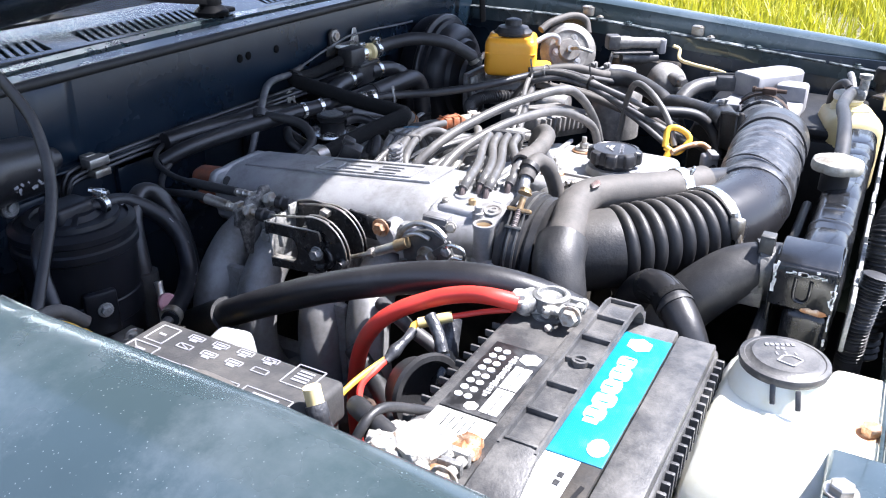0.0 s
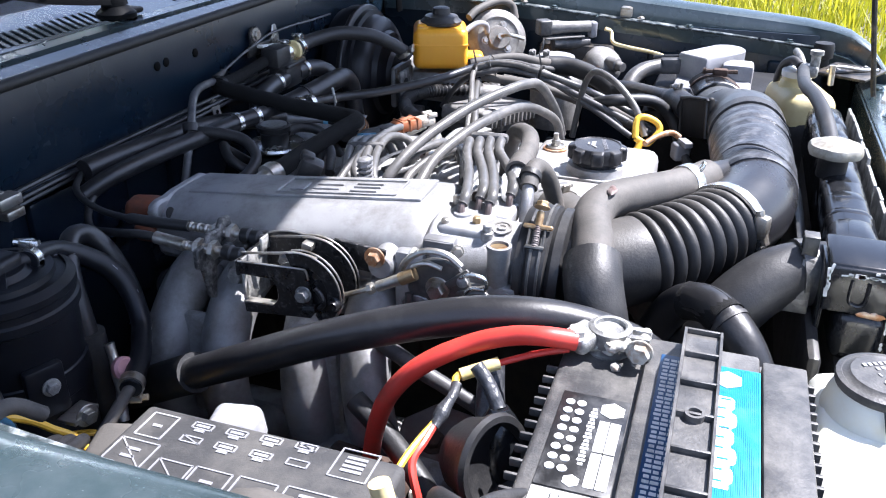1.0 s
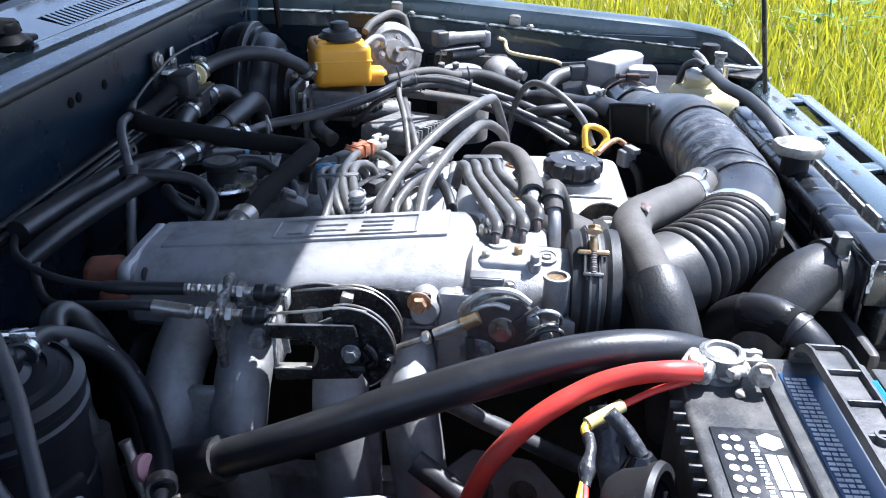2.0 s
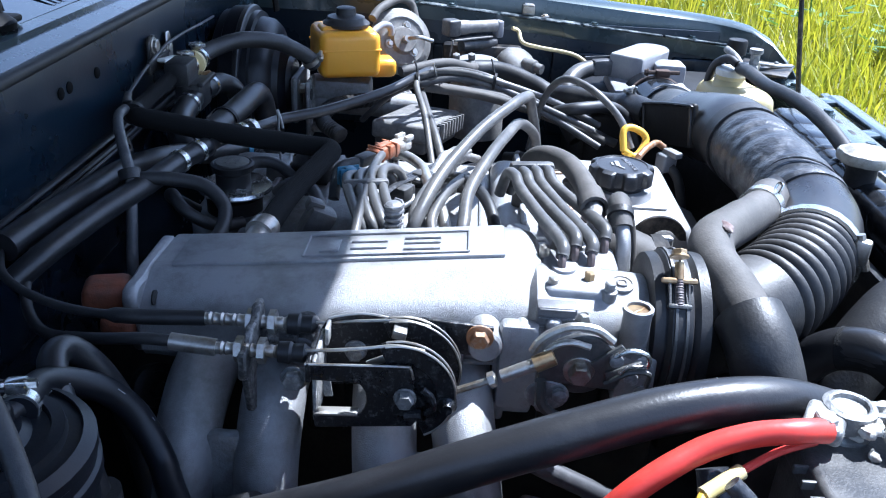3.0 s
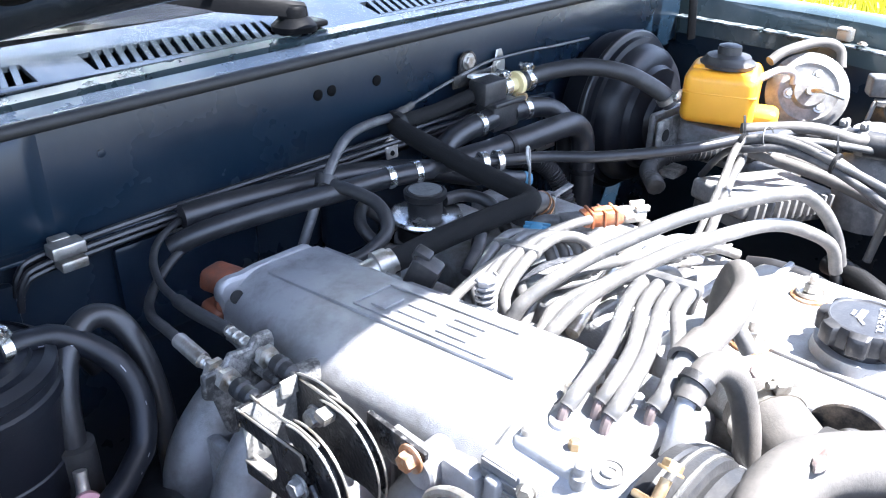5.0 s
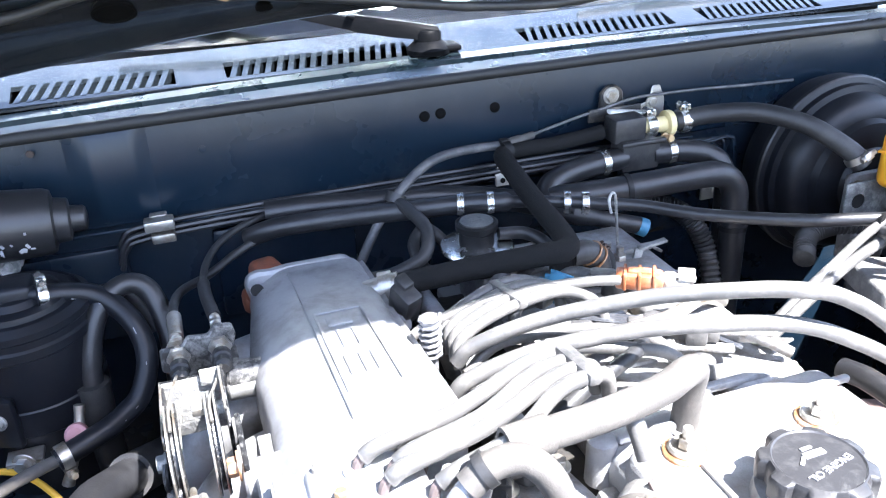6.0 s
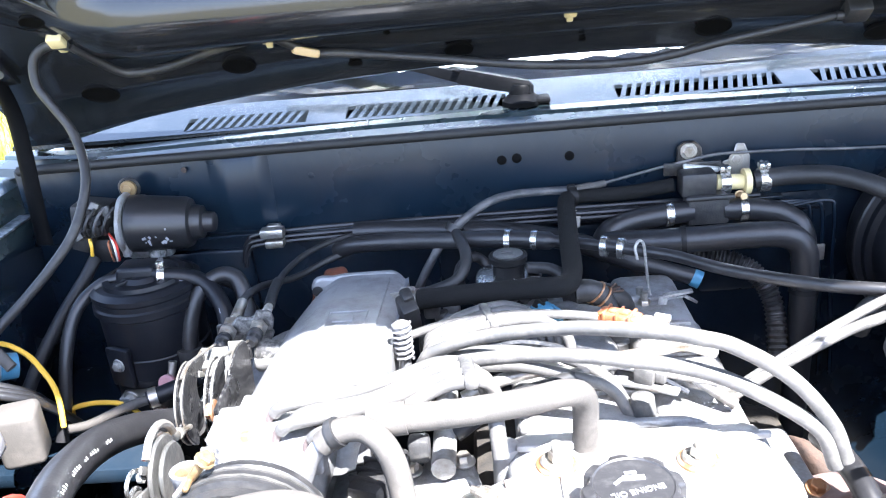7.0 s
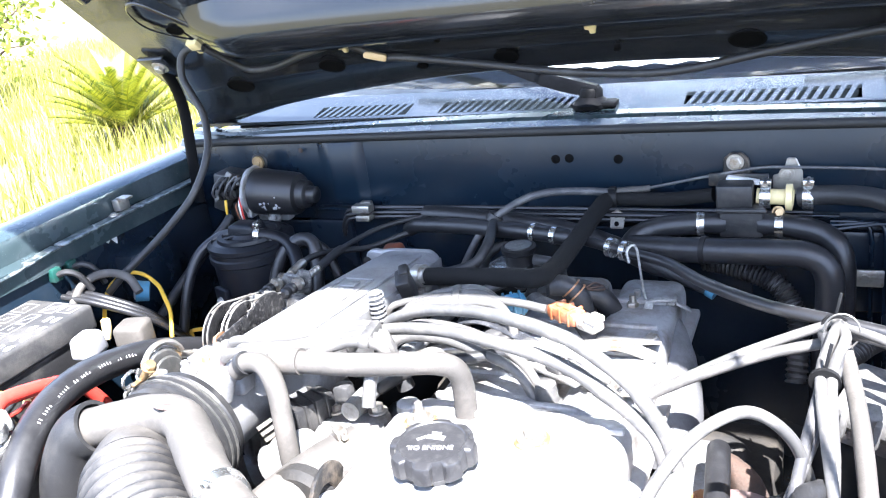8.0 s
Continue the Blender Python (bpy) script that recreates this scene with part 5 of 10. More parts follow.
tube(g, [(-0.296, -0.508, 1.010), (-0.297, -0.518, 1.016), (-0.297, -0.530, 1.013), (-0.297, -0.531, 1.004), (-0.297, -0.520, 1.003), (-0.297, -0.513, 0.997)], 0.0018, 8, 6)
part("hook_spring", g, M_CHROME, lever)
g = Geo()
bolt(g, (-0.290, -0.486, 0.993), (-1, 0, 0), 0.008, 0.010, 1.4)
part("lever_nut", g, M_STEEL, lever)
g = Geo()
tube(g, [(-0.299, -0.398, 0.974), (-0.298, -0.428, 0.987)], 0.0026, 8, 3)
tube(g, [(-0.298, -0.432, 0.989), (-0.297, -0.456, 1.001)], 0.0050, 10, 3)
tube(g, [(-0.298, -0.4235, 0.985), (-0.298, -0.4275, 0.987)], 0.0056, 6, 2)
part("link_rod", g, M_STEEL, lever, "adjustable link rod")
g = Geo()
tube(g, [(-0.297, -0.454, 1.000), (-0.296, -0.467, 1.007)], 0.0062, 12, 3)
part("rod_end", g, M_GOLD, lever, "rust-yellow rod end")
# the double drum on its black bracket
DR = Vector((-0.300, -0.362, 0.977))
for dx, r0, a0, a1 in ((0.020, 0.0415, -15, 112), (-0.008, 0.0385, -62, 118)):
    arc = [radians(a) for a in range(a0, a1, 6)]
    g = Geo()
    for off in (0.0, 0.0062):
        outline = [(r0 * math.cos(a), r0 * math.sin(a)) for a in arc] + [((r0 - 0.013) * math.cos(a), (r0 - 0.013) * math.sin(a)) for a in reversed(arc)]
        prism(g, axes(DR + Vector((dx + off, 0, 0)), (-1, 0, 0), (0, -1, 0)), outline, 0.0016, 0.0004)
    outline = [((r0 - 0.0045) * math.cos(a), (r0 - 0.0045) * math.sin(a)) for a in arc] + [(-0.006, 0.010), (-0.008, -0.008), (0.006, -0.012)]
    prism(g, axes(DR + Vector((dx + 0.0045, 0, 0)), (-1, 0, 0), (0, -1, 0)), outline, 0.004, 0.0)
    drum = part("cable_drum", g, M_ENAMEL, lever, "black cable drum with worn bright rims")
    for off in (-0.0016, 0.0046):
        g = Geo()
        tube(g, [DR + Vector((dx + off, -(r0 + 0.0001) * math.cos(a), (r0 + 0.0001) * math.sin(a))) for a in arc[::2]], 0.0009, 6, 3)
        part("rim", g, M_STEEL, drum, "rim worn to bright steel")
g = Geo()
box(g, (-0.286, -0.359, 1.012), (0.010, 0.010, 0.007), 0.001, Matrix.Rotation(0.2, 3, 'X'))
bar(g, (-0.300, -0.338, 0.993), (-0.300, -0.352, 1.000), 0.006, 0.002, up=(1, 0, 0))
part("drum_tab", g, M_STEEL, lever)
# front plate: an open C with a rounded slot
g = Geo()
slot = [(-0.331 - 0.008 * math.cos(radians(a)), 0.9725 + 0.0135 * math.sin(radians(a))) for a in range(-80, 81, 16)]
plate = [(-0.297, 0.9985), (-0.366, 1.0015), (-0.3695, 1.0), (-0.371, 0.991), (-0.3745, 0.957), (-0.371, 0.952), (-0.303, 0.946), (-0.302, 0.9575)] + slot + [(-0.297, 0.986)]
prism(g, axes((-0.310, 0, 0), (-1, 0, 0), (0, -1, 0)), [(-y, z) for y, z in plate], 0.003, 0.0006)
# rear plate with its arched top edge
plate = [(-0.300, 0.998), (-0.304, 1.006), (-0.311, 1.0105), (-0.331, 1.0145), (-0.349, 1.0125), (-0.353, 1.0085), (-0.362, 1.0085), (-0.372, 1.0), (-0.368, 0.955), (-0.303, 0.952)]
prism(g, axes((-0.266, 0, 0), (-1, 0, 0), (0, -1, 0)), [(-y, z) for y, z in plate], 0.003, 0.0006)
box(g, (-0.289, -0.299, 0.992), (0.050, 0.004, 0.016), 0.0015)
bar(g, (-0.262, -0.372, 0.998), (-0.262, -0.425, 0.994), 0.026, 0.004, up=(1, 0, 0))
pieces("drum_bracket", g, M_ENAMEL, lever, "bent black steel bracket with a rounded slot", "bracket_leg")
# thin bright tubes stand in for the sun's glare on the plate edges
g = Geo()
tube(g, [(-0.3128, -0.297, 0.9988), (-0.3128, -0.330, 1.0004), (-0.3128, -0.364, 1.0018), (-0.3128, -0.369, 1.0004), (-0.3128, -0.3712, 0.992)], 0.0010, 6, 5)
tube(g, [(-0.2685, -0.304, 1.0062), (-0.2685, -0.311, 1.0108), (-0.2685, -0.331, 1.0148), (-0.2685, -0.349, 1.0128), (-0.2685, -0.354, 1.0088), (-0.2685, -0.362, 1.0088)], 0.0010, 6, 5)
pieces("edge_highlight", g, M_STEEL, lever, "bright steel line standing in for glare on the sheet edge", "edge_highlight")
# lip in bare steel, so the sunlit edge is in the colour
g = Geo()
bar(g, (-0.309, -0.302, 0.9575), (-0.309, -0.333, 0.9590), 0.009, 0.0018, 0.0005)
part("slot_lip", g, M_STEEL, lever, "lip of the slot, its sunlit brightness given as bare steel")
g = Geo()
box(g, (-0.290, -0.303, 0.976), (0.044, 0.003, 0.050), 0.001)
box(g, (-0.276, -0.307, 1.002), (0.014, 0.003, 0.014), 0.001)
bar(g, (-0.305, -0.310, 0.984), (-0.305, -0.312, 0.968), 0.006, 0.002, up=(1, 0, 0))
part("return_plate", g, M_LEAD, lever, "pale zinc return plate")
for p, r in (((-0.3135, -0.366, 0.977), 0.0064), ((-0.269, -0.326, 0.984), 0.0068), ((-0.293, -0.285, 0.973), 0.008)):
    g = Geo()
    bolt(g, p, (-1, 0, 0), r, 0.0075, 1.25)
    part("pivot_bolt", g, M_LEAD, lever)
g = Geo()
lathe(g, axes((-0.306, -0.395, 0.970), (-1, 0, 0)), [(0.0072, 0), (0.0072, 0.005), (0.0045, 0.0075), (0.004, 0.010)], 16)
part("cable_nipple", g, M_ENAMEL, lever, "black cable nipple at the drum's end")
g = Geo()
tube(g, [(-0.314, -0.378, 0.985), (-0.315, -0.384, 0.980), (-0.315, -0.386, 0.971), (-0.314, -0.381, 0.965)], 0.0024, 8)
tube(g, [(-0.313, -0.366, 0.962), (-0.314, -0.378, 0.964)], 0.004, 8, 2)
part("drum_spring", g, M_ENAMEL, lever)
g = Geo()
bolt(g, (-0.266, -0.416, 1.000), (-1, 0, 0), 0.0068, 0.008, 1.5)
part("bracket_bolt", g, M_COPPER, lever, "large rust-tinged flange bolt")

# cable bracket with the two adjusters
cb = thing("cable_bracket", (-0.28, -0.25, 0.95), "weathered cast cable bracket with two threaded adjusters", "bracket")
g = Geo()
prism(g, axes((-0.278, -0.256, 0.993), (0, 1, 0), (-1, 0, 0)), [(-0.028, 0.010), (-0.026, 0.020), (-0.012, 0.022), (-0.006, 0.014), (0.010, 0.016), (0.016, 0.008), (0.033, 0.008), (0.034, -0.012), (0.026, -0.016), (0.018, -0.05), (0.010, -0.054), (0.004, -0.022), (-0.02, -0.018)], 0.006, 0.0015)
box(g, (-0.262, -0.268, 0.990), (0.022, 0.030, 0.006), 0.002)
lathe(g, axes((-0.236, -0.285, 0.982), (-1, 0, 0.1)), [(0.012, 0), (0.012, 0.026), (0.010, 0.028)], 16)
part("plate", g, M_GRIMY, cb)
for x, z in ((-0.264, 1.000), (-0.297, 0.997)):
    g = Geo()
    tube(g, [(x, -0.215, z), (x, -0.285, z)], lambda s: 0.0046 + 0.0006 * math.sin(s * 150), 10, 40)
    for y in (-0.246, -0.262):
        lathe(g, axes((x, y, z), (0, -1, 0)), [(0.0095, 0), (0.0095, 0.005)], 6)
    part("adjuster", g, M_STEEL, cb, "threaded adjuster with lock nuts")
    g = Geo()
    lathe(g, axes((x, -0.276, z), (0, -1, 0)), [(0.0075, 0), (0.008, 0.008), (0.0065, 0.010), (0.007, 0.018), (0.004, 0.022)], 14)
    part("rubber_boot", g, M_RUBBER, cb)
g = Geo()
tube(g, [(-0.297, -0.200, 1.000), (-0.297, -0.232, 0.997)], 0.0062, 12, 4)
part("cable_ferrule", g, M_STEEL, cb, "grey crimped cable ferrule")
hose("throttle_cable", [(-0.264, -0.28, 1.0), (-0.268, -0.310, 1.006), (-0.274, -0.340, 1.013), (-0.2785, -0.362, 1.0172), (-0.2785, -0.380, 1.0135)], 0.0013, M_STEEL, "thin bare steel throttle cable on its drum", "control cables", "cable", 6)
hose("throttle_cable", [(-0.297, -0.28, 0.998), (-0.302, -0.310, 1.004), (-0.3055, -0.338, 1.010), (-0.3065, -0.358, 1.0140), (-0.3065, -0.378, 1.0115)], 0.0013, M_STEEL, "thin bare steel throttle cable on its drum", "control cables", "cable", 6)
hose("cable_sleeve", [(-0.192, -0.026, 1.005), (-0.223, -0.044, 1.003), (-0.248, -0.075, 1.002), (-0.264, -0.117, 1.000), (-0.268, -0.163, 1.0), (-0.264, -0.215, 1.0)], lambda s: 0.0036 if s < 0.72 else 0.0058, M_RUBBER, "dusty black throttle cable sleeve", "control cables", "cable")
hose("cable_sleeve", [(-0.175, -0.045, 1.0), (-0.225, -0.06, 0.985), (-0.262, -0.09, 0.978), (-0.288, -0.14, 0.992), (-0.296, -0.18, 1.0), (-0.297, -0.205, 1.0)], 0.0043, M_RUBBER, "black throttle cable sleeve", "control cables", "cable")

# ---- air duct from the filter box to the throttle body ----
duct = thing("intake_duct", (-0.1, -0.70, 0.90), "black ribbed rubber intake duct with a taped elbow", "air duct")
dp = [Vector(p) for p in ((TBX, -0.572, 0.985), (-0.203, -0.600, 0.988), (-0.184, -0.638, 0.995), (-0.156, -0.668, 0.998), (-0.118, -0.697, 0.998), (-0.078, -0.720, 0.998))]


def ribs(s):
    if not 0.44 < s < 0.95:
        return 0.0415 + 0.008 * max(0.0, 1 - s * 6)
    return 0.0325 + 0.0112 * abs(math.sin((s - 0.44) / 0.51 * 8 * math.pi)) ** 0.5


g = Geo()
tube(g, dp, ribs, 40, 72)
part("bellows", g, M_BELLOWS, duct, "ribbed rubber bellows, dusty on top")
g = Geo()
tube(g, [(-0.090, -0.714, 0.998), (-0.06, -0.730, 0.998), (-0.02, -0.744, 1.000), (0.025, -0.747, 1.003), (0.065, -0.744, 1.006)], lambda s: 0.0430 + 0.001 * s, 32, 8)
part("elbow", g, M_ELBOW, duct, "smooth black elbow, faintly dusty")
g = Geo()
tube(g, [(0.005, -0.746, 1.002), (0.05, -0.745, 1.005), (0.10, -0.741, 1.008), (0.15, -0.738, 1.009), (0.192, -0.736, 1.008)], lambda s: 0.0452 + 0.0012 * s + 0.0003 * math.sin(s * 31), 56, 22, wobble=0.06)
part("tape_wrap", g, M_TAPE, duct, "crinkled black tape wound round the duct")
for p, a, b, z in ((0.030, -0.9, 0.9, 0.0452), (0.092, -1.3, 0.2, 0.0458), (0.128, -1.5, 0.5, 0.0464), (0.150, -0.9, 1.0, 0.0464), (0.165, -1.2, 0.7, 0.0466)):
    g = Geo()
    fold = [(p + 0.004 * math.sin(q * 3.1) + 0.003 * q, -0.741 + z * math.sin(q), 1.006 + z * math.cos(q)) for q in [a + (b - a) * k / 9 for k in range(10)]]
    tube(g, fold, lambda s: 0.0020 * math.sin(math.pi * min(0.98, max(0.02, s))) + 0.0003, 8, 3, flat=0.6)
    part("tape_fold", g, M_TAPE, duct)
g = Geo()
tube(g, [(0.186, -0.736, 1.008), (0.211, -0.735, 1.0075)], 0.0485, 40, 4)
part("rubber_band", g, M_RUBBER, duct, "wide matt rubber band")
g = Geo()
tube(g, [(0.195, -0.736, 1.008), (0.225, -0.735, 1.007), (0.258, -0.731, 1.003), (0.292, -0.724, 0.996), (0.325, -0.716, 0.988), (0.352, -0.709, 0.982)], lambda s: 0.0462 + 0.0022 * math.exp(-((s - 0.30) / 0.16) ** 2) - 0.004 * max(0.0, s - 0.6), 36, 8)
part("inlet_tube", g, M_ELBOW, duct, "bulging black rubber inlet bend")
g = Geo()
cm = Matrix.Translation((0.305, -0.671, 1.005)) @ Matrix.Rotation(math.atan2(-0.346, -0.905), 4, 'Z') @ Matrix.Rotation(-0.25, 4, 'Y')
box(g, cm @ Vector((0, 0.016, -0.010)), (0.112, 0.036, 0.050), 0.012, cm.to_3x3(), 4)
box(g, cm @ Vector((0, -0.004, -0.010)), (0.118, 0.010, 0.058), 0.004, cm.to_3x3(), 3)
part("side_chamber", g, M_DEEPBLACK, duct, "black moulded side chamber with a raised rim")
g = Geo()
tube(g, [cm @ Vector((u, -0.0092, w)) for u, w in ((-0.054, -0.036), (-0.054, 0.009), (-0.047, 0.0160), (0.047, 0.0160), (0.054, 0.009), (0.054, -0.036))], 0.0026, 8, 4)
part("chamber_rim", g, M_HOSE, duct)
g = Geo()
ring_clamp(g, (-0.084, -0.7175, 0.998), (0.86, -0.5, 0), 0.0448, 0.012, False)
part("band_clamp", g, M_CHROME, duct, "slotted steel band clamp")
g = Geo()
box(g, (-0.108, -0.752, 1.014), (0.012, 0.014, 0.024), 0.003, Matrix.Rotation(-0.5, 3, "Z"))
tube(g, [(-0.106, -0.748, 1.030), (-0.112, -0.758, 0.998)], 0.004, 8, 2)
part("clamp_screw", g, M_STEEL, duct)
g = Geo()
lathe(g, axes((TBX + 0.003, -0.543, TBZ + 0.004), (0, -1, 0)), [(0.047, 0), (0.0565, 0.001), (0.0580, 0.008), (0.0565, 0.010), (0.0600, 0.013), (0.0600, 0.028), (0.0555, 0.030), (0.0590, 0.034), (0.0590, 0.042), (0.047, 0.044)], 48)
part("throttle_cuff", g, M_RUBBER, duct)
for y in (-0.5585, -0.5665):
    g = Geo()
    ring_clamp(g, (TBX + 0.003, y, TBZ + 0.004), (0, -1, 0), 0.0602, 0.0022, False)
    part("cuff_band", g, M_SERVO, duct, "thin steel wire band")
# the screw lies across the band, head up
head, foot = Vector((-0.225, -0.5605, 1.050)), Vector((-0.247, -0.5605, 1.025))
way = (foot - head).normalized()
g = Geo()
bolt(g, head - way * 0.004, -way, 0.0058, 0.006, 1.25)
tube(g, [head, head.lerp(foot, 0.4)], 0.0034, 10, 2)
part("clamp_screw", g, M_GOLD, duct, "yellow-zinc clamp screw")
g = Geo()
tube(g, [head.lerp(foot, 0.4), foot], lambda q: 0.0030 + 0.0004 * math.sin(q * 90), 10, 24)
part("screw_thread", g, M_RUSTGREY, duct, "rusty thread")
g = Geo()
at = head.lerp(foot, 0.42)
bar(g, at + Vector((0, -0.0135, 0)), at + Vector((0, 0.0135, 0)), 0.0045, 0.0045, 0.0018, up=way)
part("screw_bar", g, M_GOLD, duct)
g = Geo()
bar(g, foot + Vector((0, -0.009, 0)), foot + Vector((0, 0.009, 0)), 0.005, 0.004, 0.0016, up=way)
for e in (-0.007, 0.007):
    tube(g, [at + Vector((0, e, 0)), foot + Vector((0, e, 0))], 0.0012, 6, 2)
part("screw_cage", g, M_SERVO, duct)

# crankcase breather hose over the bellows
g = thing("breather_hose", (-0.2, -0.62, 0.9), "dusty grey elbow breather hose with a black sleeve", "hose")
bre = g
g = Geo()
tube(g, [(-0.020, -0.695, 1.026), (-0.065, -0.671, 1.030), (-0.115, -0.632, 1.034), (-0.150, -0.606, 1.036), (-0.185, -0.600, 1.032), (-0.220, -0.608, 1.026), (-0.262, -0.615, 1.015)], 0.0185, 20, 8, wall=0.004, wobble=0.04)
part("elbow", g, M_GREYHOSE, bre)
g = Geo()
tube(g, [(-0.245, -0.612, 1.020), (-0.268, -0.618, 1.006), (-0.283, -0.63, 0.965), (-0.285, -0.64, 0.90)], 0.0255, 24, 7, wall=0.004)
part("sleeve", g, M_RUBBER, bre, "black rubber sleeve")
g = Geo()
lump(g, (-0.158, -0.6135, 1.0525), (0.012, 0.0045, 0.0018), 0.5, 200)
part("stain", g, M_RUSTGREY, bre, "crusted brown spot")
g = Geo()
tube(g, [(0.03, -0.722, 1.018), (-0.005, -0.703, 1.024), (-0.04, -0.685, 1.028)], 0.0145, 16, 5)
part("duct_spigot", g, M_HOSE, bre)
g = Geo()
ring_clamp(g, (-0.055, -0.676, 1.029), (-0.8, 0.55, 0), 0.019, 0.012, False)
tube(g, [(-0.058, -0.688, 1.044), (-0.056, -0.691, 1.052), (-0.051, -0.689, 1.052), (-0.052, -0.685, 1.044)], 0.0014, 6)
part("spring_clamp", g, M_CHROME, bre)

# breather from valve cover to throttle body
pv = thing("vent_hose", (0.0, -0.49, 0.99), "thick grey vent hose arching over the valve cover", "hose")
g = Geo()
tube(g, [(0.043, -0.461, 0.975), (0.044, -0.462, 1.006), (0.041, -0.468, 1.027), (0.026, -0.480, 1.038), (-0.005, -0.497, 1.043), (-0.05, -0.507, 1.044), (-0.102, -0.511, 1.044)], 0.0104, 16, 8, wall=0.003)
part("tube", g, M_GREYHOSE, pv)
g = Geo()
tube(g, [(-0.090, -0.510, 1.0445), (-0.118, -0.5115, 1.043)], 0.0124, 16, 3, wall=0.003)
part("cuff", g, M_GREYHOSE, pv)
g = Geo()
tube(g, [(-0.108, -0.511, 1.044), (-0.122, -0.512, 1.040), (-0.132, -0.513, 1.030), (-0.138, -0.514, 1.010)], 0.0078, 14, 5)
part("pipe_stub", g, M_ALU, pv)
pv2 = thing("idle_hose", (-0.1, -0.54, 1.0), "short grey idle air hose with a spring clip", "hose")
g = Geo()
tube(g, [(-0.149, -0.531, 1.040), (-0.134, -0.530, 1.050), (-0.115, -0.532, 1.050), (-0.100, -0.540, 1.034), (-0.093, -0.549, 1.000), (-0.09, -0.555, 0.95)], 0.0092, 16, 7, wall=0.0025)
part("tube", g, M_GREYHOSE, pv2)
g = Geo()
ring_clamp(g, (-0.138, -0.530, 1.0485), (-0.85, 0.05, -0.5), 0.0098, 0.006, False)
part("clip", g, M_RUBBER, pv2)
g = Geo()
tube(g, [(-0.143, -0.530, 1.045), (-0.156, -0.532, 1.033), (-0.166, -0.533, 1.010)], 0.0062, 14, 5)
part("pipe", g, M_ALU, pv2)

# four vacuum hoses onto the throttle body
for k, (x0, y0, x1, y1) in enumerate(((-0.070, -0.445, -0.196, -0.478), (-0.063, -0.455, -0.178, -0.490), (-0.056, -0.465, -0.186, -0.502), (-0.052, -0.476, -0.160, -0.516))):
    hose("vacuum_hose", [(x0 + 0.03, y0 + 0.012, 1.020), (x0 + 0.022, y0 + 0.006, 1.044), (x0, y0, 1.050), (x0 - 0.02, y0 - 0.004, 1.046), (x0 * 0.4 + x1 * 0.6 + 0.012, y0 * 0.4 + y1 * 0.6, 1.040), (x1 + 0.012, y1, 1.0405), (x1, y1, 1.034)],
         0.0054, M_WIRE, "dusty grey vacuum hose onto the throttle body", "vacuum hoses on the throttle body", wall=0.0018)
    hose("vacuum_nipple", [(x1 + 0.003, y1, 1.036), (x1 - 0.003, y1, 1.031), (x1 - 0.006, y1, 1.014)], 0.0034, M_RUSTGREY, "rusty nipple on the throttle body", "nipples on the throttle body", "pipe nipple", 8)
g = Geo()
bar(g, (-0.048, -0.440, 1.0505), (-0.042, -0.482, 1.0505), 0.012, 0.011, 0.004)
solo("hose_comb", g, M_DUSTPLASTIC, "black plastic comb that holds four vacuum hoses", "hose comb")

# ---- ignition wires and hoses over the engine ----
W = "thick grey silicone ignition wire, dusty in the sun"
hose("ignition_wire", [(-0.092, -0.352, 0.995), (-0.079, -0.359, 1.012), (-0.03, -0.378, 1.035), (0.04, -0.412, 1.056), (0.10, -0.445, 1.066), (0.131, -0.459, 1.066), (0.156, -0.468, 1.061), (0.195, -0.475, 1.036), (0.223, -0.484, 1.002), (0.235, -0.49, 0.97)], 0.0062, M_WIRE, W, "ignition wires", "wire")
hose("ignition_wire", [(-0.112, -0.396, 0.995), (-0.100, -0.400, 1.012), (-0.052, -0.404, 1.026), (0.017, -0.425, 1.040), (0.09, -0.446, 1.041), (0.138, -0.457, 1.034), (0.175, -0.470, 1.020), (0.215, -0.484, 0.995), (0.228, -0.49, 0.965)], 0.0062, M_WIRE, W, "ignition wires", "wire")
for k, (y, z) in enumerate(((-0.335, 1.004), (-0.352, 0.998))):
    hose("ignition_wire", [(-0.085, y - 0.022, 0.985), (-0.058, y - 0.018, z), (-0.01, y - 0.030, z + 0.008), (0.04, y - 0.045, z + 0.004), (0.072, y - 0.050, 0.990), (0.090, y - 0.052, 0.962)], 0.0052, M_WIRE, "grey ignition wire running down to a spark plug", "ignition wires", "wire")
for k, (y, x) in enumerate(((-0.285, 0.0), (-0.296, 0.008), (-0.307, 0.016), (-0.318, 0.024))):
    hose("vacuum_hose", [(-0.088, y - 0.03, 0.985), (-0.082, y - 0.018, 1.004), (-0.045 + x * 0.3, y - 0.004, 1.014), (-0.010 + x, y + 0.002, 1.016), (0.018 + x, y - 0.01, 1.006), (0.024 + x, y - 0.02, 0.985)],
         0.0050, M_WIRE, "dusty short vacuum hose between plenum and valve cover", "vacuum hoses behind the plenum")
g = Geo()
bar(g, (-0.034, -0.282, 1.0165), (-0.022, -0.325, 1.0165), 0.010, 0.010, 0.003)
solo("hose_comb", g, M_DUSTPLASTIC, "black plastic comb that holds thin hoses", "hose comb")
hose("sensor_wire", [(-0.118, -0.300, 0.985), (-0.105, -0.303, 1.0), (-0.06, -0.303, 1.012), (0.0, -0.304, 1.016), (0.045, -0.306, 1.014), (0.075, -0.308, 1.010)], 0.0046, M_WIRE, "grey sleeved wire to an orange plug", "sensor wires", "wire")
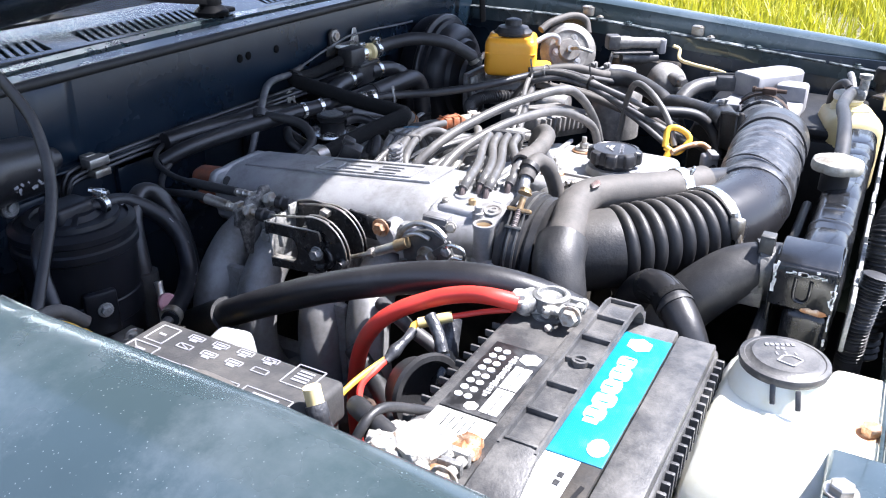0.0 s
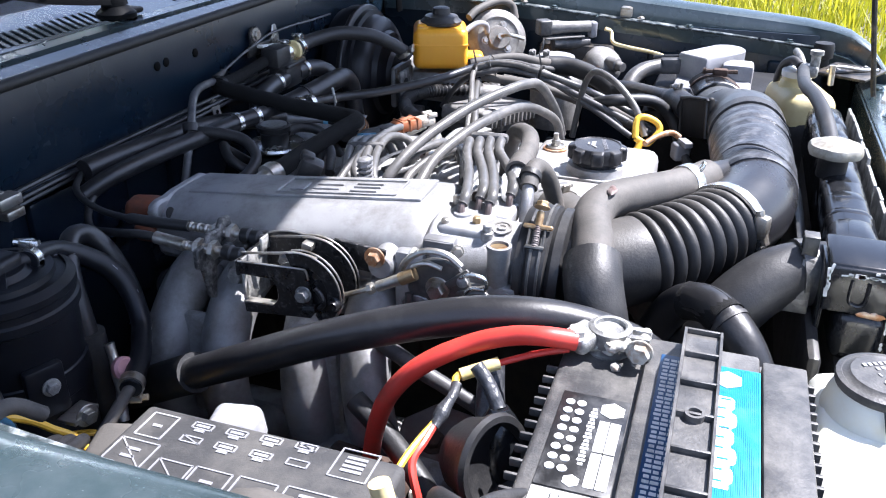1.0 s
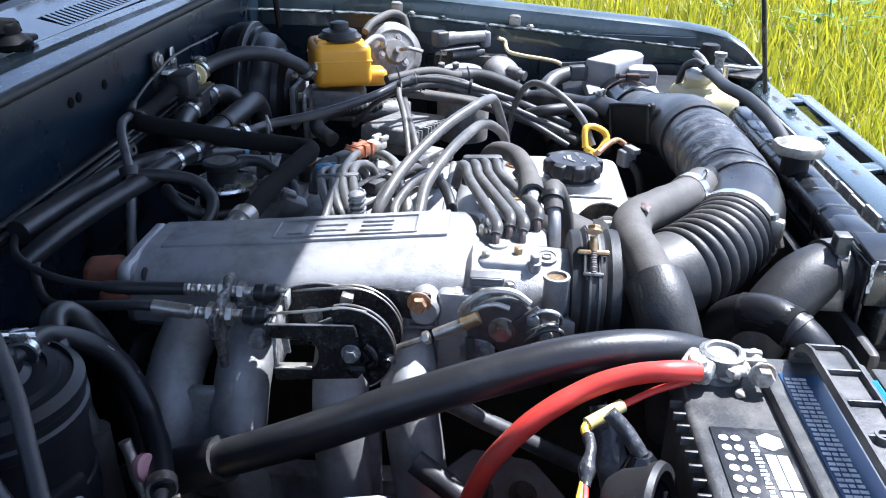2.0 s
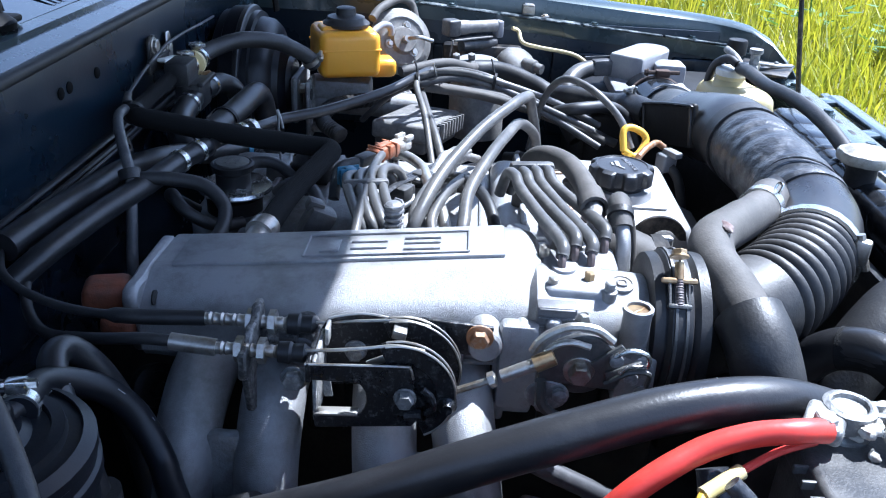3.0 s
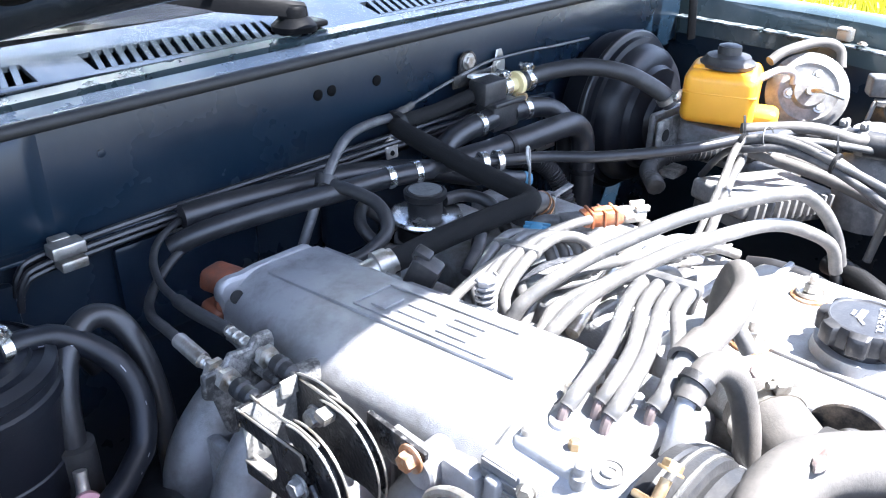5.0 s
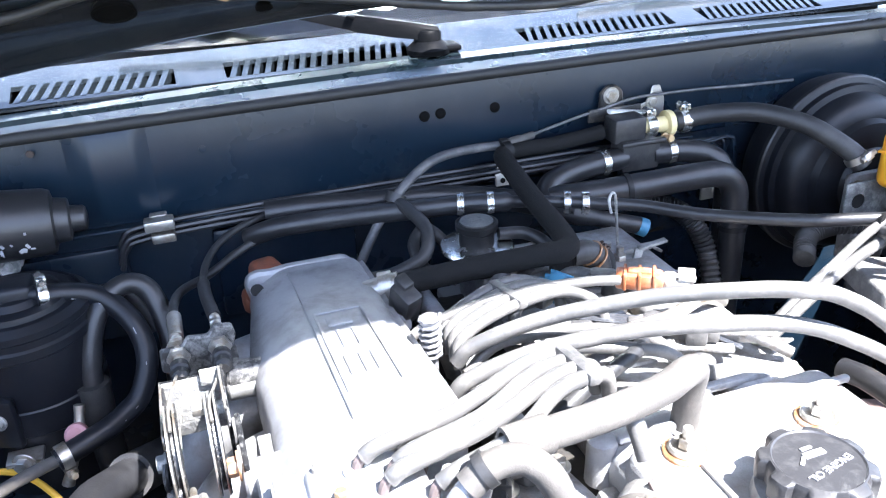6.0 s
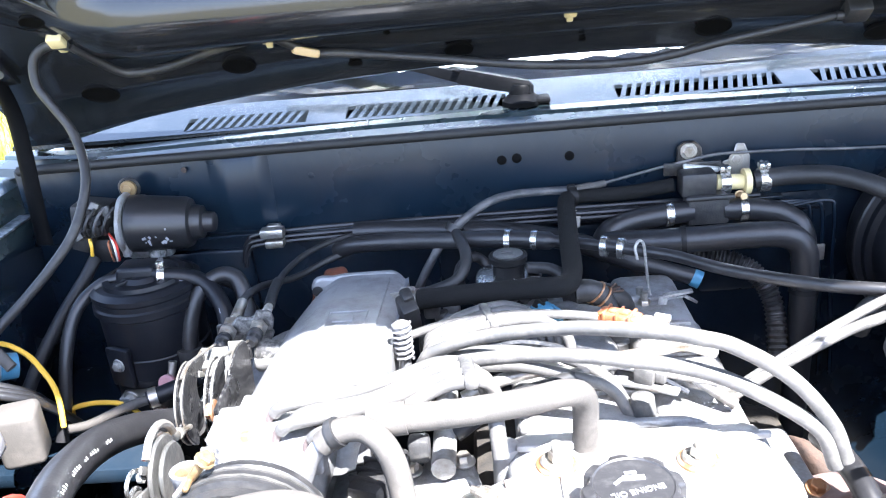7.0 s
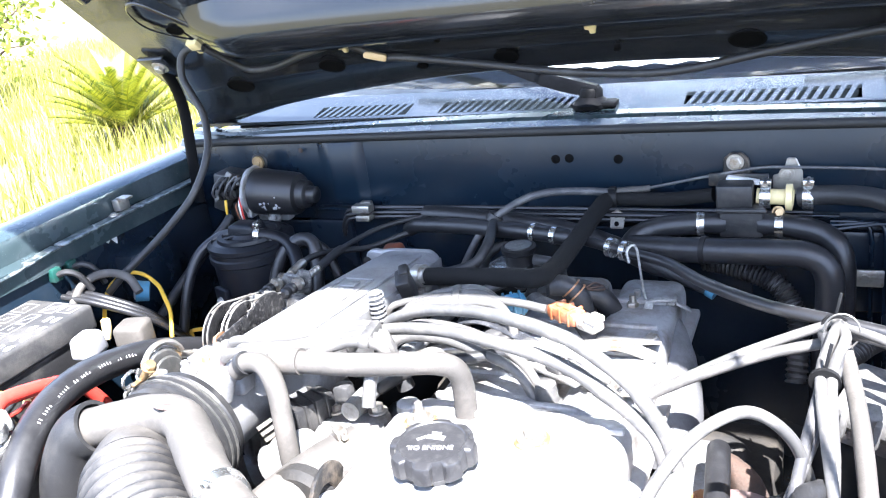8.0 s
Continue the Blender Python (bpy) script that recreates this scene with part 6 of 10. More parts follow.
# distributor, its boots and wires
dist = thing("distributor", (0.29, -0.47, 0.86), "dusty black distributor cap with ignition wires", "distributor")
g = Geo()
lathe(g, axes((0.285, -0.50, 0.868), (0.15, 0.1, 1)), [(0.042, 0), (0.044, 0.03), (0.036, 0.042), (0.02, 0.045)], 24)
for k in range(5):
    a = k * 1.256
    lathe(g, axes((0.285 + 0.024 * math.cos(a), -0.50 + 0.024 * math.sin(a), 0.903), (0.15, 0.1, 1)), [(0.009, 0), (0.008, 0.022), (0.005, 0.026)], 12)
part("cap", g, M_DEEPBLACK, dist)
g = Geo()
lathe(g, axes((0.285, -0.50, 0.765), (0.1, 0.05, 1)), [(0.035, 0), (0.04, 0.1)], 20)
part("housing", g, M_ALU_OLD, dist)
hose("ignition_wire", [(0.335, -0.488, 0.935), (0.332, -0.494, 0.975), (0.318, -0.503, 1.020), (0.290, -0.522, 1.050), (0.258, -0.555, 1.046), (0.234, -0.588, 1.020), (0.220, -0.606, 0.985)], 0.0046, M_WIRE, "grey wire arching between distributor and oil cap", "ignition wires", "wire")
Z1, Z2 = Vector((0.346, -0.328, 1.020)), Vector((0.339, -0.433, 1.026))
for k in range(4):
    o = Vector((0.008 * (k % 2) - 0.003, 0.0, 0.008 * (k // 2) - 0.004))
    end = ((0.318, -0.572, 0.974), (0.300, -0.580, 0.957), (0.355, -0.585, 0.97), (0.345, -0.56, 0.955))[k]
    start = ((0.50, -0.36, 1.0), (0.44, -0.24, 0.93), (0.19, -0.36, 0.955), (0.52, -0.42, 0.99))[k]
    hose("ignition_wire", [start, Vector(start).lerp(Z1, 0.5) + Vector((0, 0, 0.008)), Z1 + o, Z1.lerp(Z2, 0.45) + o + Vector((0.002 * k, 0, 0.010)), Z2 + o, Z2.lerp(Vector(end), 0.55) + o + Vector((0, 0, 0.004)), end], 0.0045, M_WIRE if k > 1 else M_VAC, "ignition wire tied into the bundle over the engine", "bundled ignition wires", "wire")
hose("ignition_wire", [(0.18, -0.375, 0.955), (0.23, -0.362, 0.978), (0.29, -0.345, 0.998), (0.335, -0.335, 1.008)], 0.0052, M_WIRE, "grey wire rising from the head to the bundle", "bundled ignition wires", "wire")
for k, (a, b) in enumerate((((0.352, -0.335, 1.012), (0.375, -0.60, 0.94)), ((0.395, -0.36, 1.0), (0.40, -0.62, 0.93)))):
    hose("steering_line", [a, Vector(a).lerp(Vector(b), 0.35) + Vector((0.004, 0, 0.012)), Vector(a).lerp(Vector(b), 0.7) + Vector((0.003, 0, 0.010)), b], 0.007, M_GREYHOSE, "pale dusty hose running forward beside the engine", "steering hoses")
for p, d in ((Z1, (0.05, -1, 0.1)), (Z2, (-0.05, -1, -0.15))):
    g = Geo()
    ring_clamp(g, p + Vector((0, 0, 0.002)), d, 0.0108, 0.0035, False, 0.0009)
    bar(g, p + Vector((0, 0, 0.012)), p + Vector((0.004, 0.006, 0.032)), 0.003, 0.0012)
    solo("cable_tie", g, M_DEEPBLACK, "black cable tie with its tail up", "cable tie", "cable ties")
g = Geo()
tube(g, [(0.351 + 0.014 * math.cos(a), -0.354 + 0.005 * math.sin(a), 1.031 + 0.014 * math.sin(a)) for a in [k * math.pi / 6 for k in range(12)]], 0.0009, 6, 3)
solo("wire_ring", g, M_SERVO, "thin steel wire loop on the wire bundle", "wire loop")
# dipstick
g = Geo()
m4 = axes((0.214, -0.604, 0.984), (-0.85, -0.35, 0.45), (0.15, -0.95, 0)) @ Matrix.Rotation(-0.35, 4, "Z") @ Matrix.Scale(0.88, 4)
tube(g, [m4 @ Vector(p) for p in ((-0.010, -0.004, 0), (-0.019, 0.020, 0), (-0.014, 0.030, 0), (0.0, 0.033, 0), (0.014, 0.030, 0), (0.019, 0.020, 0), (0.010, -0.004, 0), (-0.010, -0.004, 0))], 0.0045, 10, 5)
tube(g, [m4 @ Vector((0, -0.004, 0)), m4 @ Vector((0, -0.03, 0)), m4 @ Vector((0, -0.08, 0.01))], 0.005, 10, 3)
solo("dipstick", g, M_YELLOW, "yellow plastic dipstick handle", "dipstick")
# connector cluster beside the oil cap
sp = thing("sensor_plug", (0.226, -0.656, 0.955), "dusty pale sensor plug on a tan wire beside the oil cap", "connector")
g = Geo()
box(g, (0.232, -0.655, 0.966), (0.020, 0.022, 0.024), 0.004, Matrix.Rotation(0.5, 3, 'Z'), 3)
box(g, (0.226, -0.660, 0.980), (0.026, 0.012, 0.008), 0.002, Matrix.Rotation(0.5, 3, 'Z'))
part("housing", g, M_GREYLID, sp)
g = Geo()
tube(g, [(0.190, -0.610, 0.985), (0.212, -0.624, 0.990), (0.236, -0.640, 0.989), (0.240, -0.652, 0.982)], 0.0042, 10, 6)
part("wire", g, M_COPPER, sp, "tan sleeved wire")
g = Geo()
tube(g, [(0.228, -0.660, 0.962), (0.222, -0.672, 0.945), (0.216, -0.680, 0.915), (0.210, -0.685, 0.88)], 0.0062, 12, 6)
part("lead", g, M_RUBBER, sp)
# blue and orange connectors
for name, at, size, material, label, rot in (("blue_connector", (0.028, -0.281, 0.999), (0.030, 0.022, 0.018), M_BLUE, "faded blue electrical plug", 0.5), ("orange_connector", (0.096, -0.307, 1.006), (0.042, 0.020, 0.015), M_ORANGE, "faded orange electrical plug", -0.55)):
    c = thing(name, (at[0], at[1], at[2] - size[2] / 2), label, "connector")
    g = Geo()
    rt = Matrix.Rotation(rot, 3, 'Z')
    box(g, at, size, 0.004, rt)
    box(g, Vector(at) + rt @ Vector((0, 0, size[2] * 0.5)), (size[0] * 0.5, size[1] * 0.5, 0.005), 0.002, rt)
    for e in (-0.3, 0.0, 0.3):
        box(g, Vector(at) + rt @ Vector((size[0] * e, 0, 0.001)), (0.003, size[1] * 1.1, size[2] * 1.1), 0.001, rt)
    part("housing", g, material, c)
    g = Geo()
    box(g, Vector(at) + rt @ Vector((-size[0] * 0.75, 0, 0)), (size[0] * 0.6, size[1] * 0.8, size[2] * 0.85), 0.004, rt)
    tube(g, [Vector(at) + rt @ Vector((-size[0] * 0.9, 0, 0)), Vector(at) + rt @ Vector((-size[0] * 1.5, 0.01, -0.005)), Vector(at) + rt @ Vector((-size[0] * 2, 0.0, -0.03))], 0.006, 10)
    part("socket", g, M_DUSTPLASTIC, c)
    if material is M_ORANGE:
        g = Geo()
        box(g, Vector(at) + rt @ Vector((size[0] * 0.78, 0.001, -0.001)), (size[0] * 0.62, size[1] * 0.92, size[2] * 0.9), 0.004, rt, 3)
        for e in (-0.3, 0.3):
            box(g, Vector(at) + rt @ Vector((size[0] * 0.95, size[1] * e, 0.007)), (size[0] * 0.35, 0.005, 0.006), 0.001, rt)
        part("shell", g, M_CRUST, c, "bleached crumbling rear half")
# fuel rail and injectors between plenum and head
rail = thing("fuel_rail", (-0.06, -0.33, 0.95), "aluminium fuel rail with injector plugs behind the plenum", "fuel rail")
g = Geo()
tube(g, [(-0.070, -0.17, 0.962), (-0.070, -0.48, 0.975)], 0.010, 12, 4)
part("pipe", g, M_ALU_OLD, rail)
for k in range(4):
    y = -0.20 - 0.085 * k
    g = Geo()
    lathe(g, axes((-0.075, y, 0.955), (-0.3, 0, 1)), [(0.010, -0.02), (0.010, 0.012), (0.007, 0.018)], 14)
    box(g, (-0.090, y, 0.978), (0.018, 0.016, 0.022), 0.004)
    part("injector", g, M_DUSTPLASTIC, rail)
g = Geo()
pts = []
for k in range(56):
    a = k * 0.8
    pts.append((-0.108 + 0.0082 * math.cos(a), -0.338 + 0.0082 * math.sin(a), 0.995 + 0.0007 * k))
tube(g, pts, 0.0016, 6, 1)
lathe(g, Matrix.Translation((-0.108, -0.338, 0.98)), [(0.0055, 0), (0.0055, 0.042), (0.0080, 0.044), (0.0080, 0.052), (0.005, 0.054)], 12)
solo("spring_fitting", g, M_ALU_SHADE, "aluminium spring fitting behind the plenum", "fitting")
g = Geo()
lathe(g, axes((-0.118, -0.245, 0.985), (0.1, -1, 0.2)), [(0.012, 0), (0.012, 0.02), (0.009, 0.024), (0.009, 0.034)], 14)
lathe(g, axes((-0.120, -0.228, 0.962), (-1, 0, 0.4)), [(0.008, 0), (0.009, 0.018)], 12)
solo("plenum_fitting", g, M_ALU_OLD, "small aluminium pipe fitting at the plenum", "fitting")
# black plug standing behind the plenum
c = thing("relay_plug", (-0.11, -0.275, 0.99), "dark grey plug standing behind the plenum", "connector")
g = Geo()
rt = Matrix.Rotation(0.5, 3, 'X') @ Matrix.Rotation(0.4, 3, 'Z')
box(g, (-0.108, -0.268, 1.008), (0.018, 0.026, 0.036), 0.004, rt)
box(g, (-0.108, -0.268, 1.026), (0.012, 0.016, 0.012), 0.003, rt)
part("housing", g, M_PLASTIC, c)

# black foam-sleeved hose with the sharp bend
fsh = hose("foam_sleeved_hose", [(0.208, -0.034, 1.042), (0.15, -0.028, 1.034), (0.100, -0.031, 1.035), (0.078, -0.041, 1.036), (0.072, -0.075, 1.033), (0.066, -0.155, 1.025), (0.061, -0.225, 1.021), (0.050, -0.256, 1.021), (0.020, -0.250, 1.017), (-0.040, -0.232, 1.007), (-0.105, -0.223, 1.0)], lambda q: 0.0086 + 0.0022 * min(1.0, max(0.0, (q - 0.28) / 0.03)), M_FOAM, "matt black foam-sleeved heater hose with a sharp bend", "heater hoses", sides=16, per=8)
g = Geo()
ring_clamp(g, (0.083, -0.036, 1.0375), (1, 0.2, 0), 0.0105, 0.010, False)
box(g, (0.083, -0.031, 1.046), (0.010, 0.010, 0.010), 0.002)
part("clip", g, M_DEEPBLACK, fsh, "black clip that carries a cable")
g = Geo()
tube(g, [(0.062, -0.243, 1.007), (0.076, -0.243, 1.007), (0.088, -0.242, 0.999), (0.094, -0.241, 0.982), (0.096, -0.240, 0.95)], 0.0118, 16, 7)
elbow_hose = part("elbow_branch", g, M_RUBBER, fsh, "black rubber elbow below the bend")
for e in (-0.003, 0.003):
    g = Geo()
    ring_clamp(g, (0.0855 + e, -0.242, 1.001 - e), (0.7, 0, -0.7), 0.0122, 0.0018, False)
    part("wire_clamp", g, M_COPPER, elbow_hose, "rusty wire clamp")
g = Geo()
ring_clamp(g, (-0.112, -0.221, 1.0), (-0.95, 0.25, -0.15), 0.0125, 0.012, True)
tube(g, [(-0.10, -0.224, 1.002), (-0.13, -0.216, 0.994)], 0.0115, 14, 2)
part("clamp", g, M_STEEL, fsh, "dull steel clamp")
# vacuum valve with green-black cap and its bright ring
vs = thing("vacuum_valve", (-0.005, -0.168, 0.95), "round black vacuum valve with a bright crimped ring", "vacuum valve")
g = Geo()
lathe(g, Matrix.Translation((-0.003, -0.166, 0.985)), [(0.028, -0.014), (0.028, 0.000), (0.021, 0.004), (0.0205, 0.012), (0.0175, 0.014), (0.0175, 0.026), (0.0210, 0.029), (0.0215, 0.035), (0.019, 0.0365), (0.018, 0.0355)], 32)
part("body", g, M_DEEPBLACK, vs)
g = Geo()
lathe(g, Matrix.Translation((-0.003, -0.166, 1.0222)), [(0.0165, -0.002), (0.0165, 0.000), (0.015, 0.0004)], 24)
for k in range(3):
    bar(g, (-0.010, -0.161 - 0.005 * k, 1.0228), (0.003, -0.162 - 0.005 * k, 1.0228), 0.0014, 0.0006, 0)
part("lid", g, M_SERVO, vs, "dark grey lid with worn pale print")
g = Geo()
lathe(g, Matrix.Translation((-0.004, -0.168, 0.990)), [(0.018, 0.002), (0.036, 0.003), (0.0375, 0.005), (0.036, 0.008), (0.030, 0.009)], 32)
part("ring", g, M_CHROME, vs, "bright crimped steel ring")
g = Geo()
tube(g, [(0.018, -0.172, 1.006), (0.045, -0.178, 1.004), (0.060, -0.20, 0.995), (0.058, -0.23, 0.965)], 0.0065, 10)
part("side_hose", g, M_RUBBER, vs)
hose("vacuum_hose", [(-0.012, -0.13, 0.97), (-0.03, -0.112, 0.99), (-0.045, -0.118, 1.0), (-0.06, -0.135, 0.99), (-0.055, -0.16, 0.975), (-0.03, -0.18, 0.968)], 0.0062, M_RUBBER, "black vacuum hose looping round the valve", "vacuum hoses")
hose("vacuum_hose", [(0.03, -0.22, 0.99), (0.02, -0.215, 0.97), (0.016, -0.225, 0.94), (0.018, -0.24, 0.90)], 0.006, M_VAC, "thin vacuum hose dropping behind the engine", "vacuum hoses")

# cable on the firewall and the loop hose
hose("kickdown_cable", [(0.092, -0.026, 1.043), (0.083, -0.029, 1.043), (0.05, -0.034, 1.046), (0.003, -0.052, 1.050), (-0.03, -0.068, 1.044), (-0.065, -0.087, 1.024), (-0.088, -0.094, 0.998), (-0.112, -0.099, 0.955), (-0.12, -0.105, 0.92)], 0.0052, M_VAC, "grey sheathed cable curving off the firewall", "control cables", "cable")
hose("cable_end", [(0.086, -0.028, 1.043), (0.105, -0.021, 1.043), (0.127, -0.014, 1.044)], lambda q: 0.0056 - 0.0012 * (q > 0.6), M_GREYHOSE, "grey ribbed cable end", "", "cable end", 12)
hose("bonnet_cable", [(0.125, -0.014, 1.044), (0.17, -0.012, 1.053), (0.21, -0.012, 1.061), (0.26, -0.013, 1.070), (0.30, -0.012, 1.070), (0.36, -0.010, 1.068), (0.42, -0.008, 1.064), (0.50, -0.004, 1.060)], 0.0019, M_VAC, "thin cable along the firewall", "control cables", "cable", 8)
hose("vacuum_hose", [(-0.064, -0.084, 1.022), (-0.056, -0.116, 1.021), (-0.050, -0.150, 1.014), (-0.060, -0.172, 0.998), (-0.092, -0.177, 0.987), (-0.115, -0.17, 0.982)], 0.0068, M_RUBBER, "black hose looping back to the plenum", "vacuum hoses")
g = Geo()
ring_clamp(g, (-0.063, -0.086, 1.025), (-0.5, -0.3, -0.8), 0.0085, 0.010, False, 0.002)
solo("hose_clip", g, M_PLASTIC, "black plastic clip joining two hoses", "hose clip")

# looms, pipes and hoses along the firewall
wlm = hose("wiring_loom", [(-0.192, -0.030, 1.009), (-0.15, -0.036, 1.010), (-0.08, -0.045, 1.008), (0.0, -0.055, 1.004), (0.08, -0.075, 0.992), (0.15, -0.10, 0.972), (0.216, -0.118, 0.954)], lambda s: 0.0125 if s < 0.85 else 0.010, M_HOSE, "black sleeved loom along the firewall", "firewall hoses", sides=14)
part("marking_band", tube(Geo(), [(0.212, -0.117, 0.955), (0.221, -0.120, 0.951)], 0.0108, 12, 3), M_BLUE, wlm, "pale blue marking band")
fuh = hose("fuel_hose", [(-0.215, -0.045, 0.99), (-0.185, -0.062, 1.004), (-0.120, -0.078, 1.010), (-0.06, -0.098, 1.015), (0.0, -0.111, 1.017), (0.03, -0.120, 1.017), (0.07, -0.132, 1.016), (0.106, -0.146, 1.014), (0.14, -0.160, 1.012), (0.178, -0.178, 1.010), (0.222, -0.228, 1.012), (0.287, -0.290, 1.020), (0.347, -0.322, 1.024), (0.44, -0.345, 1.015)], lambda s: 0.0105 if s < 0.42 else 0.0064, M_HOSE, "long black fuel hose running to the brake side", "firewall hoses", sides=14)
for p, d in (((0.0, -0.111, 1.017), (1, -0.3, 0)), ((0.03, -0.120, 1.017), (1, -0.3, 0)), ((0.106, -0.146, 1.014), (1, -0.4, 0)), ((0.124, -0.152, 1.013), (1, -0.4, 0))):
    g = Geo()
    ring_clamp(g, p, d, 0.0106, 0.007, False)
    part("clamp", g, M_CHROME, fuh, "bright narrow clamp")
for k, (z, y) in enumerate(((1.013, -0.012), (1.007, -0.018), (1.000, -0.016))):
    hose("steel_line", [(-0.345, y, z - 0.035), (-0.338, y, z - 0.014), (-0.315, y, z - 0.004), (-0.2, y, z), (0.0, y - 0.004, z + 0.002), (0.15, y - 0.004, z + 0.002), (0.32, y, z)], 0.0032, M_HOSE, "thin painted steel line along the firewall", "steel lines", "pipe", 8)
g = Geo()
box(g, (-0.300, -0.024, 1.014), (0.030, 0.018, 0.012), 0.002)
box(g, (-0.298, -0.024, 1.000), (0.024, 0.020, 0.010), 0.002)
box(g, (-0.300, -0.012, 1.008), (0.018, 0.012, 0.026), 0.002)
solo("line_clip", g, M_STEEL, "dull metal clip that holds the steel lines", "line clip")
g = Geo()
prism(g, axes((0.083, -0.022, 1.003), (0, -1, 0.2), (1, 0, 0)), [(-0.008, -0.012), (0.010, -0.012), (0.012, 0.006), (0.002, 0.014), (-0.008, 0.008)], 0.002)
lb = thing("line_bracket", (0.083, -0.022, 0.99), "small bright bracket with two holes on the firewall lines", "bracket")
part("plate", g, M_STEEL, lb)
# near-black discs stand in for the two open holes
for e in (-0.005, 0.006):
    g = Geo()
    lathe(g, axes((0.084, -0.0245 + e * 0.2, 1.003 + e), (0, -1, 0.2)), [(0.0032, 0), (0.0032, 0.0006)], 12)
    part("hole", g, M_HOLE, lb)

co = thing("coolant_outlet", (-0.05, -0.585, 0.90), "stained aluminium coolant outlet with a thick dusty hose", "coolant outlet")
g = Geo()
tube(g, [(-0.008, -0.505, 0.945), (-0.018, -0.515, 0.962), (-0.032, -0.536, 0.968), (-0.050, -0.563, 0.966)], 0.0215, 20, 7)
box(g, (-0.010, -0.500, 0.935), (0.05, 0.06, 0.03), 0.008)
part("elbow", g, M_ALU_OLD, co)
g = Geo()
tube(g, [(-0.029, -0.531, 0.970), (-0.047, -0.558, 0.968), (-0.070, -0.595, 0.958), (-0.10, -0.64, 0.935), (-0.13, -0.69, 0.89)], 0.0265, 24, 7, wall=0.005)
part("hose", g, M_GREYHOSE, co, "thick dusty coolant hose")
g = Geo()
ring_clamp(g, (-0.037, -0.543, 0.9695), (-0.55, -0.82, -0.1), 0.0268, 0.009, True)
part("clamp", g, M_STEEL, co)
g = Geo()
tube(g, [(-0.026, -0.498, 1.034), (-0.025, -0.508, 1.020), (-0.024, -0.516, 1.008)], 0.0062, 12, 5)
part("drain_hose", g, M_WIRE, co, "short grey drain hose")
g = Geo()
bar(g, (-0.020, -0.518, 0.992), (-0.012, -0.540, 0.965), 0.008, 0.003)
bar(g, (-0.008, -0.508, 0.980), (-0.002, -0.530, 0.965), 0.010, 0.003)
part("stay", g, M_RUSTGREY, co, "rusty bent steel stay")
tp = thing("throttle_sensor", (-0.15, -0.47, 0.92), "dusty multi-pin throttle sensor plug", "sensor")
g = Geo()
rt = Matrix.Rotation(1.18, 3, 'Z')
box(g, (-0.120, -0.484, 0.968), (0.060, 0.028, 0.032), 0.005, rt)
for k in range(4):
    box(g, Vector((-0.120, -0.484, 0.968)) + rt @ Vector((-0.018 + 0.012 * k, 0, 0.0)), (0.003, 0.033, 0.036), 0.001, rt)
part("plug", g, M_PLASTIC, tp)
g = Geo()
for k in range(4):
    tube(g, [Vector((-0.131 - 0.003 * k, -0.510, 0.958 + 0.006 * k)), Vector((-0.138 - 0.003 * k, -0.524, 0.955 + 0.006 * k))], 0.0022, 6, 2)
part("pins", g, M_STEEL, tp)
# thin pipes and brackets across the valve cover
hose("steel_pipe", [(0.06, -0.36, 0.985), (0.10, -0.372, 0.998), (0.13, -0.378, 0.995), (0.155, -0.40, 0.985), (0.175, -0.415, 0.975)], 0.005, M_ALU_OLD, "bent steel pipe across the valve cover", "", "pipe")
g = Geo()
bar(g, (0.055, -0.345, 0.99), (0.165, -0.40, 0.99), 0.016, 0.004, 0.001)
box(g, (0.15, -0.385, 0.985), (0.045, 0.022, 0.014), 0.004, Matrix.Rotation(-0.45, 3, 'Z'))
solo("wire_bracket", g, M_ALU_OLD, "stamped bracket with a dark plug on the valve cover", "bracket")
hose("return_hose", [(0.055, -0.24, 1.0), (0.085, -0.225, 0.995), (0.11, -0.215, 0.98), (0.12, -0.205, 0.955)], 0.0125, M_RUBBER, "short black hose under a wire clip", "heater hoses", sides=14)
g = Geo()
for k in range(3):
    tube(g, [(0.095, -0.235, 1.0), (0.105 + 0.004 * k, -0.225, 1.004 - 0.004 * k), (0.11, -0.205, 0.99)], 0.0012, 6)
solo("wire_clip", g, M_RUST, "rusty spring wire clip on a hose", "hose clamp", "hose clamps")

wo = thing("idle_valve", (-0.07, -0.50, 0.88), "stained aluminium idle air valve with plugs and bolts", "valve")
g = Geo()
box(g, (-0.075, -0.480, 0.935), (0.070, 0.070, 0.050), 0.010, Matrix.Rotation(0.2, 3, 'Z'), 3)
lathe(g, axes((-0.100, -0.515, 0.950), (-0.3, -1, 0.3)), [(0.022, 0), (0.022, 0.03), (0.017, 0.036), (0.017, 0.046)], 22)
part("body", g, M_ALU_OLD, wo)
for p in ((-0.055, -0.455, 0.962), (-0.098, -0.463, 0.962)):
    g = Geo()
    bolt(g, p, (0, 0, 1), 0.0065, 0.008, 1.5)
    part("bolt", g, M_STEEL, wo)

